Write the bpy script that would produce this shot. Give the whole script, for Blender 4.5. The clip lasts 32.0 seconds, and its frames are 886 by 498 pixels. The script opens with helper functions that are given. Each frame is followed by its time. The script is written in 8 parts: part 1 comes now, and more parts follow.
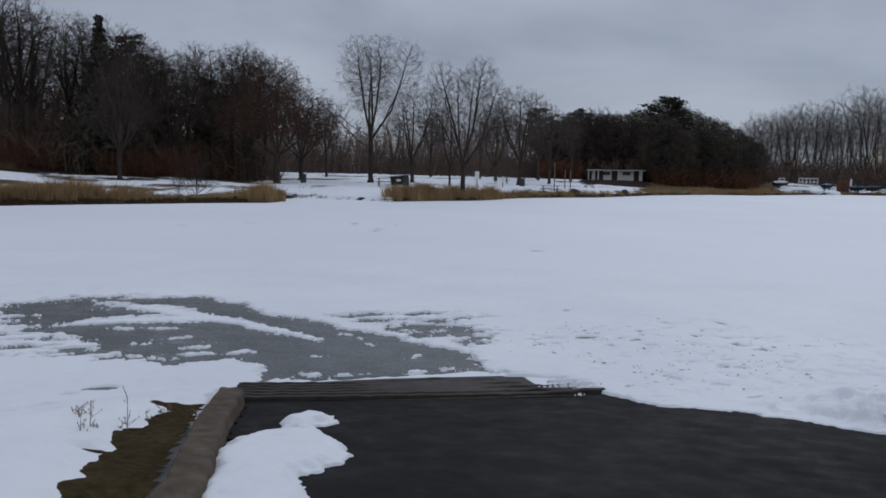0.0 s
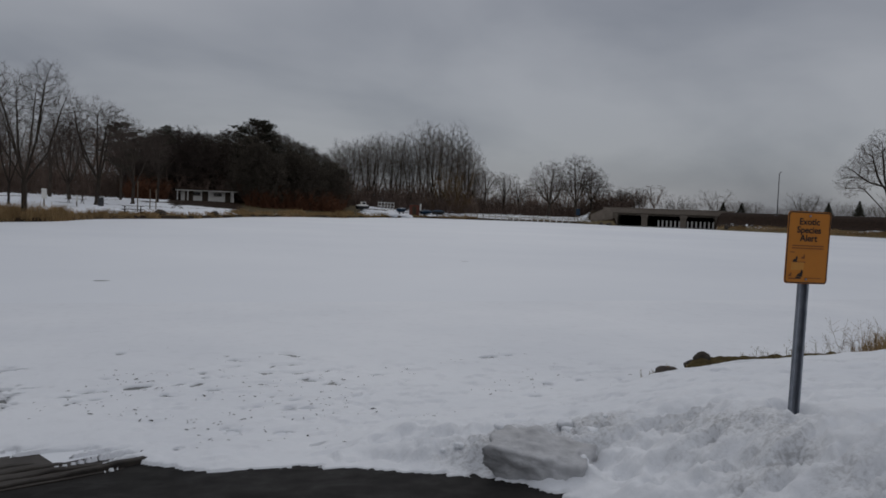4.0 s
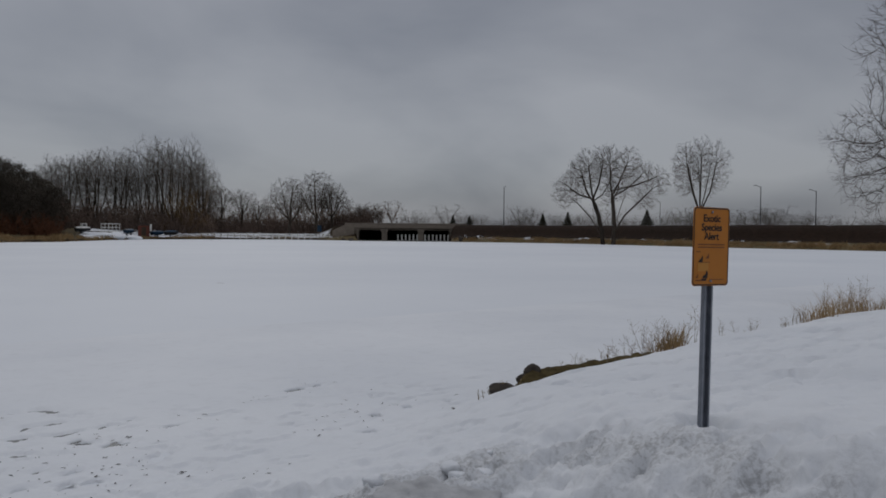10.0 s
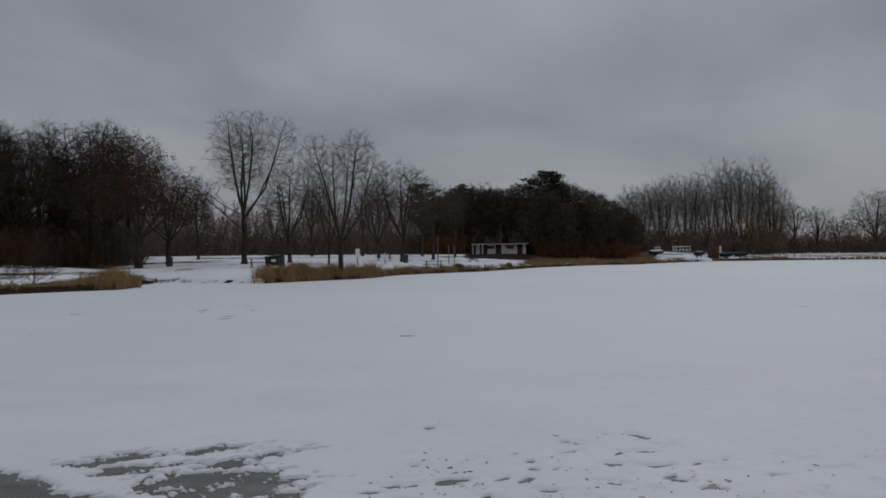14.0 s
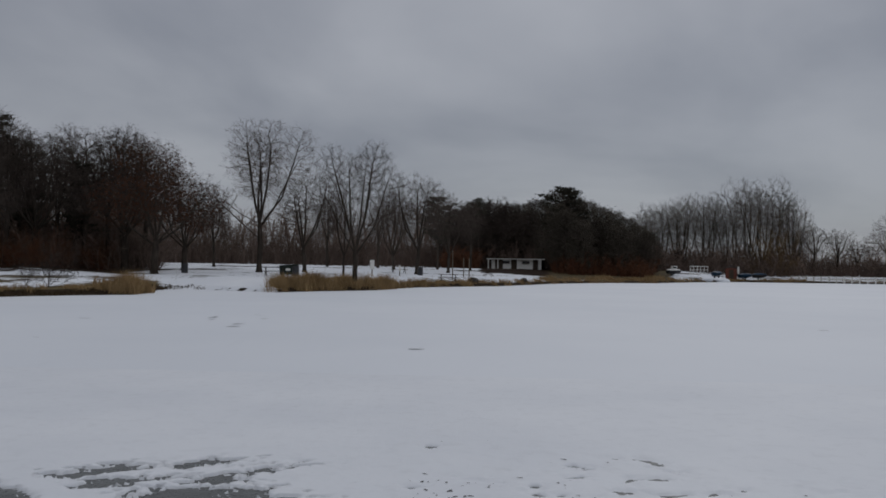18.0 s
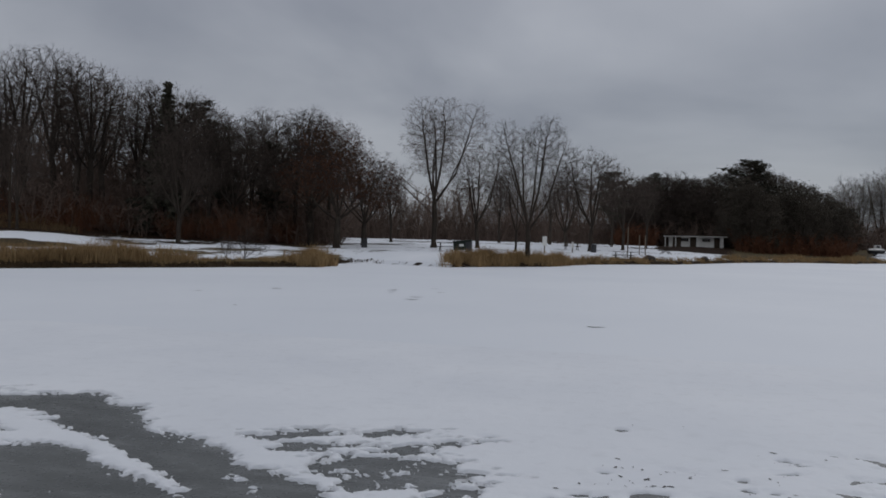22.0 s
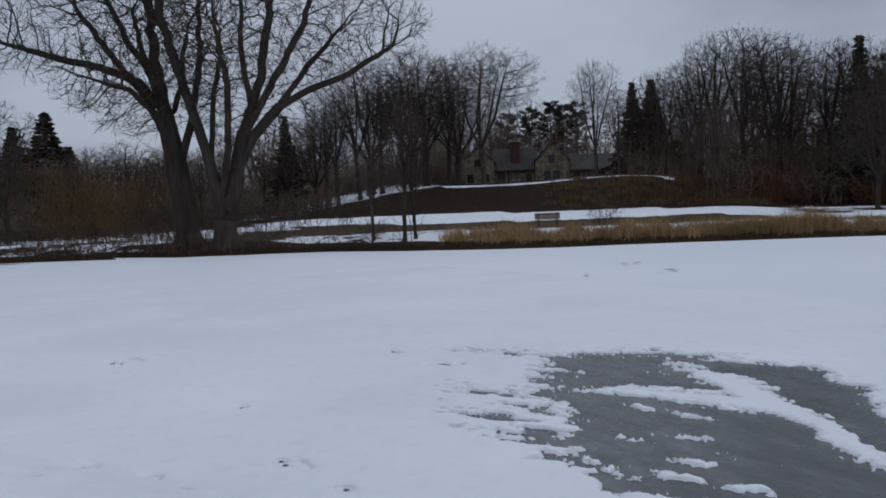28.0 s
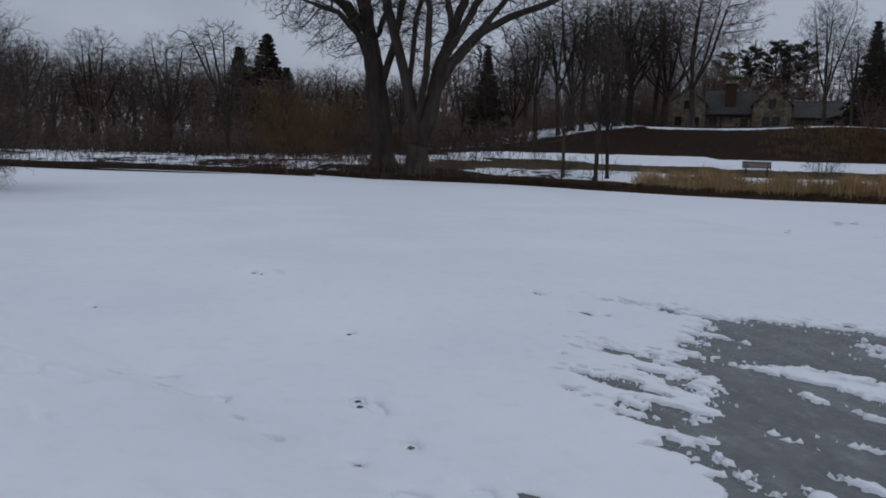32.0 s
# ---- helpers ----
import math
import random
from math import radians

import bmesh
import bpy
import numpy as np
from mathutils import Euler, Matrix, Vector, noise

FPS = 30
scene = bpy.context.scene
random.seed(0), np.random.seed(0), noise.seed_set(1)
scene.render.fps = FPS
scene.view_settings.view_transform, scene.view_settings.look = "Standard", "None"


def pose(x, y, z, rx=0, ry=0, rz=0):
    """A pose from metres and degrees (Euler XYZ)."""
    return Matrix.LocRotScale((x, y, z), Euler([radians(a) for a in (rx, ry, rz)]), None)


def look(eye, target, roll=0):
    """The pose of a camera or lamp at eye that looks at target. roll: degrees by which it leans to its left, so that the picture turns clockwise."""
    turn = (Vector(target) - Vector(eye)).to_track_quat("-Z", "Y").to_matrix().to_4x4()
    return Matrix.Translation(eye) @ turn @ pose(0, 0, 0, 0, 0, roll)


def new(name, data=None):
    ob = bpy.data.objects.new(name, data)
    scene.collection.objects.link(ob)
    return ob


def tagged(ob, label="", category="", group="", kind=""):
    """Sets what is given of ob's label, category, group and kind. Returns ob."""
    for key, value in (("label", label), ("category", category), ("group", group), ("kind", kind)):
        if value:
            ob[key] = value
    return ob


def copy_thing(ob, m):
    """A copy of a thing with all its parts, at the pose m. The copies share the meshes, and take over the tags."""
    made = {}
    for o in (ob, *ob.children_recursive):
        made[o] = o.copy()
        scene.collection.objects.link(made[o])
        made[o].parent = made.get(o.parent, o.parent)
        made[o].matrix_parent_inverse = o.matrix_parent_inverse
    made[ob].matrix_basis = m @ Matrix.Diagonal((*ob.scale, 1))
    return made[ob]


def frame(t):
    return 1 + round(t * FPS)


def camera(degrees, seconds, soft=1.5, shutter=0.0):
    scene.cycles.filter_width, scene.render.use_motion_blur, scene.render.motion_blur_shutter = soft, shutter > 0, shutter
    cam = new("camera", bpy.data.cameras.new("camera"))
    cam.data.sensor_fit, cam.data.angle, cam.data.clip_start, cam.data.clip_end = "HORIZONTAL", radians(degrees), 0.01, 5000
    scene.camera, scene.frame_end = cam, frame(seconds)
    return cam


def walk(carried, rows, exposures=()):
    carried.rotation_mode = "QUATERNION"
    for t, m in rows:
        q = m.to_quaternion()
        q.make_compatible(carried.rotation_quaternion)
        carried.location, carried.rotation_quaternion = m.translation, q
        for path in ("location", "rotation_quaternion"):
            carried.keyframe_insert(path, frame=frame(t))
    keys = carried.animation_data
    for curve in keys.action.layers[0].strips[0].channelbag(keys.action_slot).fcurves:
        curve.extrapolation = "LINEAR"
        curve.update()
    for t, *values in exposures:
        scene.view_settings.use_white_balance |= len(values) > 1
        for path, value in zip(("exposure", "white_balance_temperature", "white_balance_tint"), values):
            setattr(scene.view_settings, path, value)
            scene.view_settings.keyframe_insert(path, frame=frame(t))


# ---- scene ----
cam = camera(59.4, 32.0, soft=1.7)
PATH = [
    (0, (1.663, -0.286, 1.865), (1.311, 1.674, 1.679), 1.1),
    (0.5, (1.758, -0.081, 1.846), (1.727, 1.909, 1.656), 1.8),
    (1, (1.788, 0.077, 1.839), (1.972, 2.061, 1.667), 1.3),
    (1.5, (1.819, 0.09, 1.892), (2.254, 2.037, 1.756), 0.4),
    (2, (1.866, -0.001, 1.919), (2.34, 1.94, 1.831), 1.9),
    (2.5, (1.964, 0.226, 1.915), (2.618, 2.113, 1.801), 3.2),
    (4.5, (2.084, 0.758, 1.886), (2.746, 2.643, 1.784), 1.6),
    (5, (2.075, 0.905, 1.868), (2.815, 2.758, 1.722), -0.4),
    (5.5, (2.106, 1.028, 1.867), (2.901, 2.862, 1.812), 1.7),
    (6, (2.122, 1.133, 1.865), (3.031, 2.912, 1.771), 2.3),
    (6.5, (2.062, 1.301, 1.844), (2.973, 3.078, 1.734), 0.1),
    (7, (2.019, 1.44, 1.843), (2.802, 3.274, 1.684), 0.2),
    (7.5, (2.017, 1.556, 1.837), (2.777, 3.403, 1.728), 0.0),
    (8, (1.999, 1.68, 1.831), (3.005, 3.406, 1.726), 0.9),
    (8.5, (1.922, 1.779, 1.82), (2.951, 3.488, 1.672), -0.0),
    (9, (1.931, 1.839, 1.813), (2.956, 3.554, 1.73), 1.5),
    (9.5, (1.92, 1.903, 1.815), (3.056, 3.548, 1.744), 2.7),
    (10, (1.839, 1.95, 1.814), (3.074, 3.522, 1.77), 0.5),
    (10.5, (1.801, 2.043, 1.804), (2.91, 3.706, 1.723), 1.2),
    (11, (1.86, 2.146, 1.764), (2.688, 3.966, 1.727), 0.9),
    (11.5, (1.919, 2.32, 1.752), (2.515, 4.227, 1.664), 0.7),
    (12, (1.907, 2.462, 1.738), (2.365, 4.408, 1.687), -1.6),
    (12.5, (1.931, 2.589, 1.758), (2.277, 4.559, 1.721), -0.6),
    (13, (1.988, 2.709, 1.743), (2.22, 4.695, 1.682), 1.6),
    (13.5, (1.949, 2.823, 1.749), (2.083, 4.819, 1.758), 0.2),
    (14, (1.916, 2.915, 1.748), (1.845, 4.914, 1.763), -0.7),
    (14.5, (1.974, 2.986, 1.727), (1.72, 4.97, 1.739), 1.4),
    (16.5, (1.862, 3.143, 1.73), (1.611, 5.127, 1.784), -0.5),
    (17, (1.903, 3.175, 1.723), (1.619, 5.155, 1.743), 1.2),
    (17.5, (1.978, 3.227, 1.717), (1.762, 5.215, 1.736), 0.9),
    (18, (1.986, 3.242, 1.722), (1.874, 5.239, 1.772), 0.8),
    (18.5, (1.994, 3.234, 1.722), (1.92, 5.232, 1.75), 0.6),
    (19, (1.985, 3.218, 1.718), (1.914, 5.217, 1.718), 0.8),
    (19.5, (1.952, 3.241, 1.726), (1.864, 5.239, 1.737), 1.0),
    (20, (1.838, 3.268, 1.711), (1.755, 5.266, 1.72), 0.2),
    (20.5, (1.745, 3.318, 1.688), (1.55, 5.309, 1.659), 0.1),
    (21, (1.74, 3.404, 1.673), (1.311, 5.357, 1.611), -0.4),
    (21.5, (1.786, 3.487, 1.689), (1.331, 5.434, 1.694), 1.6),
    (22, (1.791, 3.508, 1.679), (1.249, 5.433, 1.661), 1.3),
    (22.5, (1.766, 3.515, 1.682), (1.012, 5.367, 1.637), 1.0),
    (23, (1.708, 3.538, 1.68), (0.902, 5.366, 1.594), 1.2),
    (23.5, (1.62, 3.55, 1.681), (0.779, 5.364, 1.611), 1.3),
    (24, (1.542, 3.533, 1.667), (0.582, 5.287, 1.594), 1.4),
    (24.5, (1.497, 3.533, 1.67), (0.423, 5.219, 1.591), 0.1),
    (25, (1.49, 3.535, 1.661), (0.262, 5.111, 1.575), -0.2),
    (25.5, (1.488, 3.574, 1.658), (0.102, 5.014, 1.581), 0.5),
    (26, (1.489, 3.614, 1.661), (0.008, 4.957, 1.611), 1.9),
    (26.5, (1.474, 3.644, 1.654), (-0.14, 4.825, 1.619), 1.6),
    (28.5, (1.49, 3.559, 1.675), (-0.357, 4.318, 1.553), -1.0),
    (29, (1.29, 3.731, 1.624), (-0.604, 4.356, 1.472), 1.4),
    (29.5, (1.345, 3.838, 1.653), (-0.468, 4.662, 1.466), 1.9),
    (30, (1.197, 3.904, 1.635), (-0.656, 4.642, 1.492), -0.3),
    (30.5, (1.099, 4.059, 1.629), (-0.868, 4.388, 1.467), -1.5),
    (31, (0.974, 4.195, 1.599), (-1.002, 4.422, 1.396), -1.0),
    (31.5, (0.942, 4.292, 1.594), (-1.028, 4.568, 1.382), -1.4),
    (32, (0.799, 4.411, 1.545), (-1.143, 4.824, 1.306), 1.8),
]
# ---- light ----
EXPOSURES = [(0.0, 0.12, 5860, 10), (0.9, 0.1, 5880, 10), (1.6, -0.07, 6450, 10), (5.0, -0.29, 6420, 10), (10.0, -0.31, 6400, 10), (14.0, -0.37, 6420, 10), (17.0, -0.23, 6380, 10), (20.0, -0.23, 6350, 10), (22.3, -0.08, 6300, 10), (22.9, 0.0, 6020, 10), (24.0, 0.03, 5870, 10), (26.0, 0.05, 5850, 10), (29.0, 0.12, 5820, 10), (30.0, 0.13, 5820, 10), (30.7, 0.03, 5850, 10), (32.0, -0.04, 5850, 10)]
walk(cam, [(t, look(eye, target, roll)) for t, eye, target, roll in PATH], EXPOSURES)

world = bpy.data.worlds.new("overcast_sky")
scene.world = world
world.use_nodes = True
wn, wl = world.node_tree.nodes, world.node_tree.links
wn.clear()


def wnode(kind, **inputs):
    n = wn.new(kind)
    for k, v in inputs.items():
        n.inputs[k].default_value = v
    return n


SUN_EL, SUN_AZ = radians(38), radians(200)
w_out = wnode("ShaderNodeOutputWorld")
w_add = wnode("ShaderNodeAddShader")
w_sky = wn.new("ShaderNodeTexSky")
w_sky.sky_type, w_sky.sun_disc = "NISHITA", False
w_sky.sun_elevation, w_sky.sun_rotation = SUN_EL, SUN_AZ
w_bg1 = wnode("ShaderNodeBackground", Strength=0.008)
w_bg2 = wnode("ShaderNodeBackground", Strength=0.46)
w_co = wn.new("ShaderNodeTexCoord")
w_sep = wn.new("ShaderNodeSeparateXYZ")
w_z = wn.new("ShaderNodeMath"); w_z.operation = "MAXIMUM"; w_z.inputs[1].default_value = 0.0
w_den = wn.new("ShaderNodeMath"); w_den.operation = "ADD"; w_den.inputs[1].default_value = 0.32
w_dx = wn.new("ShaderNodeMath"); w_dx.operation = "DIVIDE"
w_dy = wn.new("ShaderNodeMath"); w_dy.operation = "DIVIDE"
w_vec = wn.new("ShaderNodeCombineXYZ")
w_no = wnode("ShaderNodeTexNoise", Scale=1.15, Detail=5.0, Roughness=0.48, Distortion=0.3)
w_no2 = wnode("ShaderNodeTexNoise", Scale=0.55, Detail=2.0, Roughness=0.5)
w_mixn = wn.new("ShaderNodeMath"); w_mixn.operation = "MULTIPLY_ADD"; w_mixn.inputs[1].default_value = 0.6
w_half = wn.new("ShaderNodeMath"); w_half.operation = "MULTIPLY"; w_half.inputs[1].default_value = 0.4
w_ramp = wn.new("ShaderNodeValToRGB")
w_ramp.color_ramp.elements[0].position, w_ramp.color_ramp.elements[0].color = 0.37, (0.43, 0.45, 0.51, 1)
w_ramp.color_ramp.elements[1].position, w_ramp.color_ramp.elements[1].color = 0.57, (0.73, 0.745, 0.795, 1)
w_gain = wn.new("ShaderNodeMath"); w_gain.operation = "MULTIPLY_ADD"
w_gain.inputs[1].default_value, w_gain.inputs[2].default_value = 0.95, 0.93
w_mul = wn.new("ShaderNodeVectorMath"); w_mul.operation = "SCALE"
wl.new(w_co.outputs["Generated"], w_sep.inputs[0])
wl.new(w_sep.outputs["Z"], w_z.inputs[0])
wl.new(w_z.outputs[0], w_den.inputs[0])
wl.new(w_sep.outputs["X"], w_dx.inputs[0]); wl.new(w_den.outputs[0], w_dx.inputs[1])
wl.new(w_sep.outputs["Y"], w_dy.inputs[0]); wl.new(w_den.outputs[0], w_dy.inputs[1])
wl.new(w_dx.outputs[0], w_vec.inputs[0]); wl.new(w_dy.outputs[0], w_vec.inputs[1])
wl.new(w_vec.outputs[0], w_no.inputs["Vector"]); wl.new(w_vec.outputs[0], w_no2.inputs["Vector"])
wl.new(w_no2.outputs[0], w_half.inputs[0])
wl.new(w_no.outputs[0], w_mixn.inputs[0]); wl.new(w_half.outputs[0], w_mixn.inputs[2])
wl.new(w_mixn.outputs[0], w_ramp.inputs[0])
wl.new(w_z.outputs[0], w_gain.inputs[0])
wl.new(w_ramp.outputs[0], w_mul.inputs[0]); wl.new(w_gain.outputs[0], w_mul.inputs["Scale"])
wl.new(w_mul.outputs[0], w_bg2.inputs["Color"])
wl.new(w_sky.outputs[0], w_bg1.inputs["Color"])
wl.new(w_bg1.outputs[0], w_add.inputs[0]); wl.new(w_bg2.outputs[0], w_add.inputs[1])
wl.new(w_add.outputs[0], w_out.inputs[0])

sun_data = bpy.data.lights.new("sun", "SUN")
sun_data.energy, sun_data.angle, sun_data.color = 0.5, radians(40), (1.0, 0.97, 0.93)
sun = new("sun", sun_data)
sun.rotation_euler = Euler((radians(90) - SUN_EL, 0, radians(160)))

# ---- materials ----


class Mat:
    """A node material with short calls for the usual nodes."""

    def __init__(self, name, rough=0.8, metal=0.0):
        self.m = bpy.data.materials.new(name)
        self.m.use_nodes = True
        self.n, self.l = self.m.node_tree.nodes, self.m.node_tree.links
        self.b = self.n["Principled BSDF"]
        self.b.inputs["Roughness"].default_value = rough
        self.b.inputs["Metallic"].default_value = metal
        self.b.inputs["Specular IOR Level"].default_value = 0.3
        self.co = self.n.new("ShaderNodeTexCoord").outputs["Object"]

    def noise(self, scale, detail=4.0, rough=0.55, stretch=None):
        n = self.n.new("ShaderNodeTexNoise")
        n.inputs["Scale"].default_value, n.inputs["Detail"].default_value = scale, detail
        n.inputs["Roughness"].default_value = rough
        src = self.co
        if stretch:
            mp = self.n.new("ShaderNodeMapping")
            mp.inputs["Scale"].default_value = stretch
            self.l.new(src, mp.inputs["Vector"])
            src = mp.outputs[0]
        self.l.new(src, n.inputs["Vector"])
        return n.outputs[0]

    def ramp(self, fac, *stops):
        r = self.n.new("ShaderNodeValToRGB")
        e = r.color_ramp.elements
        while len(e) < len(stops):
            e.new(0.5)
        for k, (p, c) in enumerate(stops):
            e[k].position = p
            e[k].color = (*c, 1) if len(c) == 3 else c
        self.l.new(fac, r.inputs[0])
        return r.outputs[0]

    def mix(self, fac, a, b, mode="MIX"):
        x = self.n.new("ShaderNodeMix")
        x.data_type, x.blend_type = "RGBA", mode
        for s, v in ((x.inputs[0], fac), (x.inputs[6], a), (x.inputs[7], b)):
            if isinstance(v, (int, float)):
                s.default_value = v
            elif isinstance(v, tuple):
                s.default_value = (*v, 1)
            else:
                self.l.new(v, s)
        return x.outputs[2]

    def math(self, op, a, b=0.0, c=0.0):
        x = self.n.new("ShaderNodeMath")
        x.operation = op
        for s, v in zip(x.inputs, (a, b, c)):
            if isinstance(v, (int, float)):
                s.default_value = v
            else:
                self.l.new(v, s)
        return x.outputs[0]

    def attr(self, name):
        a = self.n.new("ShaderNodeAttribute")
        a.attribute_name = name
        return a.outputs["Fac"]

    def rand(self):
        return self.n.new("ShaderNodeObjectInfo").outputs["Random"]

    def island(self):
        return self.n.new("ShaderNodeNewGeometry").outputs["Random Per Island"]

    def color(self, c):
        if isinstance(c, tuple):
            self.b.inputs["Base Color"].default_value = (*c, 1)
        else:
            self.l.new(c, self.b.inputs["Base Color"])
        return self

    def rough(self, r):
        self.l.new(r, self.b.inputs["Roughness"])
        return self

    def bump(self, h, strength=0.4, dist=0.02):
        b = self.n.new("ShaderNodeBump")
        b.inputs["Strength"].default_value, b.inputs["Distance"].default_value = strength, dist
        self.l.new(h, b.inputs["Height"])
        old = self.b.inputs["Normal"].links
        if old:
            self.l.new(old[0].from_socket, b.inputs["Normal"])
        self.l.new(b.outputs[0], self.b.inputs["Normal"])
        return self


def mottled(name, a, b, scale=6.0, rough=0.8, bump=0.3, dist=0.01, metal=0.0, detail=5.0, stretch=None, vary=0.0):
    """Two colours mixed by fine and broad noise, with relief; vary: spread of lightness between objects."""
    m = Mat(name, rough, metal)
    if rough >= 0.85:
        m.b.inputs["Specular IOR Level"].default_value = 0.04
    f = m.noise(scale, detail, 0.6, stretch)
    g = m.noise(scale * 0.13, 2.0, 0.5)
    mixed = m.ramp(m.math("MULTIPLY_ADD", f, 0.7, m.math("MULTIPLY", g, 0.3)), (0.3, a), (0.7, b))
    if vary:
        gain = m.math("MULTIPLY_ADD", m.rand(), 2 * vary, 1 - vary)
        v = m.n.new("ShaderNodeVectorMath")
        v.operation = "SCALE"
        m.l.new(mixed, v.inputs[0]); m.l.new(gain, v.inputs["Scale"])
        mixed = v.outputs[0]
    m.color(mixed)
    if bump:
        m.bump(f, bump, dist)
    return m.m


def snow_material(name, dirt):
    m = Mat(name, 0.62)
    big, mid, fine = m.noise(0.35, 3.0), m.noise(5.0, 5.0, 0.6), m.noise(70.0, 4.0, 0.7)
    clean = m.ramp(big, (0.3, (0.70, 0.72, 0.75)), (0.7, (0.78, 0.795, 0.815)))
    grime = m.math("MULTIPLY", m.ramp(mid, (0.52, (0, 0, 0)), (0.8, (1, 1, 1))), dirt)
    flecks = m.ramp(m.noise(26.0, 5.0, 0.7), (0.45, (0.3, 0.3, 0.3)), (0.62, (1, 1, 1)))
    grime = m.math("MAXIMUM", grime, m.math("MULTIPLY", m.attr("grit"), flecks))
    m.color(m.mix(grime, clean, (0.29, 0.29, 0.29)))
    m.bump(mid, 0.22, 0.04).bump(m.noise(19.0, 5.0, 0.65), 0.3, 0.02).bump(fine, 0.25, 0.006)
    return m.m


M_SNOW = snow_material("snow", 0.12)
M_PLOWED = snow_material("plowed_snow", 0.8)
M_BLOCK = mottled("icy_plowed_snow", (0.33, 0.33, 0.335), (0.58, 0.585, 0.595), 7, 0.7, 0.6, 0.03)

_m = Mat("lake_snow", 0.6)
_b, _f, _v = _m.noise(0.05, 4.0, 0.6), _m.noise(1.2, 6.0, 0.65, (1.0, 0.35, 1.0)), _m.noise(45.0, 3.0, 0.6)
_c = _m.ramp(_b, (0.32, (0.69, 0.715, 0.75)), (0.68, (0.765, 0.785, 0.81)))
_c = _m.mix(_m.math("MULTIPLY", _m.ramp(_f, (0.60, (0, 0, 0)), (0.78, (1, 1, 1))), 0.14), _c, (0.55, 0.57, 0.60))
_m.color(_c).bump(_f, 0.1, 0.03).bump(_v, 0.2, 0.006)
M_LAKE = _m.m

_m = Mat("wet_ice", 0.16)
_b, _f = _m.noise(0.9, 5.0, 0.6), _m.noise(14.0, 6.0, 0.7)
_s = _m.noise(2.2, 7.0, 0.68, (0.8, 2.4, 1.0))
_c = _m.ramp(_m.math("MULTIPLY_ADD", _s, 0.6, _m.math("MULTIPLY", _b, 0.4)), (0.32, (0.050, 0.054, 0.050)), (0.50, (0.088, 0.092, 0.088)), (0.62, (0.14, 0.145, 0.142)), (0.72, (0.26, 0.27, 0.275)))
_c = _m.mix(_m.math("MULTIPLY", _m.ramp(_f, (0.55, (0, 0, 0)), (0.8, (1, 1, 1))), 0.35), _c, (0.25, 0.26, 0.262))
_m.color(_c).rough(_m.ramp(_f, (0.35, (0.2, 0.2, 0.2)), (0.7, (0.5, 0.5, 0.5)))).bump(_f, 0.12, 0.006)
M_ICE = _m.m

_m = Mat("open_water", 0.08)
_m.color((0.012, 0.014, 0.015)).bump(_m.noise(2.0, 3.0), 0.08, 0.03)
M_WATER = _m.m

_m = Mat("winter_ground", 0.92)
_m.b.inputs["Specular IOR Level"].default_value = 0.05
_cover, _tone = _m.attr("cover"), _m.attr("tone")
_n1, _n2, _n3 = _m.noise(0.22, 6.0, 0.62), _m.noise(1.6, 5.0, 0.6), _m.noise(14.0, 4.0, 0.7)
_grass = _m.ramp(_n2, (0.3, (0.10, 0.08, 0.045)), (0.7, (0.22, 0.175, 0.09)))
_litter = _m.ramp(_n2, (0.3, (0.009, 0.005, 0.003)), (0.7, (0.026, 0.013, 0.008)))
_soil = _m.mix(_tone, _grass, _litter)
_soil = _m.mix(_m.math("MULTIPLY", _m.ramp(_n3, (0.4, (0, 0, 0)), (0.75, (1, 1, 1))), 0.25), _soil, (0.08, 0.06, 0.04))
_edge = _m.math("MULTIPLY_ADD", _m.math("MULTIPLY_ADD", _n1, 0.6, _m.math("MULTIPLY", _n2, 0.4)), 2.1, -1.05)
_mask = _m.ramp(_m.math("ADD", _cover, _edge), (0.46, (0, 0, 0)), (0.54, (1, 1, 1)))
_white = _m.ramp(_n1, (0.3, (0.69, 0.715, 0.75)), (0.7, (0.77, 0.785, 0.805)))
_m.color(_m.mix(_mask, _soil, _white))
_m.bump(_m.math("MULTIPLY_ADD", _mask, 0.6, _m.math("MULTIPLY", _n3, 0.4)), 0.6, 0.06)
M_GROUND = _m.m

_m = Mat("asphalt", 0.72)
_m.b.inputs["Specular IOR Level"].default_value = 0.07
_b, _f, _g = _m.noise(0.8, 4.0, 0.6), _m.noise(160.0, 3.0, 0.7), _m.noise(4.0, 5.0, 0.65)
_c = _m.ramp(_b, (0.3, (0.010, 0.0093, 0.009)), (0.7, (0.020, 0.0188, 0.018)))
_c = _m.mix(_m.math("MULTIPLY", _m.ramp(_f, (0.5, (0, 0, 0)), (0.72, (1, 1, 1))), 0.16), _c, (0.06, 0.057, 0.055))
_c = _m.mix(_m.math("MULTIPLY", _m.ramp(_g, (0.62, (0, 0, 0)), (0.75, (1, 1, 1))), 0.25), _c, (0.055, 0.052, 0.05))
_m.color(_c).rough(_m.ramp(_g, (0.3, (0.6, 0.6, 0.6)), (0.7, (0.92, 0.92, 0.92)))).bump(_f, 0.5, 0.003).bump(_g, 0.08, 0.01)
M_ASPHALT = _m.m

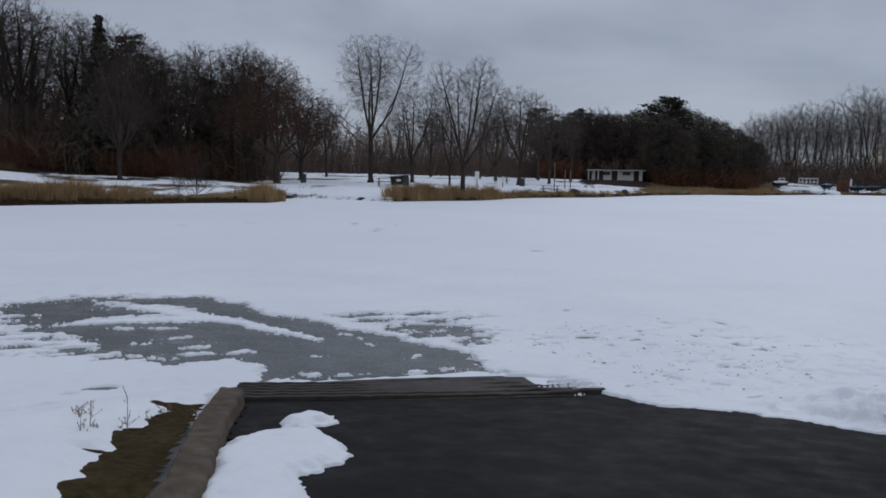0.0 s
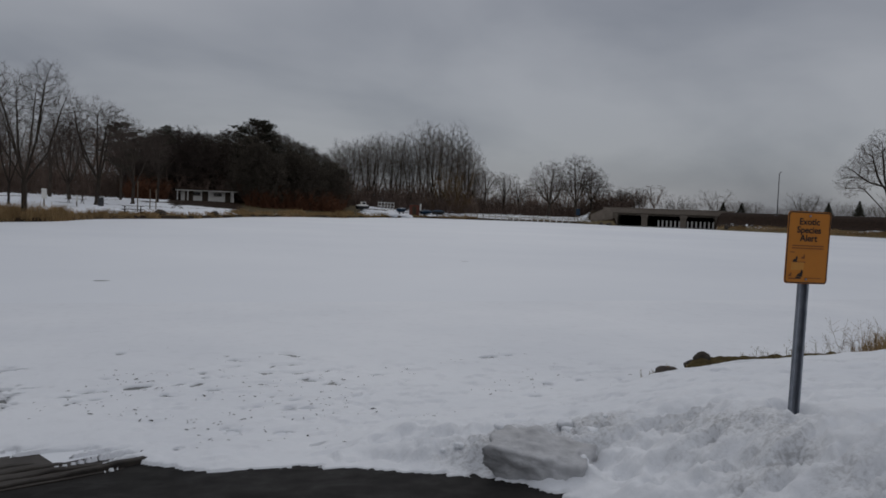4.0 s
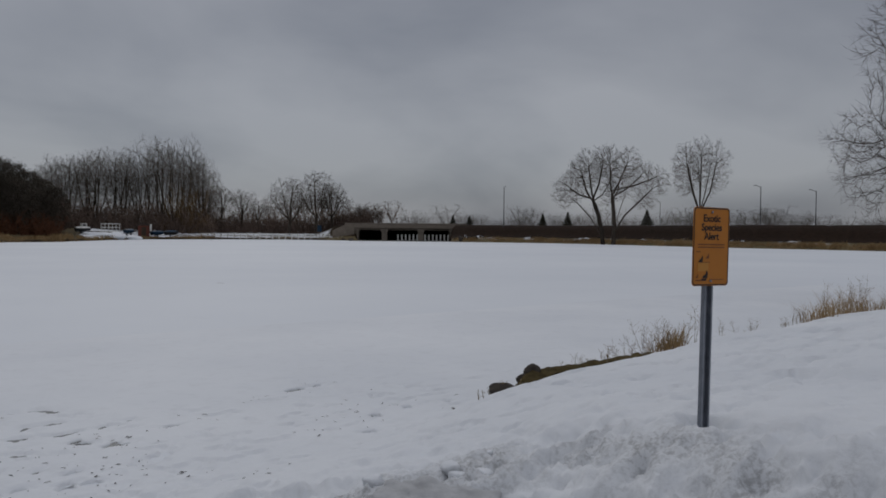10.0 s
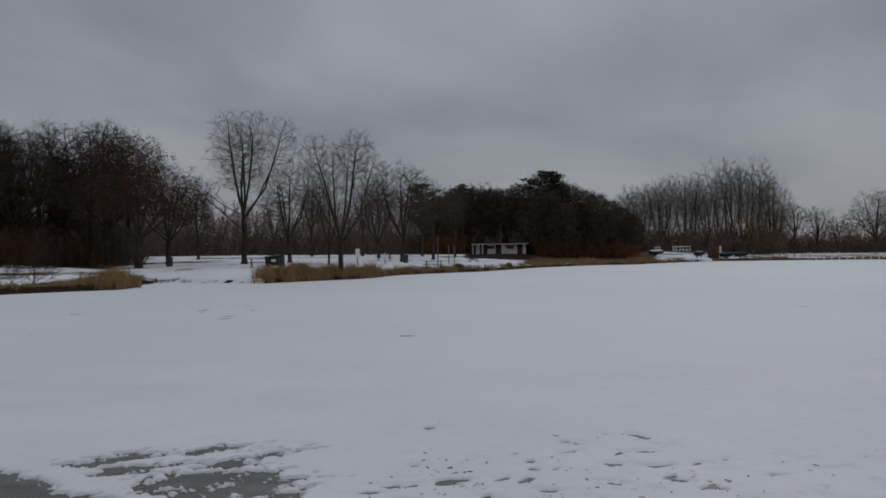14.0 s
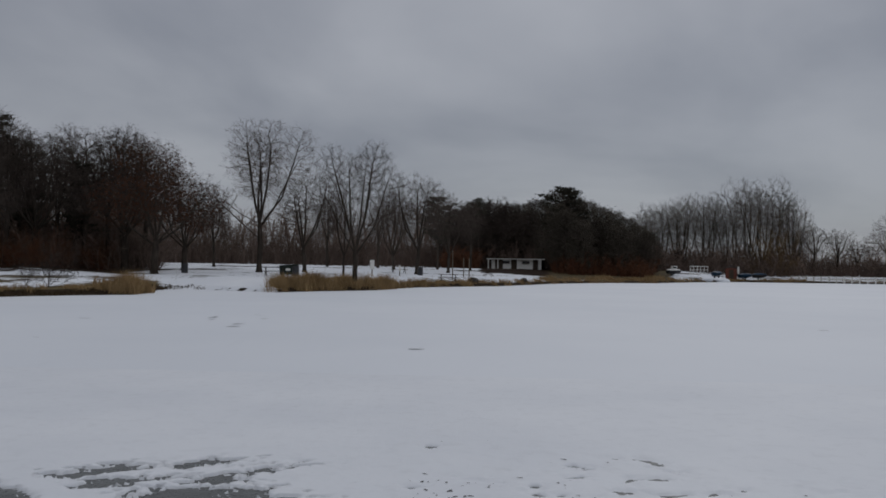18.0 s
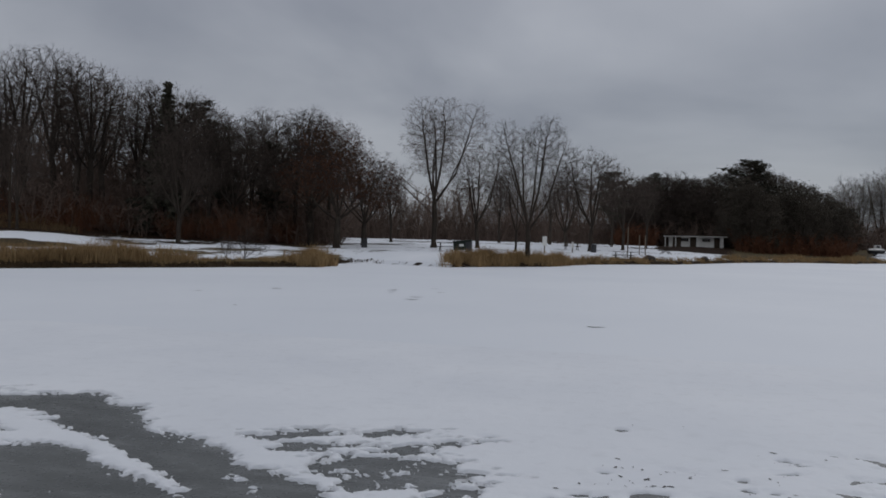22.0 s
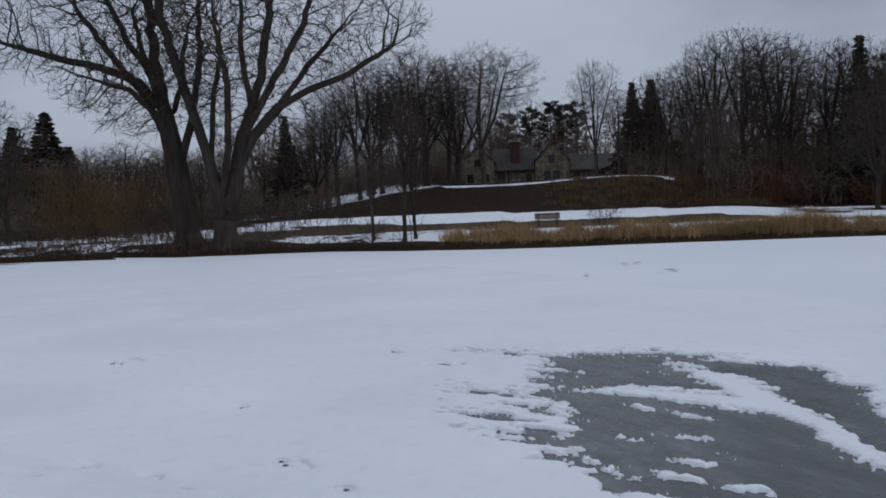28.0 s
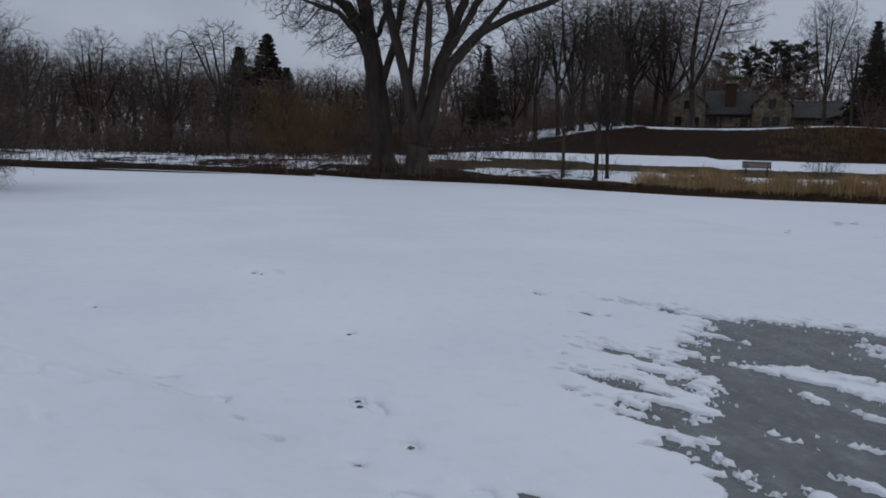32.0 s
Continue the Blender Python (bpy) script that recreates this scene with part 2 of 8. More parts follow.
M_CONCRETE = mottled("concrete", (0.14, 0.118, 0.095), (0.28, 0.24, 0.20), 9, 0.85, 0.4, 0.008)
M_KERB = mottled("worn_kerb", (0.055, 0.044, 0.034), (0.15, 0.122, 0.095), 9, 0.85, 0.5, 0.008)
M_RIB = mottled("worn_rib_concrete", (0.016, 0.0135, 0.0115), (0.058, 0.049, 0.041), 9, 0.8, 0.4, 0.006)
M_RAMP = mottled("wet_concrete", (0.016, 0.013, 0.011), (0.055, 0.046, 0.039), 7, 0.7, 0.4, 0.008)
M_BARK = mottled("bark", (0.029, 0.024, 0.020), (0.087, 0.071, 0.058), 5, 0.95, 0.7, 0.03, stretch=(1, 1, 0.25), vary=0.3)
M_PALE = mottled("pale_bark", (0.028, 0.023, 0.019), (0.085, 0.071, 0.058), 4, 0.95, 0.7, 0.03, stretch=(1, 1, 0.25), vary=0.2)
M_TWIG = mottled("twigs", (0.043, 0.034, 0.029), (0.112, 0.090, 0.076), 2, 0.95, 0.0, vary=0.3)
M_WOODS = mottled("deep_wood", (0.080, 0.059, 0.048), (0.20, 0.148, 0.120), 0.12, 0.95, 0.0)
M_TWIG_PALE = mottled("pale_twigs", (0.09, 0.078, 0.068), (0.17, 0.15, 0.13), 2, 0.95, 0.0, vary=0.25)
M_TWIG_RUST = mottled("rust_leaves", (0.065, 0.030, 0.018), (0.15, 0.070, 0.040), 3, 0.95, 0.0, vary=0.25)
M_TWIG_GOLD = mottled("willow_twigs", (0.07, 0.046, 0.024), (0.15, 0.098, 0.05), 3, 0.95, 0.0, vary=0.2)
M_NEEDLE = mottled("needles", (0.036, 0.035, 0.026), (0.085, 0.080, 0.060), 1.5, 0.9, 0.0, vary=0.25)
M_GROVE = mottled("winter_needles", (0.050, 0.043, 0.034), (0.105, 0.09, 0.072), 1.5, 0.95, 0.0, vary=0.25)
M_SEDGE = mottled("dark_sedge", (0.035, 0.024, 0.014), (0.10, 0.07, 0.04), 2, 0.9, 0.0)
M_REED = mottled("dry_reeds", (0.18, 0.115, 0.055), (0.44, 0.31, 0.16), 0.6, 0.9, 0.0)
M_HILLGRASS = mottled("hill_grass", (0.075, 0.05, 0.028), (0.20, 0.14, 0.075), 0.4, 0.9, 0.0)
M_WEED = mottled("dry_weeds", (0.14, 0.105, 0.065), (0.32, 0.25, 0.16), 4, 0.9, 0.0)
M_ROCK = mottled("shore_rock", (0.030, 0.025, 0.021), (0.11, 0.095, 0.082), 4, 0.9, 0.6, 0.03)
M_MOSS = mottled("matted_grass", (0.018, 0.014, 0.006), (0.07, 0.050, 0.024), 18, 0.95, 0.9, 0.03)
M_BANKTURF = mottled("bank_turf", (0.030, 0.024, 0.012), (0.13, 0.098, 0.045), 9, 0.95, 0.9, 0.03)
M_ROOF = mottled("roof_shingle", (0.045, 0.042, 0.04), (0.10, 0.095, 0.09), 3, 0.9, 0.4, 0.02, vary=0.2)
M_BRICK = mottled("chimney_brick", (0.05, 0.03, 0.024), (0.10, 0.058, 0.044), 6, 0.9, 0.4, 0.01)
M_WHITE = mottled("white_paint", (0.62, 0.61, 0.57), (0.80, 0.79, 0.75), 2, 0.6, 0.1, 0.01)
M_DARKWOOD = mottled("dark_wood", (0.030, 0.022, 0.016), (0.08, 0.058, 0.04), 6, 0.8, 0.3, 0.01, vary=0.2)
M_WOOD = mottled("weathered_wood", (0.13, 0.105, 0.08), (0.28, 0.235, 0.185), 5, 0.85, 0.3, 0.01, stretch=(0.2, 3, 3), vary=0.2)
M_BENCH = mottled("brown_bench_paint", (0.10, 0.06, 0.042), (0.20, 0.13, 0.095), 5, 0.7, 0.2, 0.005, vary=0.15)
M_GLASS = mottled("window_glass", (0.012, 0.014, 0.017), (0.03, 0.033, 0.04), 1, 0.1, 0.0)
M_GALV = mottled("galvanized_steel", (0.16, 0.175, 0.20), (0.30, 0.32, 0.36), 12, 0.5, 0.15, 0.002, metal=0.6)
M_STEEL = mottled("dark_steel", (0.03, 0.03, 0.032), (0.09, 0.09, 0.095), 5, 0.55, 0.1, 0.002, metal=0.4)
M_ORANGE = mottled("orange_sheeting", (0.40, 0.140, 0.012), (0.48, 0.175, 0.018), 6, 0.42, 0.05, 0.001)
M_INK = mottled("black_ink", (0.012, 0.008, 0.006), (0.03, 0.02, 0.014), 10, 0.5, 0.0)
M_INKFADE = mottled("faded_ink", (0.15, 0.05, 0.012), (0.22, 0.08, 0.018), 10, 0.5, 0.0)
M_PALEPRINT = mottled("pale_print", (0.44, 0.19, 0.03), (0.52, 0.24, 0.045), 10, 0.5, 0.0)
M_GREEN = mottled("green_paint", (0.006, 0.012, 0.008), (0.011, 0.022, 0.015), 4, 0.5, 0.05, 0.003)
M_BLUE = mottled("blue_paint", (0.006, 0.022, 0.045), (0.013, 0.045, 0.085), 4, 0.45, 0.05, 0.003)
M_REDPAINT = mottled("dull_red_paint", (0.10, 0.03, 0.02), (0.17, 0.055, 0.035), 4, 0.6, 0.05, 0.003)
M_TYRE = mottled("rubber", (0.01, 0.01, 0.01), (0.03, 0.03, 0.03), 9, 0.85, 0.2, 0.004)

# ---- builders ----
EYE = (1.6, 3.2)        # where the camera spends most of the clip
LAKE = (0.0, 25.0)      # a point on the lake from which its whole shore is in sight


def spot(az, d):
    """Plan place at d metres from EYE; az: degrees to the left of +y."""
    return EYE[0] - d * math.sin(radians(az)), EYE[1] + d * math.cos(radians(az))


def smooth(x, a, b):
    u = np.clip((np.asarray(x, float) - a) / (b - a), 0, 1)
    return u * u * (3 - 2 * u)


_tab = np.random.RandomState(5).rand(256, 256)


def vnoise(x, y):
    xi, yi = np.floor(x).astype(int), np.floor(y).astype(int)
    fx, fy = x - xi, y - yi
    fx, fy = fx * fx * (3 - 2 * fx), fy * fy * (3 - 2 * fy)
    a, b = _tab[xi % 256, yi % 256], _tab[(xi + 1) % 256, yi % 256]
    c, d = _tab[xi % 256, (yi + 1) % 256], _tab[(xi + 1) % 256, (yi + 1) % 256]
    return (a * (1 - fx) + b * fx) * (1 - fy) + (c * (1 - fx) + d * fx) * fy


def fbm(x, y, octaves=4, gain=0.5):
    """Smooth noise about 0, within -0.5 and 0.5."""
    x, y = np.asarray(x, float), np.asarray(y, float)
    out, amp, total, k = 0, 1.0, 0, 1.0
    for _ in range(octaves):
        out, total = out + amp * (vnoise(x * k + 17.3 * k, y * k + 5.1 * k) - 0.5), total + amp
        amp, k = amp * gain, k * 2.03
    return out / total * 1.4


def mesh_of(name, verts, faces, mat, smooth_shade=True):
    me = bpy.data.meshes.new(name)
    me.from_pydata([tuple(v) for v in verts], [], [tuple(f) for f in faces])
    me.materials.append(mat)
    if smooth_shade:
        me.polygons.foreach_set("use_smooth", [True] * len(me.polygons))
    me.update()
    return me


def sheet(name, verts, faces, mat, parent=None, smooth_shade=True, label=""):
    ob = new(name, mesh_of(name, verts, faces, mat, smooth_shade))
    if parent:
        ob.parent = parent
    if label:
        ob["label"] = label
    return ob


def part(name, bm, mat, parent, label="", smooth_shade=False):
    """Links a bmesh as one mesh object under a thing or a part."""
    me = bpy.data.meshes.new(name)
    bm.to_mesh(me)
    bm.free()
    me.materials.append(mat)
    if smooth_shade:
        me.polygons.foreach_set("use_smooth", [True] * len(me.polygons))
    ob = new(name, me)
    ob.parent = parent
    if label:
        ob["label"] = label
    return ob


def thing(name, m, label, category, group="", kind=""):
    """An Empty at the base of a thing."""
    ob = new(name)
    ob.empty_display_size = 0.1
    ob.matrix_basis = m
    return tagged(ob, label, category, group, kind)


def box(x0, y0, z0, x1, y1, z1, bevel=0.0, bm=None):
    bm = bm or bmesh.new()
    made = bmesh.ops.create_cube(bm, size=1.0, matrix=Matrix.LocRotScale(
        ((x0 + x1) / 2, (y0 + y1) / 2, (z0 + z1) / 2), None, (abs(x1 - x0), abs(y1 - y0), abs(z1 - z0))))
    if bevel:
        edges = list({e for v in made["verts"] for e in v.link_edges})
        bmesh.ops.bevel(bm, geom=edges, offset=bevel, segments=1, affect="EDGES", profile=0.6)
    return bm


def rod(a, b, r0, r1=None, sides=8, bm=None):
    """A tapered round bar from a to b."""
    bm = bm or bmesh.new()
    a, b = Vector(a), Vector(b)
    turn = (b - a).to_track_quat("Z", "Y").to_matrix().to_4x4()
    bmesh.ops.create_cone(bm, cap_ends=True, segments=sides, radius1=r0, radius2=r0 if r1 is None else r1,
                          depth=(b - a).length, matrix=Matrix.Translation((a + b) / 2) @ turn)
    return bm


def prism(outline, y0, y1, bm=None):
    """An outline in x, z drawn out along y."""
    bm = bm or bmesh.new()
    lo, hi = [bm.verts.new((x, y0, z)) for x, z in outline], [bm.verts.new((x, y1, z)) for x, z in outline]
    bm.faces.new(lo)
    bm.faces.new(hi[::-1])
    for k in range(len(lo)):
        bm.faces.new((lo[k], hi[k], hi[k - 1], lo[k - 1]))
    bmesh.ops.recalc_face_normals(bm, faces=bm.faces)
    return bm


# ---- the land ----
# the far shore by bearing and distance from EYE, then the near shore by plan place
SHORE = [spot(a, d) for a, d in ((-60, 110), (-55, 118), (-50, 130), (-45, 138), (-40, 140), (-36, 149), (-32, 148), (-27, 160), (-22, 154), (-17, 148), (-12, 116),
         (-9, 112), (-5, 97), (-3.5, 88), (-1, 78), (1, 75), (4.7, 69), (7.5, 59.5), (9, 57.5), (14.9, 52), (17, 54), (20, 57), (22.6, 57),
         (23.4, 50), (24.5, 47), (28, 46), (33, 44), (43, 41.5), (50, 40.5), (55, 39.5), (60, 40), (66, 42), (72, 46), (78, 47), (82, 48), (86, 50), (88, 56),
         (95, 55), (103, 58), (107, 62))]
SHORE += [(-47, -17), (-30, -9.5), (-19, -4.2), (-13.5, -1.2), (-10.5, -0.2), (-8.5, 0.9), (-6, 2.6), (-3.5, 4.4), (-1.2, 5.6), (0, 6.3), (1.5, 7.0), (3, 7.2), (4.5, 7.4), (7.5, 8.2),
          (11, 8.7), (15, 9.0), (20, 9.2), (30, 8.6), (50, 6), (80, 12), (98, 34)]
_sh = np.array(SHORE) - np.array(LAKE)
_ang = np.arctan2(_sh[:, 1], _sh[:, 0])
_ord = np.argsort(_ang)
_ang, _rad = _ang[_ord], np.hypot(_sh[:, 0], _sh[:, 1])[_ord]
_ang3, _rad3 = np.r_[_ang - 2 * math.pi, _ang, _ang + 2 * math.pi], np.r_[_rad, _rad, _rad]


def shore_radius(a):
    return np.interp(a, _ang3, _rad3) + 0.5 * fbm(np.cos(a) * 40, np.sin(a) * 40, 3) * smooth(np.interp(a, _ang3, _rad3), 24, 40)


def inland(x, y):
    """Metres from the shoreline, along the ray from the lake's middle."""
    dx, dy = x - LAKE[0], y - LAKE[1]
    return np.hypot(dx, dy) - shore_radius(np.arctan2(dy, dx))


def bearing(x, y):
    dx, dy = x - EYE[0], y - EYE[1]
    return np.degrees(np.arctan2(-dx, dy)), np.hypot(dx, dy)


def ramp_v(x, y):
    return -0.469 * x + 0.883 * y


def ramp_z(x, y):
    return np.interp(y + 0 * x, [-40, 0, 3, 6.3, 7.0, 8], [0.80, 0.56, 0.40, 0.0, -0.02, -0.1])


def kerb_x(y):
    return np.interp(y, [-12, 0, 1.5, 2.8, 4.06, 5.2], [0.42, 0.42, 0.34, 0.05, -0.46, -0.86])


def edge_x(y):
    return np.interp(y, [-12, 0, 3, 4.2, 4.9, 5.5, 6.1, 6.6], [5.0, 4.75, 4.5, 4.34, 4.28, 4.10, 3.6, 2.9])


def near_ground(x, y):
    """The camera's own bank: boat ramp in the middle, a low bank on either side."""
    s = inland(x, y)
    firm = smooth(x, 5.2, 6.9)
    bank = (0.12 + 0.22 * firm) * smooth(s, -0.2, 0.9) + (0.72 - 0.30 * firm) * smooth(s, 0.4, 4.5) + 0.1 * smooth(s, 4, 12)
    left = 0.16 * smooth(s, -0.2, 0.8) + 0.40 * smooth(s, 0.3, 4.0) + 0.2 * smooth(s, 4, 12)
    r = ramp_z(x, y)
    w_r, w_l = smooth(x - edge_x(y), 0.0, 1.2), smooth(kerb_x(y) - x, 0.2, 1.6)
    return r * (1 - w_r) * (1 - w_l) + bank * w_r + left * w_l


def ground_z(x, y):
    x, y = np.asarray(x, float), np.asarray(y, float)
    s, (az, d) = inland(x, y), bearing(x, y)
    right = smooth(-az, 26, 29)
    z = 0.30 * smooth(s, 0, 1.3) + 0.55 * smooth(s, 0.8, 12) + 0.9 * smooth(s, 12, 60) + 0.8 * smooth(s, 60, 160)
    z = z + 0.08 * fbm(x * 0.25, y * 0.25) * smooth(s, 1, 5) + 0.5 * fbm(x * 0.03, y * 0.03, 2) * smooth(s, 10, 40)
    z = z + 0.75 * smooth(az, 36, 44) * (1 - smooth(az, 72, 84)) * smooth(d, 50, 74)
    side = smooth(az, 36, 53) * (1 - smooth(az, 63, 77))
    z = z + side * (3.2 * smooth(d, 73, 102) + 1.3 * smooth(d, 106, 130))
    z = z + 1.7 * smooth(az, 60, 69) * (1 - smooth(az, 76, 86)) * smooth(d, 92, 124)
    z = z + 1.2 * smooth(az, 24, 40) * (1 - smooth(az, 44, 60)) * smooth(d, 72, 100)
    road = smooth(-az, 29, 31) * (1 - smooth(-az, 110, 130))
    gap = smooth(-az, 32.0, 32.4) * (1 - smooth(-az, 38.9, 39.3))
    z = z * (1 - road) + road * (0.35 * smooth(s, 0, 1.5) + 0.75 * smooth(s, 1, 7) + 1.95 * smooth(s, 5, 12) + 0.2 * smooth(s, 12, 14))
    z = z * (1 - gap * (1 - smooth(s, 17, 20))) - 0.6 * gap * (1 - smooth(s, 17, 20))
    z = z + smooth(-az, 1, 2) * (1 - smooth(-az, 4, 5.5)) * 0.12 * smooth(d, 108, 116) * (1 - smooth(d, 122, 128))
    z = z + np.where(s < 0, 0.7 * s, 0)
    near = 1 - smooth(np.hypot(x - 2, y + 2), 22, 34)
    return z * (1 - near) + near * (near_ground(x, y) - 0.14 + np.where(s < 0, 0.3 * s, 0))


def cover_tone(x, y):
    """How far snow lies on the ground, and how dark the ground is where it does not."""
    s, (az, d) = inland(x, y), bearing(x, y)
    d = d + 5.5 * fbm(x * 0.09, y * 0.09, 4)
    band = 0.5 + 0.5 * np.sin((d - 40) * 0.42 + 3 * fbm(x * 0.05, y * 0.05) + az * 0.15)
    lawn = 0.44 + 0.42 * band * smooth(s, 2.5, 7)
    cover = np.where(s < 1.0, 0.02, np.where(s < 3.0, 0.20, lawn))
    tone = np.where(s < 1.2, 0.9, np.where(s < 6, 0.15, 0.45 + 0.4 * smooth(s, 8, 25)))
    strip = smooth(az, 37, 43) * (1 - smooth(az, 76, 84))
    cover = cover * (1 - strip) + strip * np.where(s < 3.2, 0.02, np.where(d < 52.5, 0.64, np.where(d < 61, 0.16, np.where(d < 72, 0.84, np.where(d < 97, -0.4, np.where(d < 110, 1.1, 0.25))))))
    tone = tone * (1 - strip) + strip * np.where(s < 1.4, 0.9, np.where(d < 72, 0.7, 1.0))
    slope = smooth(az, 62, 65) * (1 - smooth(az, 76, 80)) * smooth(d, 92, 95) * (1 - smooth(d, 116, 122))
    cover = cover * (1 - slope) + slope * 0.85
    mud = smooth(az, 62, 67) * (1 - smooth(az, 96, 104)) * (1 - smooth(s - 4.0 * smooth(az, 72, 78) * (1 - smooth(az, 90, 94)), 3.6, 5.2))
    cover, tone = cover * (1 - mud) + mud * 0.02, tone * (1 - mud) + mud * 0.97
    wood = smooth(az, 22, 27) * (1 - smooth(az, 40, 46)) * smooth(d, 68, 80)
    cover, tone = cover * (1 - wood) + wood * 0.12, tone * (1 - wood) + wood
    open_ = smooth(az, 13.5, 15) * (1 - smooth(az, 22, 23.4)) * (1 - smooth(d, 72, 90))
    cover = cover * (1 - open_) + open_ * np.where(s < 1, 0.60, np.where(d < 66, 0.90, 0.66))
    front = smooth(-az, -3, -1) * (1 - smooth(-az, 5, 7)) * smooth(s, 0.5, 1.5) * (1 - smooth(s, 14, 20))
    cover = cover + front * 0.14
    beach = smooth(az, 1, 4) * (1 - smooth(az, 13, 14))
    cover = cover + beach * 0.12 * smooth(s, 3, 8)
    pines = smooth(-az, 3.6, 5.5) * (1 - smooth(-az, 12.5, 14)) * smooth(s, 1.5, 5)
    cover, tone = cover * (1 - pines) + pines * 0.05, tone * (1 - pines) + pines * 0.5
    rest = smooth(-az, -0.6, 0.2) * (1 - smooth(-az, 4.4, 5.2)) * smooth(d, 104, 108)
    cover, tone = cover * (1 - rest) + rest * 0.16, tone * (1 - rest) + rest
    far_l = smooth(az, 82, 86)
    cover, tone = cover * (1 - far_l) + far_l * np.where(s < 2.6, 0.0, 0.54), tone * (1 - far_l) + far_l * 0.95
    road = smooth(-az, 29, 31)
    cover = cover * (1 - road) + road * np.where(s < 2.5, 0.18, np.where(s < 6, 0.36, np.where(s < 13, 0.06, 0.25)))
    tone = tone * (1 - road) + road * np.where(s < 4.5, 0.12, 1.0)
    far = smooth(d, 170, 260)
    return cover * (1 - far) + far * 0.36, tone * (1 - far) + far * 0.7


def build_land():
    n = 1500
    a = np.linspace(0, 2 * math.pi, n, endpoint=False)
    rings = np.r_[-2.5, -0.5, 0.0, 0.35, 0.7, 1.1, 1.6, 2.2, 3, 4, 5, 6, 7, 8.5, 10, 12, 14, 16, 18.5, 21, 24, 27, 30, 34, 38, 43, 48, 54, 60, 67, 75, 85, 97, 112, 130, 155, 190, 240, 320, 450, 700, 1100, 1800, 3000]
    r = shore_radius(a)[None, :] + rings[:, None]
    x, y = LAKE[0] + r * np.cos(a)[None, :], LAKE[1] + r * np.sin(a)[None, :]
    z = ground_z(x, y)
    cover, tone = cover_tone(x, y)
    near = np.hypot(x - 2, y + 2) < 26
    cover = np.where(near, np.where(inland(x, y) < 0.5, 0.5, 0.95), cover)
    k = np.arange(len(rings) - 1)[:, None] * n
    j, j2 = np.arange(n)[None, :], (np.arange(n)[None, :] + 1) % n
    faces = np.stack([k + j, k + j2, k + n + j2, k + n + j], -1).reshape(-1, 4)[:, ::-1]
    ob = sheet("ground", np.stack([x, y, z], -1).reshape(-1, 3).tolist(), faces.tolist(), M_GROUND)
    for key, v in (("cover", cover), ("tone", tone)):
        ob.data.attributes.new(key, "FLOAT", "POINT").data.foreach_set("value", v.ravel().astype(np.float32))
    tagged(ob, "park ground with patchy melting snow, dead grass and leaf litter", "ground", kind="structure")
    # the frozen lake
    rr = np.r_[0.0, 0.12, 0.25, 0.4, 0.55, 0.7, 0.82, 0.9, 0.95, 0.98, 1.0]
    r = (shore_radius(a) + 0.25)[None, :] * rr[1:, None]
    x, y = LAKE[0] + r * np.cos(a)[None, :], LAKE[1] + r * np.sin(a)[None, :]
    verts = [(LAKE[0], LAKE[1], 0.0)] + np.stack([x, y, x * 0], -1).reshape(-1, 3).tolist()
    faces = [(0, 1 + i, 1 + (i + 1) % n) for i in range(n)]
    for k in range(len(rr) - 2):
        b = 1 + k * n
        faces += [(b + i, b + n + i, b + n + (i + 1) % n, b + (i + 1) % n) for i in range(n)]
    tagged(sheet("lake", verts, faces, M_LAKE), "frozen lake under an even sheet of white snow", "lake", kind="structure")


build_land()

# a lead of open dark water along the far bank
_w = [spot(a, d) for a, d in ((91, 51.0), (95, 50.8), (99, 51.8), (103, 53.8), (107, 58), (108.5, 63), (107, 63.5), (103, 58.5), (99, 55.2), (95, 53.2))]
tagged(sheet("water", [(x, y, 0.012) for x, y in _w], [tuple(range(len(_w)))], M_WATER), "narrow lead of open dark water along the frozen bank", "water", kind="structure")


# ---- the near shore ----
def seg_dist(x, y, line):
    """Distance to a polyline of (x, y, half width), less that half width."""
    best = np.full(np.shape(x), 1e9)
    for (x0, y0, w0), (x1, y1, w1) in zip(line[:-1], line[1:]):
        dx, dy = x1 - x0, y1 - y0
        u = np.clip(((x - x0) * dx + (y - y0) * dy) / (dx * dx + dy * dy + 1e-9), 0, 1)
        best = np.minimum(best, np.hypot(x - x0 - u * dx, y - y0 - u * dy) - (w0 + u * (w1 - w0)))
    return best


def poly_dist(x, y, pts):
    """Signed distance to a closed outline, negative within."""
    inside = np.zeros(np.shape(x), bool)
    for (x0, y0), (x1, y1) in zip(pts, pts[1:] + pts[:1]):
        cross = ((y0 > y) != (y1 > y)) & (x < (x1 - x0) * (y - y0) / (y1 - y0 + 1e-12) + x0)
        inside ^= cross
    d = seg_dist(x, y, [(a, b, 0) for a, b in pts + pts[:1]])
    return np.where(inside, -d, d)


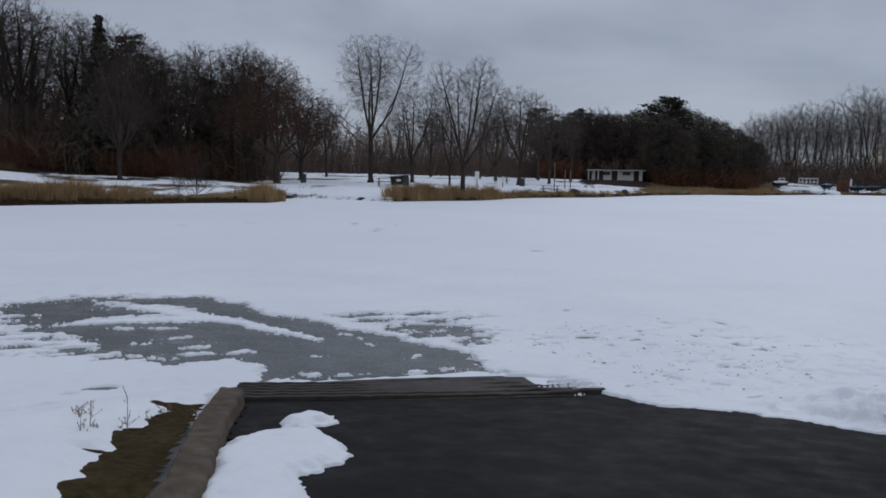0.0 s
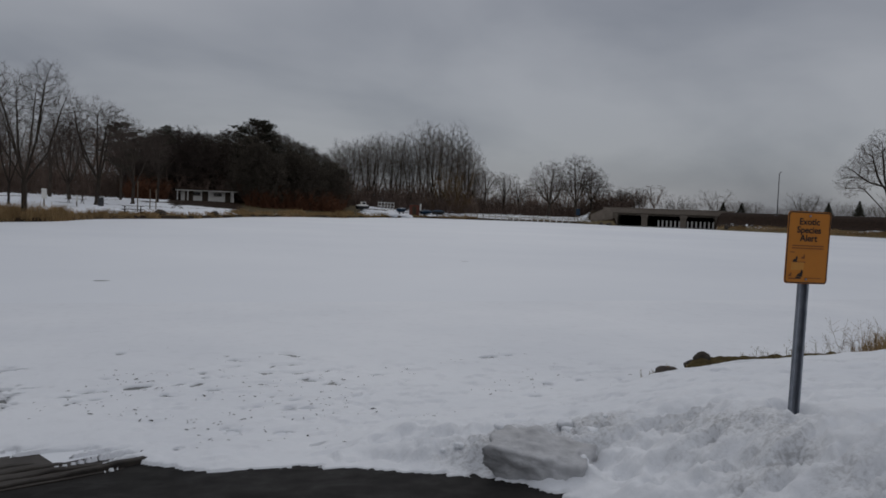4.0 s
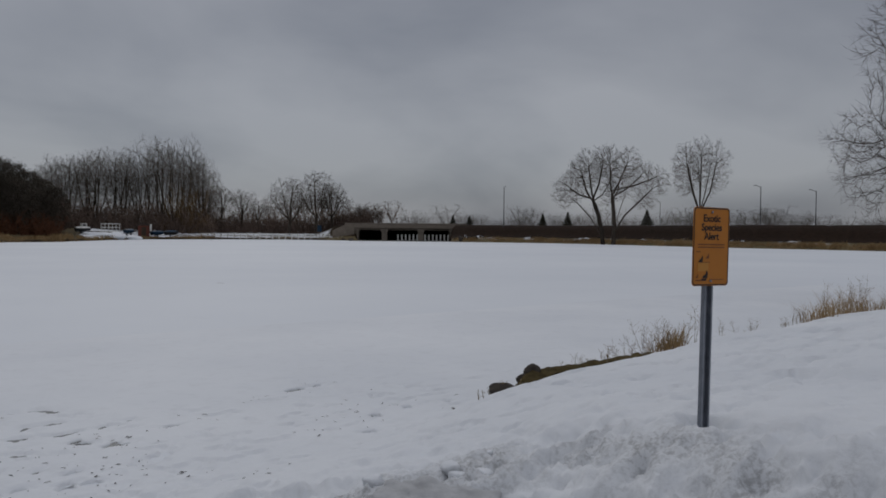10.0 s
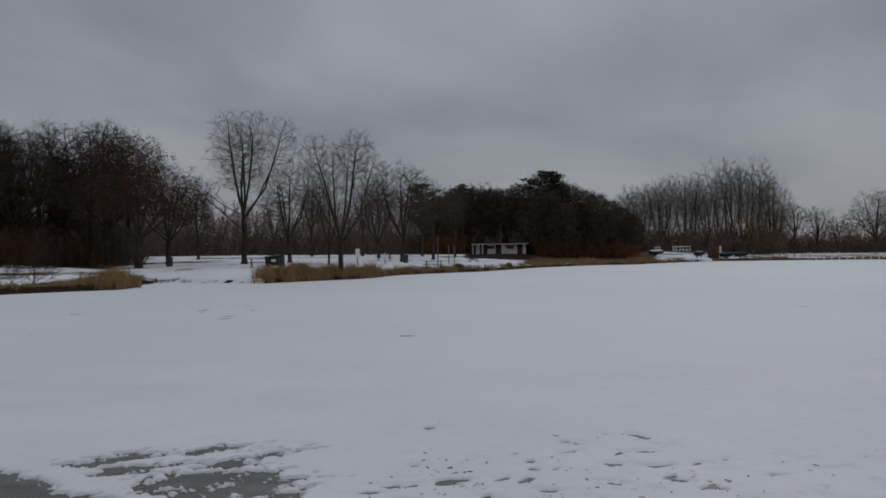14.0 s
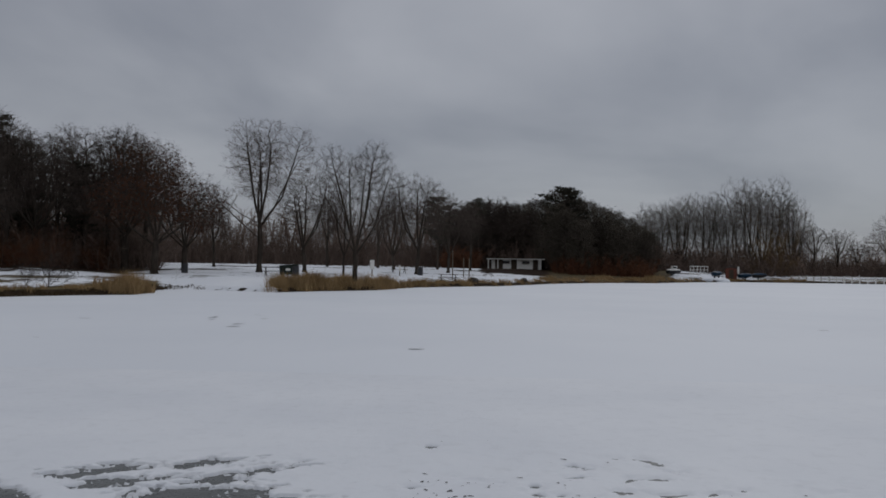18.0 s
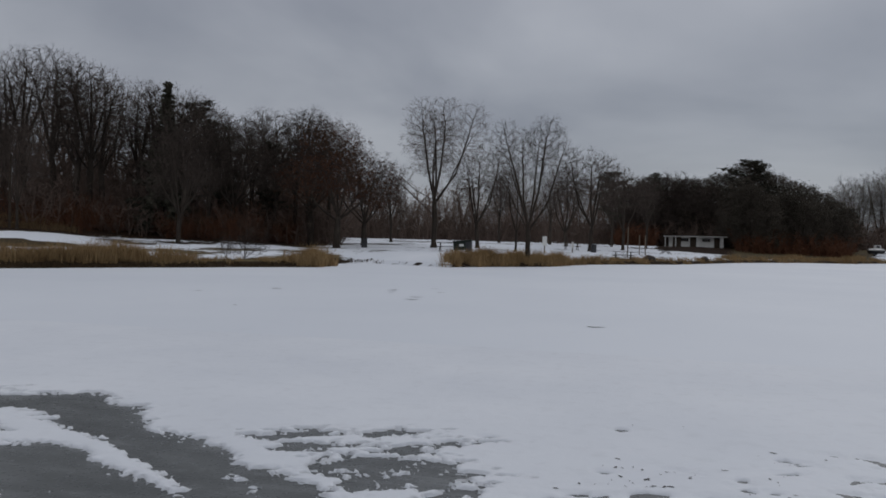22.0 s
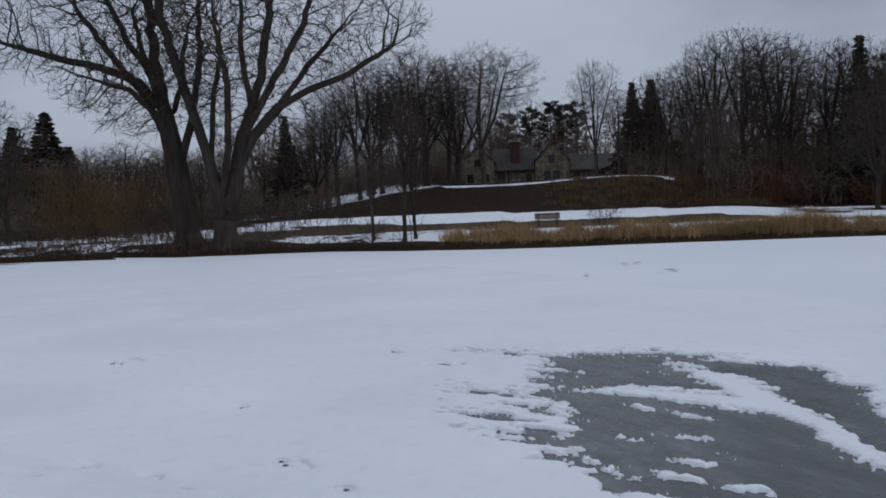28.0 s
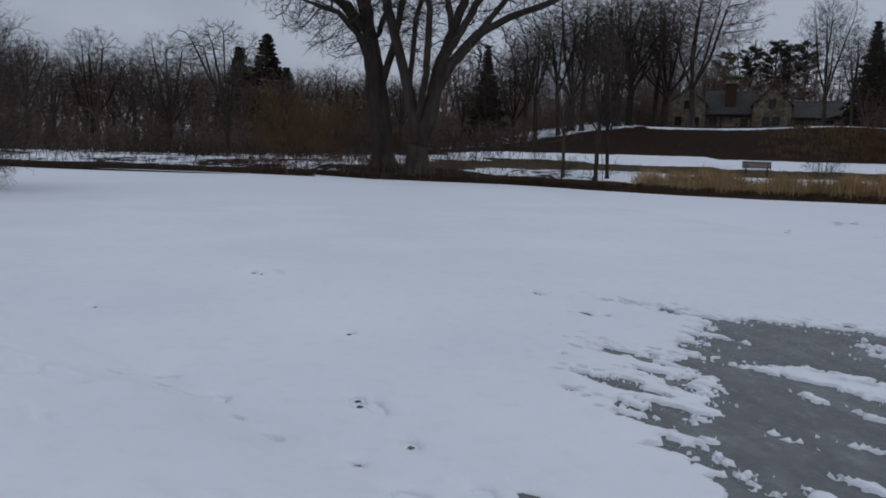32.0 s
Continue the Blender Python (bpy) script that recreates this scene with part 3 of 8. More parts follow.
# wet ice: the pool with its long arm, the snow bands that cross it, and the blotches round about
POOL = [(-4.6, 7.6), (-4.44, 7.85), (-4.16, 8.05), (-3.65, 8.21), (-3.19, 8.4), (-2.83, 8.57), (-2.5, 8.53), (-2.07, 8.21), (-1.51, 8.0), (-1.1, 7.75), (-1.27, 8.07), (-1.64, 8.26), (-2.29, 8.71), (-2.79, 8.97), (-3.25, 9.2), (-4.08, 9.48),
        (-4.78, 9.52), (-5.2, 9.8), (-4.33, 10.12), (-3.8, 10.25), (-3.04, 9.81), (-2.53, 9.32), (-1.95, 9.08), (-1.6, 8.92), (-1.23, 8.54), (-0.8, 8.5), (-0.47, 8.33), (-0.24, 8.08), (0.1, 7.88), (0.45, 7.75), (0.58, 7.5), (0.68, 7.15),
        (0.95, 6.95), (0.7, 6.2), (-0.3, 5.7), (-0.6, 6.25), (-1.0, 6.3), (-1.15, 6.3), (-1.25, 6.7), (-1.8, 6.9), (-2.0, 6.65), (-2.2, 6.42), (-2.75, 6.75), (-3.4, 7.05), (-3.9, 7.3)]
MIXED = [(-6.25, 8.6), (-5.95, 9.35), (-5.4, 10.0), (-4.4, 10.05), (-4.6, 9.5), (-3.9, 9.15), (-3.5, 8.8), (-4.1, 8.35), (-4.3, 7.7), (-3.7, 7.4), (-3.2, 7.1), (-4.3, 7.3), (-4.95, 7.7)]
STRIP_A = [(-5.2, 9.55, 0.03), (-4.4, 9.3, 0.06), (-3.7, 9.05, 0.09), (-3.0, 8.8, 0.13), (-2.45, 8.62, 0.13), (-2.0, 8.35, 0.12), (-1.5, 8.1, 0.09), (-1.12, 7.85, 0.03)]
STRIP_E = [(-4.4, 7.95, 0.03), (-4.05, 8.25, 0.05), (-3.6, 8.5, 0.09), (-3.2, 8.65, 0.10), (-2.85, 8.75, 0.1)]
STRIP_B = [(-1.7, 9.25, 0.05), (-1.35, 9.0, 0.12), (-1.05, 8.82, 0.12), (-0.7, 8.64, 0.09), (-0.4, 8.42, 0.09), (-0.1, 8.2, 0.08), (0.2, 8.0, 0.07), (0.42, 7.8, 0.03)]
STRIP_C = [(-1.06, 8.36, 0.06), (-0.85, 8.2, 0.07), (-0.66, 7.95, 0.06), (-0.55, 7.8, 0.03)]
STRIP_D = [(-2.46, 9.25, 0.02), (-2.25, 9.17, 0.07), (-1.97, 9.04, 0.04)]
WET = [(-1.12, 6.4, 0.06), (-1.1, 6.19, 0.05), (-1.16, 5.83, 0.03), (-1.3, 5.5, 0.02)]
BLOBS = [(-1.15, 9.55, 0.22, 0.10), (-0.9, 9.2, 0.22, 0.13), (-0.45, 9.8, 0.10, 0.04), (-0.24, 9.3, 0.12, 0.05), (-0.25, 8.85, 0.42, 0.24), (0.05, 8.6, 0.3, 0.2), (0.1, 9.62, 0.16, 0.06), (0.2, 9.02, 0.15, 0.16), (0.32, 8.6, 0.14, 0.28), (0.52, 8.77, 0.1, 0.04), (0.5, 8.2, 0.12, 0.06),
         (-0.05, 8.45, 0.22, 0.12), (-3.47, 6.73, 0.13, 0.05), (-3.2, 6.68, 0.10, 0.04), (-4.72, 7.17, 0.12, 0.03), (-4.1, 6.68, 0.06, 0.025), (-4.07, 7.13, 0.1, 0.03), (-4.48, 7.46, 0.2, 0.05), (-2.84, 6.63, 0.05, 0.03), (-5.6, 8.9, 0.3, 0.05), (-5.9, 8.75, 0.25, 0.03)]
LUMPS = [(-3.55, 7.94, 0.08), (-3.22, 8.0, 0.16), (-2.68, 7.62, 0.10), (-2.2, 7.54, 0.14), (-2.2, 6.92, 0.2), (-2.3, 7.23, 0.12), (-2.35, 6.75, 0.16), (-1.81, 7.1, 0.12), (-0.02, 7.44, 0.12), (-0.49, 6.43, 0.14), (0.13, 6.76, 0.12), (0.45, 6.96, 0.10), (-0.84, 6.45, 0.16), (-1.45, 6.5, 0.1), (-0.9, 7.2, 0.05), (-2.95, 7.3, 0.12)]
# places where boots have broken through to the slush
TRACKS = [(1.1, 8.6), (1.38, 8.46), (1.48, 8.71), (1.2, 8.27), (1.39, 9.33), (1.32, 8.73), (1.74, 8.81), (1.97, 8.53), (2.21, 8.91), (2.38, 9.42), (2.75, 10.07), (2.76, 9.7), (2.5, 9.16), (2.5, 8.66), (0.4, 10.03), (3.43, 8.95), (3.65, 8.79), (3.44, 8.81), (3.76, 8.64), (4.25, 8.92),
          (3.21, 8.0), (3.05, 7.79), (3.35, 7.72), (2.84, 7.86), (2.46, 7.23), (2.57, 7.15), (2.24, 8.84), (2.8, 10.05), (6.01, 9.76), (6.31, 9.98), (6.02, 8.3), (6.37, 8.3), (5.68, 7.84), (6.95, 8.3), (3.18, 6.77), (3.07, 8.3), (3.06, 7.02), (2.13, 6.83), (1.68, 8.79), (1.53, 10.7)]
_rs = np.random.RandomState(11)
FEET = []
for _k, (x0, y0) in enumerate(TRACKS):
    for _ in range(1 + (_k % 3 == 0)):
        FEET.append((x0 + _rs.randn() * 0.05, y0 + _rs.randn() * 0.05, 0.035 + 0.045 * _rs.rand() ** 2, 0.017 + 0.012 * _rs.rand(), _rs.randn() * 0.4 + 0.25))
FEET += [(-2.37, 5.55, 0.13, 0.045, 0.3), (-2.46, 5.0, 0.10, 0.045, 0.3), (-2.5, 5.34, 0.04, 0.025, 0.3), (-4.01, 4.07, 0.06, 0.035, 0.2), (-3.74, 5.0, 0.07, 0.022, 0.2), (-9.16, 4.38, 0.16, 0.04, 0.2), (-6.39, 7.44, 0.1, 0.03, 0.2), (-4.52, 3.71, 0.06, 0.022, 0.2), (0.49, 19.55, 0.34, 0.07, 0.0)]
ICE_MARKS = [(-12, 24.6, 0.13, 0.05), (-10.6, 27, 0.18, 0.07), (-6.7, 27.5, 0.12, 0.05), (-5.1, 24.8, 0.19, 0.08), (-5.2, 28.2, 0.14, 0.06), (-8.4, 20.7, 0.06, 0.02), (-15.2, 18.8, 0.15, 0.06), (-14.4, 17.7, 0.05, 0.02), (-18.4, 19.9, 0.19, 0.08), (0.5, 19.7, 0.18, 0.07), (-15.7, 16.4, 0.1, 0.04), (-17.6, 19.3, 0.14, 0.06), (-18.5, 20.6, 0.11, 0.04), (-15.1, 18.9, 0.14, 0.06), (-14.4, 17.8, 0.05, 0.02), (-8.3, 20.6, 0.05, 0.02), (-7, 28.8, 0.14, 0.05), (-6.5, 7.3, 0.01, 0.02), (-3.9, 4.9, 0.02, 0.02), (-4.2, 6.6, 0.04, 0.02), (-7, 28.4, 0.16, 0.06), (-5.3, 25.8, 0.19, 0.08), (-6, 30.1, 0.12, 0.05), (12.2, 27.4, 0.16, 0.06)]
ICE_MARKS += [(-9, 4.2, 0.05, 0.02), (-6.5, 7.3, 0.03, 0.02), (-9.1, 4.1, 0.06, 0.03), (-7.5, 7.3, 0.06, 0.03), (-6.3, 7.6, 0.03, 0.02), (-15.2, 16, 0.11, 0.05), (-18, 20.1, 0.16, 0.07), (-14.6, 18.5, 0.15, 0.06), (-4.5, 3.6, 0.01, 0.02), (-4.2, 3.7, 0.02, 0.02), (-4, 3.9, 0.01, 0.02), (-3.8, 4.9, 0.02, 0.02), (-3.5, 4.2, 0.01, 0.02), (-7.3, 1.6, 0.04, 0.02), (-7, 2.7, 0.03, 0.02), (-5.7, 5, 0.02, 0.02), (-7.6, 7.3, 0.04, 0.02), (-4.3, 3.4, 0.02, 0.02), (-4.5, 3.6, 0.02, 0.02), (-4.2, 3.7, 0.02, 0.02), (-3.1, 5.1, 0.02, 0.02), (-2.9, 4.8, 0.01, 0.02), (-3.2, 4.4, 0.01, 0.02), (-3.5, 4.2, 0.01, 0.02)]
FEET += [(x, y, min(max(a, 0.035), 0.12), min(max(b, 0.02), 0.04), 0.2) for x, y, a, b in ICE_MARKS if y < 12 and x > -10]
# the plowed ridge: plan place and height of its crest
RIDGE = [(3.3, 6.35, 0.10), (3.7, 6.05, 0.20), (4.05, 5.8, 0.31), (4.5, 5.58, 0.40), (5.0, 5.4, 0.48), (5.25, 5.05, 0.46), (5.22, 4.5, 0.42), (5.1, 3.8, 0.46), (5.1, 2.6, 0.58), (5.4, 0, 0.8), (5.8, -9, 1.0)]


def ridge_at(x, y):
    """Distance to the crest of the plowed ridge, and the crest's height there."""
    best, high = np.full(np.shape(x), 1e9), np.zeros(np.shape(x))
    for (x0, y0, h0), (x1, y1, h1) in zip(RIDGE[:-1], RIDGE[1:]):
        dx, dy = x1 - x0, y1 - y0
        u = np.clip(((x - x0) * dx + (y - y0) * dy) / (dx * dx + dy * dy), 0, 1)
        d = np.hypot(x - x0 - u * dx, y - y0 - u * dy)
        high = np.where(d < best, h0 + u * (h1 - h0), high)
        best = np.minimum(best, d)
    return best, high


def snow_depth(x, y):
    """Depth of the snow near the ramp; below nought where the ground or wet ice shows."""
    s = inland(x, y)
    ragged2 = 0.16 * fbm(x * 2.2, y * 2.8, 4) + 0.09 * fbm(x * 8, y * 13, 4, 0.65)
    u_, v_ = 0.86 * x + 0.51 * y, -0.51 * x + 0.86 * y
    streak = 0.75 * fbm(u_ * 1.5 + 3, v_ * 6.5, 6, 0.68)
    crumbs = 0.30 * fbm(u_ * 5.5, v_ * 13, 5, 0.72) + 0.14 * fbm(u_ * 19, v_ * 34, 3, 0.7)
    loose = smooth(-x, 2.3, 4.2)
    pool = poly_dist(x, y, POOL) - 0.05 + 0.6 * ragged2 + (0.16 + 0.34 * loose) * streak + (0.9 + 0.5 * loose) * crumbs
    pool = np.minimum(pool, poly_dist(x, y, MIXED) * 0.6 + 0.05 + 0.65 * streak + 1.5 * crumbs)
    for bx, by, rx, ry in BLOBS:
        u, v = (x - bx) * 0.86 + (y - by) * 0.51, -(x - bx) * 0.51 + (y - by) * 0.86
        pool = np.minimum(pool, (np.sqrt((u / rx) ** 2 + (v / ry) ** 2) - 1) * min(rx, ry) + 0.08 * streak + 1.5 * crumbs + 0.3 * ragged2 - 0.05)
    for strip in (STRIP_A, STRIP_B, STRIP_C, STRIP_D, STRIP_E):
        pool = np.maximum(pool, -(seg_dist(x, y, strip) + 0.035 + 0.55 * ragged2 + 0.14 * streak + 0.75 * crumbs))
    pool = np.minimum(pool, seg_dist(x, y, WET) + 0.5 * ragged2)
    for bx, by, r in LUMPS:
        u, v = (x - bx) * 0.86 + (y - by) * 0.51, -(x - bx) * 0.51 + (y - by) * 0.86
        pool = np.maximum(pool, 0.5 * r - np.hypot(u * 0.6, v * 1.4) + 1.2 * crumbs)
    for fx, fy, a, b, turn in FEET:
        c, sn = math.cos(turn), math.sin(turn)
        u, v = (x - fx) * c + (y - fy) * sn, -(x - fx) * sn + (y - fy) * c
        pool = np.minimum(pool, (np.sqrt((u / a) ** 2 + (v / b) ** 2) - 1) * b + 0.16 * ragged2 + 0.2 * crumbs)
    # the swept ramp and the strip of bare turf beside the kerb
    swept = np.maximum(np.maximum(kerb_x(y) - 0.27 - x, x - edge_x(y)), ramp_v(x, y) - np.interp(x, [1.0, 1.6, 1.96, 2.3, 2.6, 3.0, 3.5, 4.0], [5.66, 5.3, 4.85, 4.52, 4.32, 4.08, 3.48, 3.0])) + 1.3 * ragged2
    gap = smooth(np.abs((ramp_v(x, y) - 4.93) / 0.135 % 1 - 0.8), 0.0, 0.3)
    swept = np.where((ramp_v(x, y) > 4.5) & (swept < 0.3), swept + (1 - gap) * 0.42 * smooth(fbm(u_ * 1.3 + 5, v_ * 5, 3), -0.05, 0.3) * smooth(x, 0.1, 0.9), swept)
    turf = seg_dist(x, y, [(0.08, 1.5, 0.10), (-0.25, 2.7, 0.07), (-0.50, 3.4, 0.11), (-0.76, 4.1, 0.04)]) + 0.5 * ragged2
    shown = np.minimum(np.minimum(pool, swept), turf)
    log = seg_dist(x, y, [(7.35, 7.62, 0.04), (8.2, 7.85, 0.16), (9.2, 8.05, 0.15), (10.0, 8.15, 0.05)]) + 0.6 * ragged2
    return np.minimum(shown, log)


def snow_top(x, y):
    d = snow_depth(x, y)
    s = inland(x, y)
    base = np.where(s > -0.3, near_ground(x, y), 0.0)
    base = np.maximum(base, 0.0) * smooth(s, -0.35, 0.15)
    thick = 0.022 + 0.073 * smooth(s, 0, 2)
    off, crest = ridge_at(x, y)
    ridge = 1 - smooth(off, 0.05, 0.5)
    rough = 0.06 * fbm(x * 2.6 + 3, y * 2.6, 3) - 0.11 * (np.abs(fbm(x * 5.2 + 3, y * 5.2, 3, 0.5)) - 0.1) - 0.12 * (np.abs(fbm(x * 10, y * 10, 3, 0.6)) - 0.1) + 0.045 * fbm(x * 21, y * 21, 3, 0.65)
    rough = rough - 0.07 * smooth(fbm(x * 5.5 + 7, y * 8, 4, 0.6), 0.06, 0.2)
    pile = ridge * np.maximum(crest - base - 0.11, 0.0) + (1 - smooth(off, 0.25, 0.95)) * 0.72 * rough * smooth(x, 3.3, 4.1)
    steps = 0.10 * smooth(s, 0.2, 1.5) * fbm(x * 1.1, y * 1.1, 4) + 0.07 * smooth(s, 0.1, 1.0) * (1 - smooth(off, 0.8, 1.9)) * fbm(x * 4.3, y * 4.3, 3) - 0.07 * smooth(fbm(x * 2.9 + 9, y * 2.9, 2), 0.22, 0.40) * smooth(s, 0.3, 1)
    pile = pile - 0.07 * np.exp(-((x - 5.85) ** 2 + (y - 4.55) ** 2) / 0.012)
    edge = 0.07 + 0.32 * smooth(s, -0.2, 0.8)
    furrow = np.exp(-((d - 0.26 - 0.05 * fbm(x * 3, y * 3, 2)) / 0.045) ** 2) * smooth(x, 2.9, 3.2) * (1 - smooth(x, 3.9, 4.2)) * smooth(0.5 + fbm(x * 9, y * 9, 3), 0.3, 0.6)
    tread = smooth(x, 1.2, 2.4) * smooth(y, 4.5, 6.0) * (1 - smooth(y, 9.0, 10.6)) + 0.8 * smooth(x, 4.4, 5.2) * (1 - smooth(y, 5.5, 6.5))
    dent = -0.022 * smooth(fbm(x * 4.6 + 3, y * 6.2, 4, 0.6), 0.10, 0.30) + 0.012 * fbm(x * 9, y * 11, 3)
    rise = 0.008 - 0.035 * furrow + thick * smooth(d, 0.0, edge) + tread * dent * smooth(d, 0.02, 0.2) + (pile + steps) * smooth(d, 0.0, 0.4) + 0.006 * fbm(x * 5, y * 5, 3) * smooth(d, 0, 0.1)
    rise = rise - 0.03 * smooth(fbm(x * 3.4 + 5, y * 5.2, 3), 0.16, 0.34) * smooth(s, 0.2, 1.2) * smooth(d, 0.1, 0.3) * smooth(x, 4.0, 5.0)
    return np.where(d > 0, base + rise, base - 0.07 - 0.3 * np.minimum(-d, 0.2))


def snow_field(name, xs, ys, mat, top):
    x, y = np.meshgrid(xs, ys)
    z = top(x, y)
    shown = snow_depth(x, y) > -0.12
    n = len(xs)
    j, i = np.meshgrid(np.arange(len(ys) - 1), np.arange(n - 1), indexing="ij")
    keep = shown[:-1, :-1] | shown[1:, :-1] | shown[:-1, 1:] | shown[1:, 1:]
    a = (j * n + i)[keep]
    faces = np.stack([a, a + 1, a + n + 1, a + n], -1)
    used, inverse = np.unique(faces, return_inverse=True)
    verts = np.stack([x, y, z], -1).reshape(-1, 3)[used]
    return sheet(name, verts.tolist(), inverse.reshape(-1, 4).tolist(), mat)


def steps_of(*runs):
    return np.concatenate([np.arange(a, b, d) for a, b, d in runs])


_xs = steps_of((-24, -14, 0.5), (-14, -9.5, 0.16), (-9.5, -6.6, 0.07), (-6.6, 1, 0.028), (1, 7.2, 0.026), (7.2, 11, 0.08), (11, 16, 0.2), (16, 30.1, 0.7))
_ys = steps_of((-14, -4, 0.5), (-4, 1, 0.16), (1, 6.4, 0.034), (6.4, 10.3, 0.024), (10.3, 10.9, 0.05), (10.9, 13, 0.12), (13, 16.0, 0.5))
_ob = snow_field("snow_cover", _xs, _ys, M_SNOW, snow_top)
_co = np.empty(len(_ob.data.vertices) * 3, np.float32)
_ob.data.vertices.foreach_get("co", _co)
_co = _co.reshape(-1, 3)
_g = (1 - smooth(ridge_at(_co[:, 0], _co[:, 1])[0], 0.1, 0.6)) * smooth(_co[:, 0], 3.4, 4.4) * smooth(0.5 + fbm(_co[:, 0] * 1.6, _co[:, 1] * 1.6, 3), 0.25, 0.65)
_ob.data.attributes.new("grit", "FLOAT", "POINT").data.foreach_set("value", (0.85 * _g).astype(np.float32))
tagged(_ob, "trodden snow over the lake edge and bank, with a plowed lumpy ridge", "snow", kind="structure")

_x, _y = np.meshgrid(np.linspace(-8.5, 9.5, 121), np.linspace(3.4, 13.4, 81))
_z = 0.004 - 0.1 * (1 - smooth(ramp_v(_x, _y), 5.68, 5.84)) * smooth(_x, -1.4, -1.0)
_po = poly_dist(_x, _y, [(-7.4, 6), (-5, 11.5), (2, 11.5), (9, 10.6), (9, 7), (0, 5.2), (-4, 6)])
_in = inland(_x + 0.08, _y + 0.06)
_f = [(j * 121 + i, j * 121 + i + 1, j * 121 + i + 122, j * 121 + i + 121) for j in range(80) for i in range(120)
      if _in[j, i] < 0.9 and _po[j, i] < 0.4]
tagged(sheet("ice", np.stack([_x, _y, _z], -1).reshape(-1, 3).tolist(), _f, M_ICE), "wet grey ice showing between drifted snow bands", "ice", kind="structure")

# asphalt of the boat ramp
_xs, _ys = np.linspace(-1.1, 5.6, 68), np.r_[np.linspace(-12, 3.9, 60), np.linspace(4.0, 7.4, 60)]
_x, _y = np.meshgrid(_xs, _ys)
_z = ramp_z(_x, _y) + 0.012 * fbm(_x * 1.3, _y * 1.3, 3)
_keep = (ramp_v(_x, _y) < 5.0) & (_x > kerb_x(_y) - 0.05)
_z = np.where(ramp_v(_x, _y) > 4.30, _z - 0.012, _z)
_f = [(j * 68 + i, j * 68 + i + 1, j * 68 + i + 69, j * 68 + i + 68) for j in range(119) for i in range(67) if _keep[j, i] and _keep[j + 1, i] and _keep[j, i + 1] and _keep[j + 1, i + 1]]
tagged(sheet("pavement", np.stack([_x, _y, _z], -1).reshape(-1, 3).tolist(), _f, M_ASPHALT), "dark damp asphalt of the boat ramp", "pavement", kind="structure")


def ramp_place(u, v):
    return 0.883 * u - 0.469 * v, 0.469 * u + 0.883 * v


def build_ramp():
    top = thing("boat_ramp", Matrix(), "ribbed wet concrete boat ramp running under the lake ice", "boat ramp")
    bm = bmesh.new()
    cs = [ramp_place(u, v) for u, v in ((1.6, 4.90), (4.95, 4.90), (4.95, 5.8), (1.6, 5.8))]
    lo = [bm.verts.new((x, y, max(float(ramp_z(x, y)), 0.0) - 0.22)) for x, y in cs]
    hi = [bm.verts.new((x, y, max(float(ramp_z(x, y)), 0.0) - 0.03)) for x, y in cs]
    bm.faces.new(hi)
    for k in range(4):
        bm.faces.new((lo[k - 1], lo[k], hi[k], hi[k - 1]))
    part("slab", bm, M_RAMP, top)
    for k in range(6):
        bm = bmesh.new()
        v0 = 4.93 + 0.135 * k
        rows = []
        for i in range(34):
            u = 1.58 + 0.02 * k + (3.55 - 0.26 * k) * i / 33
            w = 0.004 * math.sin(i * 1.7 + k) + 0.004 * math.sin(i * 4.1 + 2 * k)
            ring = []
            for dv, dz in ((0.0, -0.06), (0.006, 0.016), (0.016, 0.024), (0.060, 0.024), (0.072, 0.014), (0.080, -0.06)):
                x, y = ramp_place(u, v0 + dv + w * (1 if 0.0 < dv < 0.1 else 0))
                ring.append(bm.verts.new((x, y, max(float(ramp_z(x, y)), 0.0) + dz + 0.003 * math.sin(i * 2.3 + k * 5) - 0.06 * max(0.0, (i - 29 + (k * 7) % 4) / 5) ** 1.3)))
            rows.append(ring)
        for a, b in zip(rows[:-1], rows[1:]):
            for j in range(5):
                bm.faces.new((a[j], a[j + 1], b[j + 1], b[j]))
        bm.faces.new(rows[0]); bm.faces.new(rows[-1][::-1])
        bmesh.ops.recalc_face_normals(bm, faces=bm.faces)
        part("rib", bm, M_RIB, top)


build_ramp()


def build_kerb():
    ob = thing("kerb", Matrix(), "worn concrete kerb curving beside the boat ramp", "kerb", kind="structure")
    ys = np.r_[np.linspace(5.08, 1.0, 60), np.linspace(0.8, -10, 30)]
    bm = bmesh.new()
    rows = []
    for y in ys:
        x, z = float(kerb_x(y)), float(ramp_z(kerb_x(y), y))
        n = 0.012 * float(fbm(y * 4, 1.0, 4)) + 0.010 * float(fbm(y * 17, 3.0, 2))
        rows.append([bm.verts.new(p) for p in ((x + 0.04 + n, y, z - 0.1), (x + 0.012 + n, y, z + 0.08), (x, y, z + 0.095 + 0.4 * n), (x - 0.09, y, z + 0.10 + 0.3 * n), (x - 0.165, y, z + 0.10 - 0.4 * n), (x - 0.18 + n, y, z + 0.085), (x - 0.19, y, z - 0.1))])
    for a, b in zip(rows[:-1], rows[1:]):
        for j in range(6):
            bm.faces.new((a[j], a[j + 1], b[j + 1], b[j]))
    bm.faces.new(rows[0])
    bmesh.ops.recalc_face_normals(bm, faces=bm.faces)
    part("kerb_stone", bm, M_KERB, ob)


build_kerb()

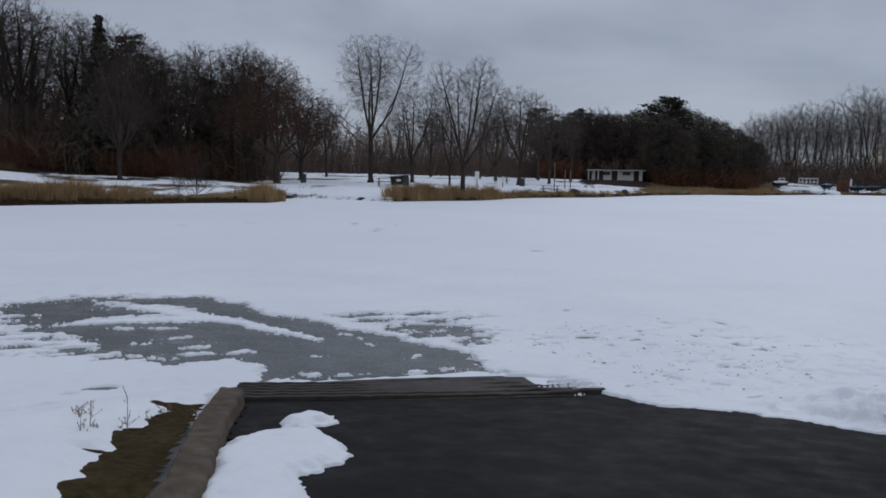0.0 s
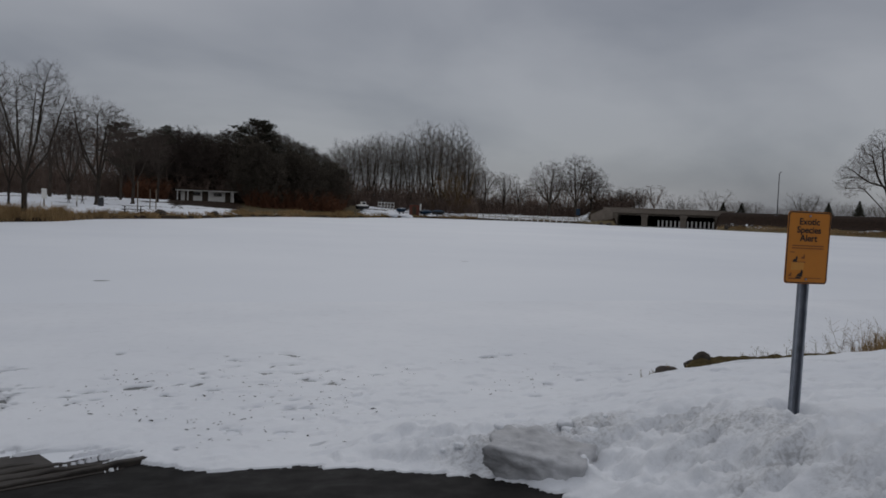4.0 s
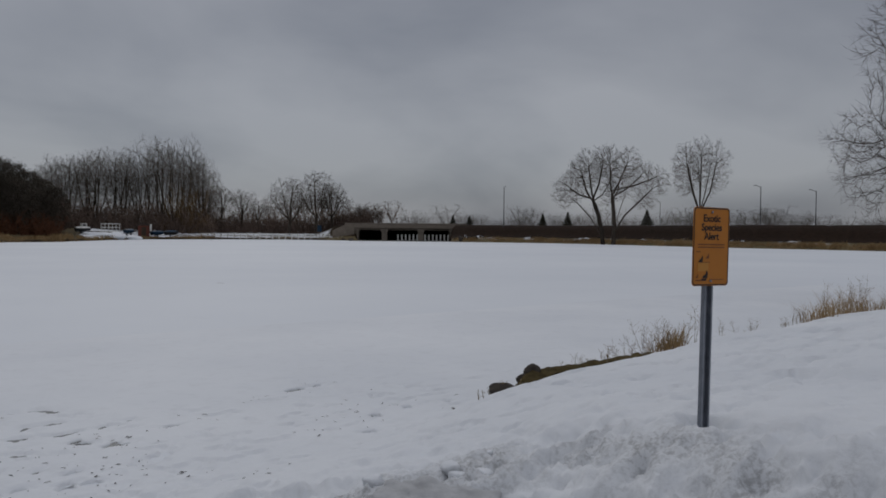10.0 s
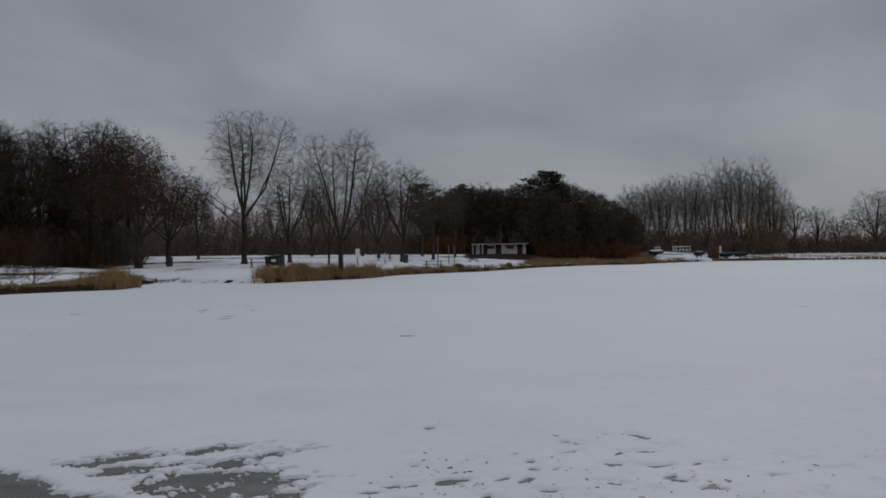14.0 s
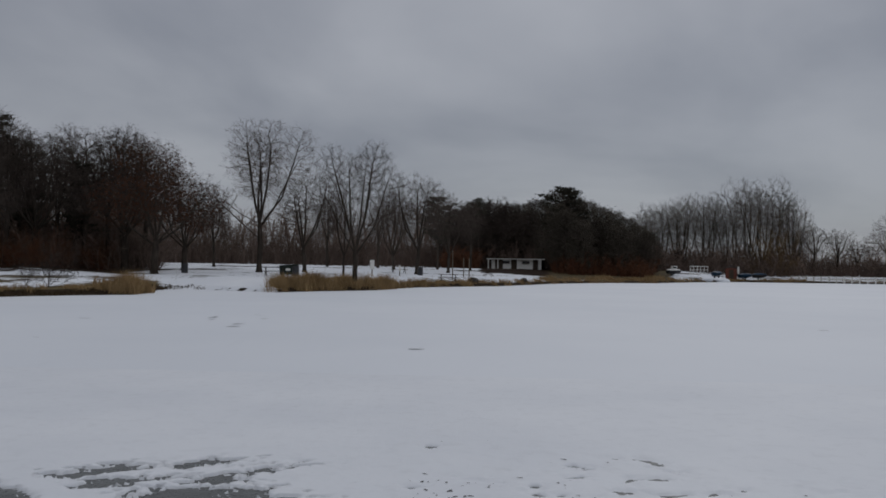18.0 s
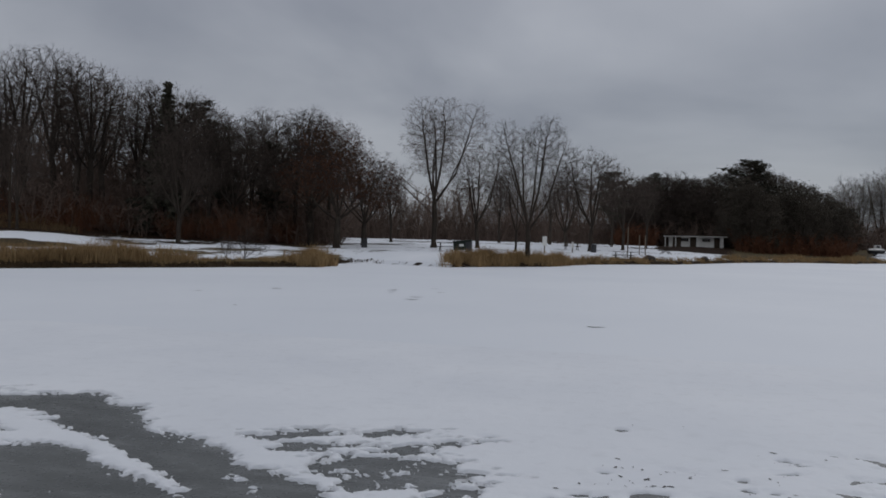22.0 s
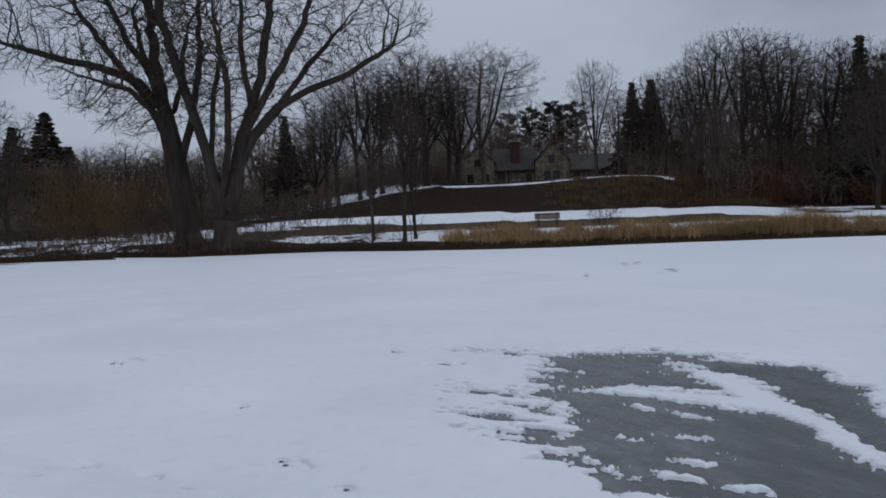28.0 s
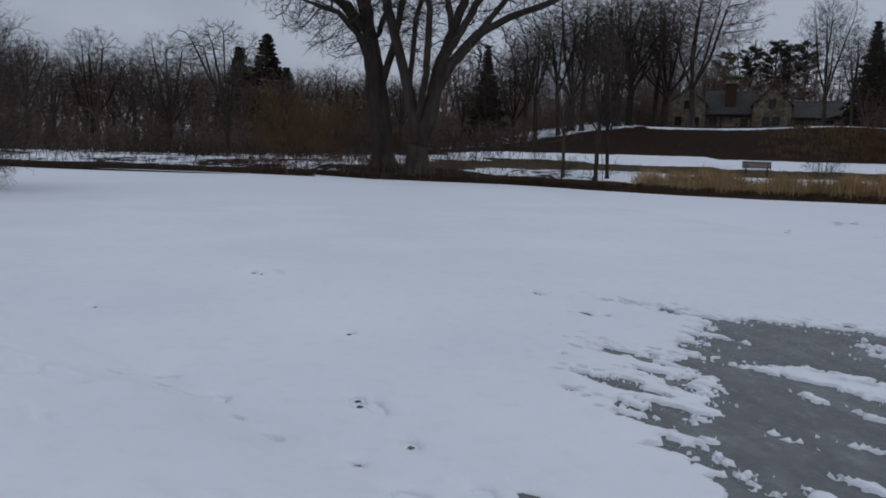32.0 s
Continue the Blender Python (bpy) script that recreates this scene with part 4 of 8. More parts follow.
# turf beside the kerb
_xs, _ys = np.linspace(-1.3, 0.4, 40), np.linspace(0.6, 4.6, 80)
_x, _y = np.meshgrid(_xs, _ys)
_z = near_ground(_x, _y) + 0.05 + 0.05 * fbm(_x * 6, _y * 6, 4)
_k = (_x < kerb_x(_y) - 0.2) & (_x > kerb_x(_y) - 0.95)
_f = [(j * 40 + i, j * 40 + i + 1, j * 40 + i + 41, j * 40 + i + 40) for j in range(79) for i in range(39) if _k[j, i] and _k[j + 1, i] and _k[j, i + 1] and _k[j + 1, i + 1]]
tagged(sheet("turf", np.stack([_x, _y, _z], -1).reshape(-1, 3).tolist(), _f, M_MOSS), "matted brown turf between kerb and melting snow", "grass", kind="structure")


def patch_top(x, y):
    pts = [(-0.3, 4.46), (-0.2, 4.75), (0.01, 4.76), (0.1, 4.56), (0.02, 4.35), (0.12, 4.22), (0.31, 3.99), (0.38, 3.87), (0.43, 3.57), (0.4, 3.38), (0.36, 3.2), (0.5, 2.9), (0.55, 2.3), (0.5, 1.7), (0.32, 1.7), (0.16, 2.3), (-0.12, 3.13), (-0.32, 3.75), (-0.23, 3.98), (-0.05, 4.16), (-0.08, 4.28), (-0.2, 4.3)]
    d = -poly_dist(x, y, pts) + 0.07 * fbm(x * 3.5, y * 3.5, 4) + 0.07 * fbm(x * 11, y * 11, 4, 0.65)
    return d


_x, _y = np.meshgrid(np.arange(-0.6, 0.9, 0.016), np.arange(1.5, 5.1, 0.016))
_d = patch_top(_x, _y)
_z = ramp_z(_x, _y) + np.where(_d > 0, 0.012 + 0.05 * smooth(_d, 0, 0.10) + 0.02 * fbm(_x * 6, _y * 6), -0.04)
_n = _x.shape[1]
_k = _d > -0.04
_f = [(j * _n + i, j * _n + i + 1, j * _n + i + _n + 1, j * _n + i + _n) for j in range(_x.shape[0] - 1) for i in range(_n - 1) if _k[j, i] or _k[j + 1, i] or _k[j, i + 1] or _k[j + 1, i + 1]]
tagged(sheet("snow_patch", np.stack([_x, _y, _z], -1).reshape(-1, 3).tolist(), _f, M_SNOW), "melting patch of white snow on the asphalt", "snow", kind="structure")

# dark flecks laid on the trodden snow for wet holes and small shadows
_v, _f = [], []
_tracks = ((4.6, 6.9, 3.2, 8.1), (3.3, 8.1, 1.4, 8.9), (3.5, 7.6, 3.8, 8.9), (3.8, 8.8, 6.4, 10.1), (1.4, 8.8, 2.9, 10.1), (4.2, 7.5, 1.6, 7.6), (1.2, 8.4, 2.2, 7.6), (5.0, 7.9, 6.6, 9.2), (2.2, 6.9, 4.2, 6.4), (1.4, 7.9, 3.0, 7.0), (3.4, 6.7, 4.4, 6.1), (1.6, 9.6, 3.6, 8.4))
for _k in range(420):
    if _k % 2:
        _x0, _y0 = TRACKS[_rs.randint(len(TRACKS))]
        _cx, _cy = _x0 + _rs.randn() * 0.2, _y0 + _rs.randn() * 0.16
    else:
        _x0, _y0, _x1, _y1 = _tracks[_rs.randint(len(_tracks))]
        _u, _w = _rs.rand(), 0.05 + 0.08 * _rs.rand()
        _cx, _cy = _x0 + _u * (_x1 - _x0) + _rs.randn() * _w, _y0 + _u * (_y1 - _y0) + _rs.randn() * _w
    if float(snow_depth(np.array([_cx]), np.array([_cy]))[0]) < 0.06 or (_cx > 3.5 and _cy < 6.9):
        continue
    _a, _b, _t0 = 0.006 + 0.024 * _rs.rand() ** 3, 0.004 + 0.008 * _rs.rand() ** 2, _rs.rand() * 3.1
    _i0, _n = len(_v), 9
    _px, _py = [], []
    for _i in range(_n):
        _t = 2 * math.pi * _i / _n
        _q = 0.6 + 0.8 * _rs.rand()
        _px.append(_cx + _q * (_a * math.cos(_t) * math.cos(_t0) - _b * math.sin(_t) * math.sin(_t0)))
        _py.append(_cy + _q * (_a * math.cos(_t) * math.sin(_t0) + _b * math.sin(_t) * math.cos(_t0)))
    _pz = snow_top(np.array(_px), np.array(_py)) + 0.004
    _v += list(zip(_px, _py, _pz.tolist()))
    _f.append(tuple(range(_i0, _i0 + _n)))
tagged(sheet("slush_flecks", _v, _f, M_RAMP), "dark flecks for wet holes, grit and small shadows in trodden lake snow", "slush", kind="stuff")

# dark spots where the wind has bared the ice far out
_v, _f = [], []
for _x0, _y0, _a, _b in ICE_MARKS:
    _k, _n = len(_v), 12
    _ph = _rs.rand() * 6
    for _i in range(_n):
        _t = 2 * math.pi * _i / _n
        _q = 1 + 0.45 * math.sin(3 * _t + _ph) * _rs.rand() + 0.3 * (_rs.rand() - 0.5)
        _v.append((_x0 + _a * _q * math.cos(_t), _y0 + _b * _q * math.sin(_t), 0.006))
    _f.append(tuple(range(_k, _k + _n)))
tagged(sheet("ice_spots", _v, _f, M_ICE), "thin dark spots of bare ice on the snow-covered lake", "ice", kind="stuff")

# ---- trees ----


class Tubes:
    """Gathers tapered tubes and thin pointed twigs into one mesh."""

    def __init__(self):
        self.v, self.f, self.t = [], [], []

    def add(self, pts, radii, sides):
        base = len(self.v)
        n = len(pts)
        for k in range(n):
            a, b = pts[max(k - 1, 0)], pts[min(k + 1, n - 1)]
            d = (b - a).normalized()
            side = d.cross(Vector((0.31, 0.17, 0.93)))
            if side.length < 0.05:
                side = d.cross(Vector((1, 0, 0)))
            side.normalize()
            up = d.cross(side)
            for j in range(sides):
                t = 2 * math.pi * j / sides
                self.v.append(pts[k] + radii[k] * (math.cos(t) * side + math.sin(t) * up))
        for k in range(n - 1):
            for j in range(sides):
                p, q = base + k * sides + j, base + k * sides + (j + 1) % sides
                self.f.append((p, q, q + sides, p + sides))

    def twig(self, p, e, r, rng):
        side = (e - p).cross(Vector((rng.gauss(0, 1), rng.gauss(0, 1), rng.gauss(0, 1))))
        side = side.normalized() * r if side.length > 1e-6 else Vector((r, 0, 0))
        k = len(self.v)
        self.v += [p - side, p + side, e]
        self.t.append((k, k + 1, k + 2))

    def arrays(self):
        return np.array([tuple(q) for q in self.v]).reshape(-1, 3), np.array(self.f, int).reshape(-1, 4), np.array(self.t, int).reshape(-1, 3)

    def mesh(self, name, mat):
        return mixed(name, *self.arrays(), mat)


def mixed(name, v, f, t, mat):
    """A mesh from arrays of points, four-cornered and three-cornered faces."""
    me = bpy.data.meshes.new(name)
    me.vertices.add(len(v))
    me.vertices.foreach_set("co", np.asarray(v, np.float32).ravel())
    idx = np.concatenate([f.ravel(), t.ravel()]).astype(np.int32)
    me.loops.add(len(idx))
    me.loops.foreach_set("vertex_index", idx)
    me.polygons.add(len(f) + len(t))
    me.polygons.foreach_set("loop_start", np.concatenate([np.arange(len(f)) * 4, len(f) * 4 + np.arange(len(t)) * 3]).astype(np.int32))
    me.polygons.foreach_set("use_smooth", np.concatenate([np.ones(len(f), bool), np.zeros(len(t), bool)]))
    me.materials.append(mat)
    me.update()
    me.validate()
    return me


def grow(rng, tubes, p, d, length, r, level, spec):
    """One axis of a tree and, from it, all that it bears; lower side axes leave at wider angles."""
    last = level == len(spec["kids"])
    if last:
        d = (d + Vector((0, 0, spec["up"][level]))).normalized()
        tubes[1].twig(p, p + d * length, r * 1.35, rng)
        return
    n = spec["segs"][level]
    pts, radii, dirs = [p.copy()], [r], [d.copy()]
    end = r * spec["taper"][level]
    crook, up = spec["crook"][level], spec["up"][level]
    for k in range(n):
        w = Vector((rng.gauss(0, 1), rng.gauss(0, 1), rng.gauss(0, 0.6)))
        d = (d + crook * w + Vector((0, 0, up))).normalized()
        p = p + d * (length / n)
        pts.append(p.copy()); dirs.append(d.copy())
        radii.append(r + (end - r) * (k + 1) / n)
    tubes[0 if level <= spec["trunk_levels"] else 1].add(pts, radii, spec["sides"][level])
    count = spec["kids"][level]
    t0 = spec["from"][level]
    spin = rng.uniform(0, 6.28)
    lo, hi = spec["angle"][level]
    for k in range(count):
        t = t0 + (1 - t0) * ((k + rng.random() * 0.9) / count) ** spec["bias"]
        i = min(int(t * n), n - 1)
        u = t * n - i
        q = pts[i].lerp(pts[i + 1], u)
        rr = radii[i] + (radii[i + 1] - radii[i]) * u
        base = dirs[i + 1]
        a = spin + 2.4 * k + rng.gauss(0, 0.35)
        side = base.cross(Vector((math.cos(a), math.sin(a), 0.12))) if level == 0 else base.cross(Vector((rng.gauss(0, 1), rng.gauss(0, 1), rng.gauss(0, 1))))
        if side.length < 1e-3:
            continue
        if level <= 1 and spec["trunk"] > 1.1:
            ang = radians(hi + (lo - hi) * k / max(count - 1, 1) + rng.gauss(0, 5))
        else:
            ang = radians(rng.uniform(lo, hi))
        kid = (base * math.cos(ang) + side.normalized() * math.sin(ang)).normalized()
        span = length * spec["ratio"][level] * (1 - spec["fall"][level] * (t - t0) / (1 - t0 + 1e-6)) * rng.uniform(0.75, 1.2)
        grow(rng, tubes, q, kid, span, max(rr * spec["thin"][level], spec["fine"]), level + 1, spec)


def habit(trunk, r, fine, segs, kids, sides, crook, up, angle, ratio, start, fall, thin, taper, trunk_levels=1, bias=0.8):
    return dict(trunk=trunk, bias=bias, r=r, fine=fine, segs=segs, kids=kids, sides=sides, crook=crook, up=up, angle=angle, ratio=ratio, fall=fall, thin=thin, taper=taper, trunk_levels=trunk_levels, **{"from": start})


# ways of growing, for a height of about 10 m: trunk, limbs, branches, shoots, twigs
SPECS = {
    "shrub": habit(0.7, 0.09, 0.014, (2, 4, 2), (14, 8, 10), (5, 4, 3), (0.1, 0.12, 0.2), (0.0, 0.08, 0.06, 0.1), ((15, 80), (25, 60), (20, 65)),
                   (9.5, 0.42, 0.6), (0.05, 0.15, 0.1), (0.2, 0.4, 0.3), (0.5, 0.5, 0.6), (0.5, 0.3, 0.4), 0),
    "bramble": habit(7.0, 0.05, 0.008, (5, 3), (8, 6), (4, 3), (0.10, 0.2), (0.03, 0.08, 0.1), ((25, 60), (25, 60)),
                     (0.45, 0.5), (0.2, 0.15), (0.5, 0.3), (0.5, 0.6), (0.3, 0.4), 0),
}


def lobe(x, y, z, r, rz, weight=1.0):
    return (x, y, z, r, rz, weight)


def colony(seed, stems, lobes, count, r, tip, step=0.24, kill=0.34, up=0.10, keep=0.7, twigs=3, reach=0.55, wander=0.10, shoots=2, crook=0.012):
    """A bare tree that grows from its stems towards points scattered through the lobes of its crown."""
    rs = np.random.RandomState(seed)
    share = np.array([w * (a * a * b) ** 0.7 for _, _, _, a, b, w in lobes])
    goals = []
    for (cx, cy, cz, a, b, _), n in zip(lobes, np.maximum((share / share.sum() * count).astype(int), 4)):
        d = rs.normal(size=(n, 3))
        d /= np.linalg.norm(d, axis=1)[:, None]
        d *= (rs.rand(n) ** 0.42)[:, None]
        goals.append(d * (a, a, b) + (cx, cy, cz))
    goals = np.concatenate(goals)
    goals = goals[goals[:, 2] > 0.6]
    pos, par = [], []
    for line in stems:
        line = [np.array(p, float) for p in line]
        last = -1
        if pos:
            last = int(np.argmin([np.sum((q - line[0]) ** 2) for q in pos]))
        else:
            pos.append(line[0]); par.append(-1); last = 0
        for p0, p1 in zip(line[:-1], line[1:]):
            n = max(1, int(np.linalg.norm(p1 - p0) / step))
            for k in range(n):
                w = rs.normal(size=3) * (crook, crook, 0.0) * (min(1.0, max(0.2, (p0[2] - 1.5) / 3)) if crook > 0.012 else 1.0)
                pos.append(p0 + (p1 - p0) * (k + 1) / n + w); par.append(last)
                last = len(pos) - 1
    P = np.zeros((9000, 3)); D = np.zeros((9000, 3)); par = par + [0] * (9000 - len(par)); kids = np.zeros(9000, int)
    n = len(pos)
    P[:n] = pos
    for i in range(1, n):
        v = P[i] - P[par[i]]
        D[i] = v / (np.linalg.norm(v) + 1e-9)
        kids[par[i]] += 1
    D[0] = (0, 0, 1)
    dist = np.sum((goals[:, None, :] - P[None, :n]) ** 2, -1)
    near, dist = dist.argmin(1), dist.min(1)
    for _ in range(170):
        if len(goals) == 0 or n > 8600:
            break
        felt = dist < (7 * step) ** 2
        if not felt.any():
            felt = dist <= np.quantile(dist, 0.1)
        pull = (goals - P[near])[felt]
        pull /= np.linalg.norm(pull, axis=1)[:, None] + 1e-9
        ids, inv = np.unique(near[felt], return_inverse=True)
        total = np.zeros((len(ids), 3))
        np.add.at(total, inv, pull)
        total /= np.linalg.norm(total, axis=1)[:, None] + 1e-9
        go = total + keep * D[ids] + np.array((0, 0, up)) + wander * rs.normal(size=total.shape)
        go /= np.linalg.norm(go, axis=1)[:, None] + 1e-9
        fresh = P[ids] + go * step
        ok = kids[ids] < 4
        gap = np.sum((fresh[:, None, :] - P[None, :n]) ** 2, -1).min(1) > (0.45 * step) ** 2
        stuck = ~(ok & gap)
        drop = np.zeros(len(goals), bool)
        drop[felt] = stuck[inv] & (rs.rand(len(inv)) < 0.25)
        sel = np.where(~stuck)[0]
        m = len(sel)
        if m:
            P[n:n + m], D[n:n + m] = fresh[sel], go[sel]
            for j, i in enumerate(ids[sel]):
                par[n + j] = int(i)
            kids[ids[sel]] += 1
            d2 = np.sum((goals[:, None, :] - fresh[sel][None]) ** 2, -1)
            best = d2.min(1)
            better = best < dist
            near = np.where(better, n + d2.argmin(1), near)
            dist = np.minimum(dist, best)
            drop = drop & ~better
            n += m
        live = (dist > kill * kill) & ~drop
        goals, near, dist = goals[live], near[live], dist[live]
    tips = np.zeros(n)
    child = [[] for _ in range(n)]
    for i in range(n - 1, 0, -1):
        if not child[i]:
            tips[i] = 1
        tips[par[i]] += tips[i]
        child[par[i]].append(i)
    power = math.log(max(tips[0], 2)) / math.log(r / tip)
    rad = np.maximum(tip * np.maximum(tips, 1) ** (1 / power), tip)
    tubes = (Tubes(), Tubes())
    V = [Vector(p) for p in P[:n]]
    rng = random.Random(seed)
    starts = [(0, -1)]
    while starts:
        i, origin = starts.pop()
        chain = [origin, i] if origin >= 0 else [i]
        while child[i]:
            ks = sorted(child[i], key=lambda c: -tips[c])
            starts += [(c, i) for c in ks[1:]]
            i = ks[0]
            chain.append(i)
        if len(chain) < 2:
            continue
        thick = rad[chain[1]]
        cut = chain[:1] + (chain[1:-1:2] if thick < 0.3 * r else chain[1:-1]) + chain[-1:]
        rr = [float(min(rad[k], thick)) for k in cut]
        rr[-1] *= 0.7
        sides = 9 if thick > 0.5 * r else 6 if thick > 0.22 * r else 4 if thick > 0.08 * r else 3
        tubes[0 if thick > 0.25 * r else 1].add([V[k] for k in cut], rr, sides)
    for i in range(1, n):
        if tips[i] > 4:
            continue
        base = Vector(D[i])
        for _ in range(twigs + (2 if not child[i] else 0)):
            side = base.cross(Vector((rng.gauss(0, 1), rng.gauss(0, 1), rng.gauss(0, 1))))
            if side.length < 1e-3:
                continue
            ang = rng.uniform(0.25, 0.95)
            d = (base * math.cos(ang) + side.normalized() * math.sin(ang) + Vector((0, 0, 0.12 + up))).normalized()
            e = V[i] + d * reach * rng.uniform(0.5, 1.1)
            tubes[1].twig(V[i], e, tip * 0.75, rng)
            for _ in range(shoots):
                q = V[i].lerp(e, rng.uniform(0.15, 0.8))
                f = (d + Vector((rng.gauss(0, 0.5), rng.gauss(0, 0.5), rng.gauss(0, 0.4) + up))).normalized()
                tubes[1].twig(q, q + f * reach * rng.uniform(0.3, 0.75), tip * 0.6, rng)
    return tubes


def tree_plan(kind, seed, width):
    """Stems and crown lobes of a kind of tree, ten metres high, and how it grows."""
    g = random.Random(seed * 7 + 3)
    w = width * 5
    ring = lambda n, off, z, r, rz: [lobe(off * w * math.cos(6.283 * k / n + g.uniform(-0.4, 0.4)), off * w * math.sin(6.283 * k / n + g.uniform(-0.4, 0.4)), z * g.uniform(0.93, 1.07), r * w * g.uniform(0.85, 1.15), rz * g.uniform(0.85, 1.15)) for k in range(n)]
    lean = (g.uniform(-0.25, 0.25), g.uniform(-0.25, 0.25))
    stem = lambda z: [[(0, 0, -0.15), (lean[0] * 0.4, lean[1] * 0.4, z * 0.55), (lean[0], lean[1], z)]]
    if kind == "elm":
        return dict(stems=stem(2.6), lobes=ring(4, 0.52, 6.6, 0.50, 2.5) + [lobe(0, 0, 7.6, 0.5 * w, 2.2)], count=2000, r=0.18, tip=0.0075, up=0.16, twigs=2, step=0.2, kill=0.24, reach=0.5)
    if kind == "fan":
        return dict(stems=stem(1.9), lobes=ring(5, 0.58, 6.2, 0.46, 2.6) + [lobe(0, 0, 7.6, 0.5 * w, 2.1)], count=2000, r=0.18, tip=0.0075, up=0.12, twigs=2, step=0.2, kill=0.24, reach=0.5)
    if kind == "oak":
        return dict(stems=stem(2.4), lobes=ring(6, 0.62, 5.2, 0.46, 1.9) + ring(3, 0.3, 7.4, 0.45, 1.9), count=1900, r=0.23, tip=0.0085, up=0.04, keep=0.45, wander=0.2, twigs=2, step=0.2, kill=0.25, reach=0.5)
    if kind == "poplar":
        return dict(stems=stem(1.2), lobes=ring(4, 0.46, 6.0, 0.44, 3.6) + [lobe(0, 0, 6.8, 0.5 * w, 3.0)], count=1300, r=0.11, tip=0.0075, up=0.42, keep=0.9, twigs=2, reach=0.6, step=0.24, kill=0.28, shoots=1)
    if kind == "wood":
        return dict(stems=stem(4.0), lobes=ring(4, 0.48, 6.9, 0.48, 2.3) + [lobe(0, 0, 7.9, 0.5 * w, 1.9)] + ring(2, 0.5, 4.4, 0.4, 1.2), count=1250, r=0.17, tip=0.0105, up=0.14, keep=0.6, wander=0.16, twigs=2, step=0.24, kill=0.28, reach=0.6, shoots=1)
    if kind == "back":
        return dict(stems=stem(2.8), lobes=ring(3, 0.45, 6.5, 0.55, 2.6) + ring(2, 0.5, 3.8, 0.5, 1.6), count=260, r=0.15, tip=0.022, step=0.45, kill=0.55, up=0.14, twigs=2, reach=0.9, shoots=0)
    if kind == "far":
        return dict(stems=stem(1.8), lobes=ring(4, 0.5, 5.6, 0.52, 3.0), count=150, r=0.14, tip=0.03, step=0.55, kill=0.7, up=0.12, twigs=2, reach=1.0, shoots=0)
    if kind == "haze":
        return dict(stems=stem(1.2), lobes=ring(5, 0.55, 5.4, 0.5, 3.2), count=170, r=0.09, tip=0.014, step=0.5, kill=0.6, up=0.12, twigs=2, reach=0.9, shoots=0)
    if kind == "dome":
        return dict(stems=stem(1.6), lobes=ring(7, 0.62, 4.6, 0.46, 2.5) + ring(4, 0.3, 7.0, 0.5, 2.3), count=900, r=0.20, tip=0.012, up=0.05, keep=0.5, wander=0.15, twigs=6, reach=0.7)
    if kind == "dead":
        return dict(stems=stem(4.2), lobes=ring(5, 0.65, 7.2, 0.4, 1.7) + [lobe(0, 0, 8.6, 0.4 * w, 1.2)], count=420, r=0.17, tip=0.012, up=0.0, keep=0.4, wander=0.4, twigs=2, reach=0.5)
    if kind == "bush":
        stems = [[(0, 0, -0.1), (0, 0, 0.3)]] + [[(0, 0, 0.2), (0.9 * math.cos(k * 0.9), 0.9 * math.sin(k * 0.9), 1.5), (1.9 * math.cos(k * 0.9 + 0.2), 1.9 * math.sin(k * 0.9 + 0.2), 3.4)] for k in range(7)]
        return dict(stems=stems, lobes=ring(7, 0.62, 5.2, 0.44, 2.6) + ring(4, 0.3, 7.3, 0.5, 2.3) + ring(5, 0.45, 3.6, 0.3, 1.2), count=2600, r=0.13, tip=0.0095, step=0.2, kill=0.26, up=0.30, keep=0.9, twigs=3, reach=0.75, shoots=2)
    if kind == "edge":
        return dict(stems=stem(2.0), lobes=ring(8, 0.66, 4.4, 0.42, 1.5) + ring(4, 0.35, 7.2, 0.5, 2.1), count=2600, r=0.17, tip=0.0055, step=0.18, kill=0.24, up=0.04, keep=0.6, wander=0.18, twigs=4, reach=0.5, shoots=1)


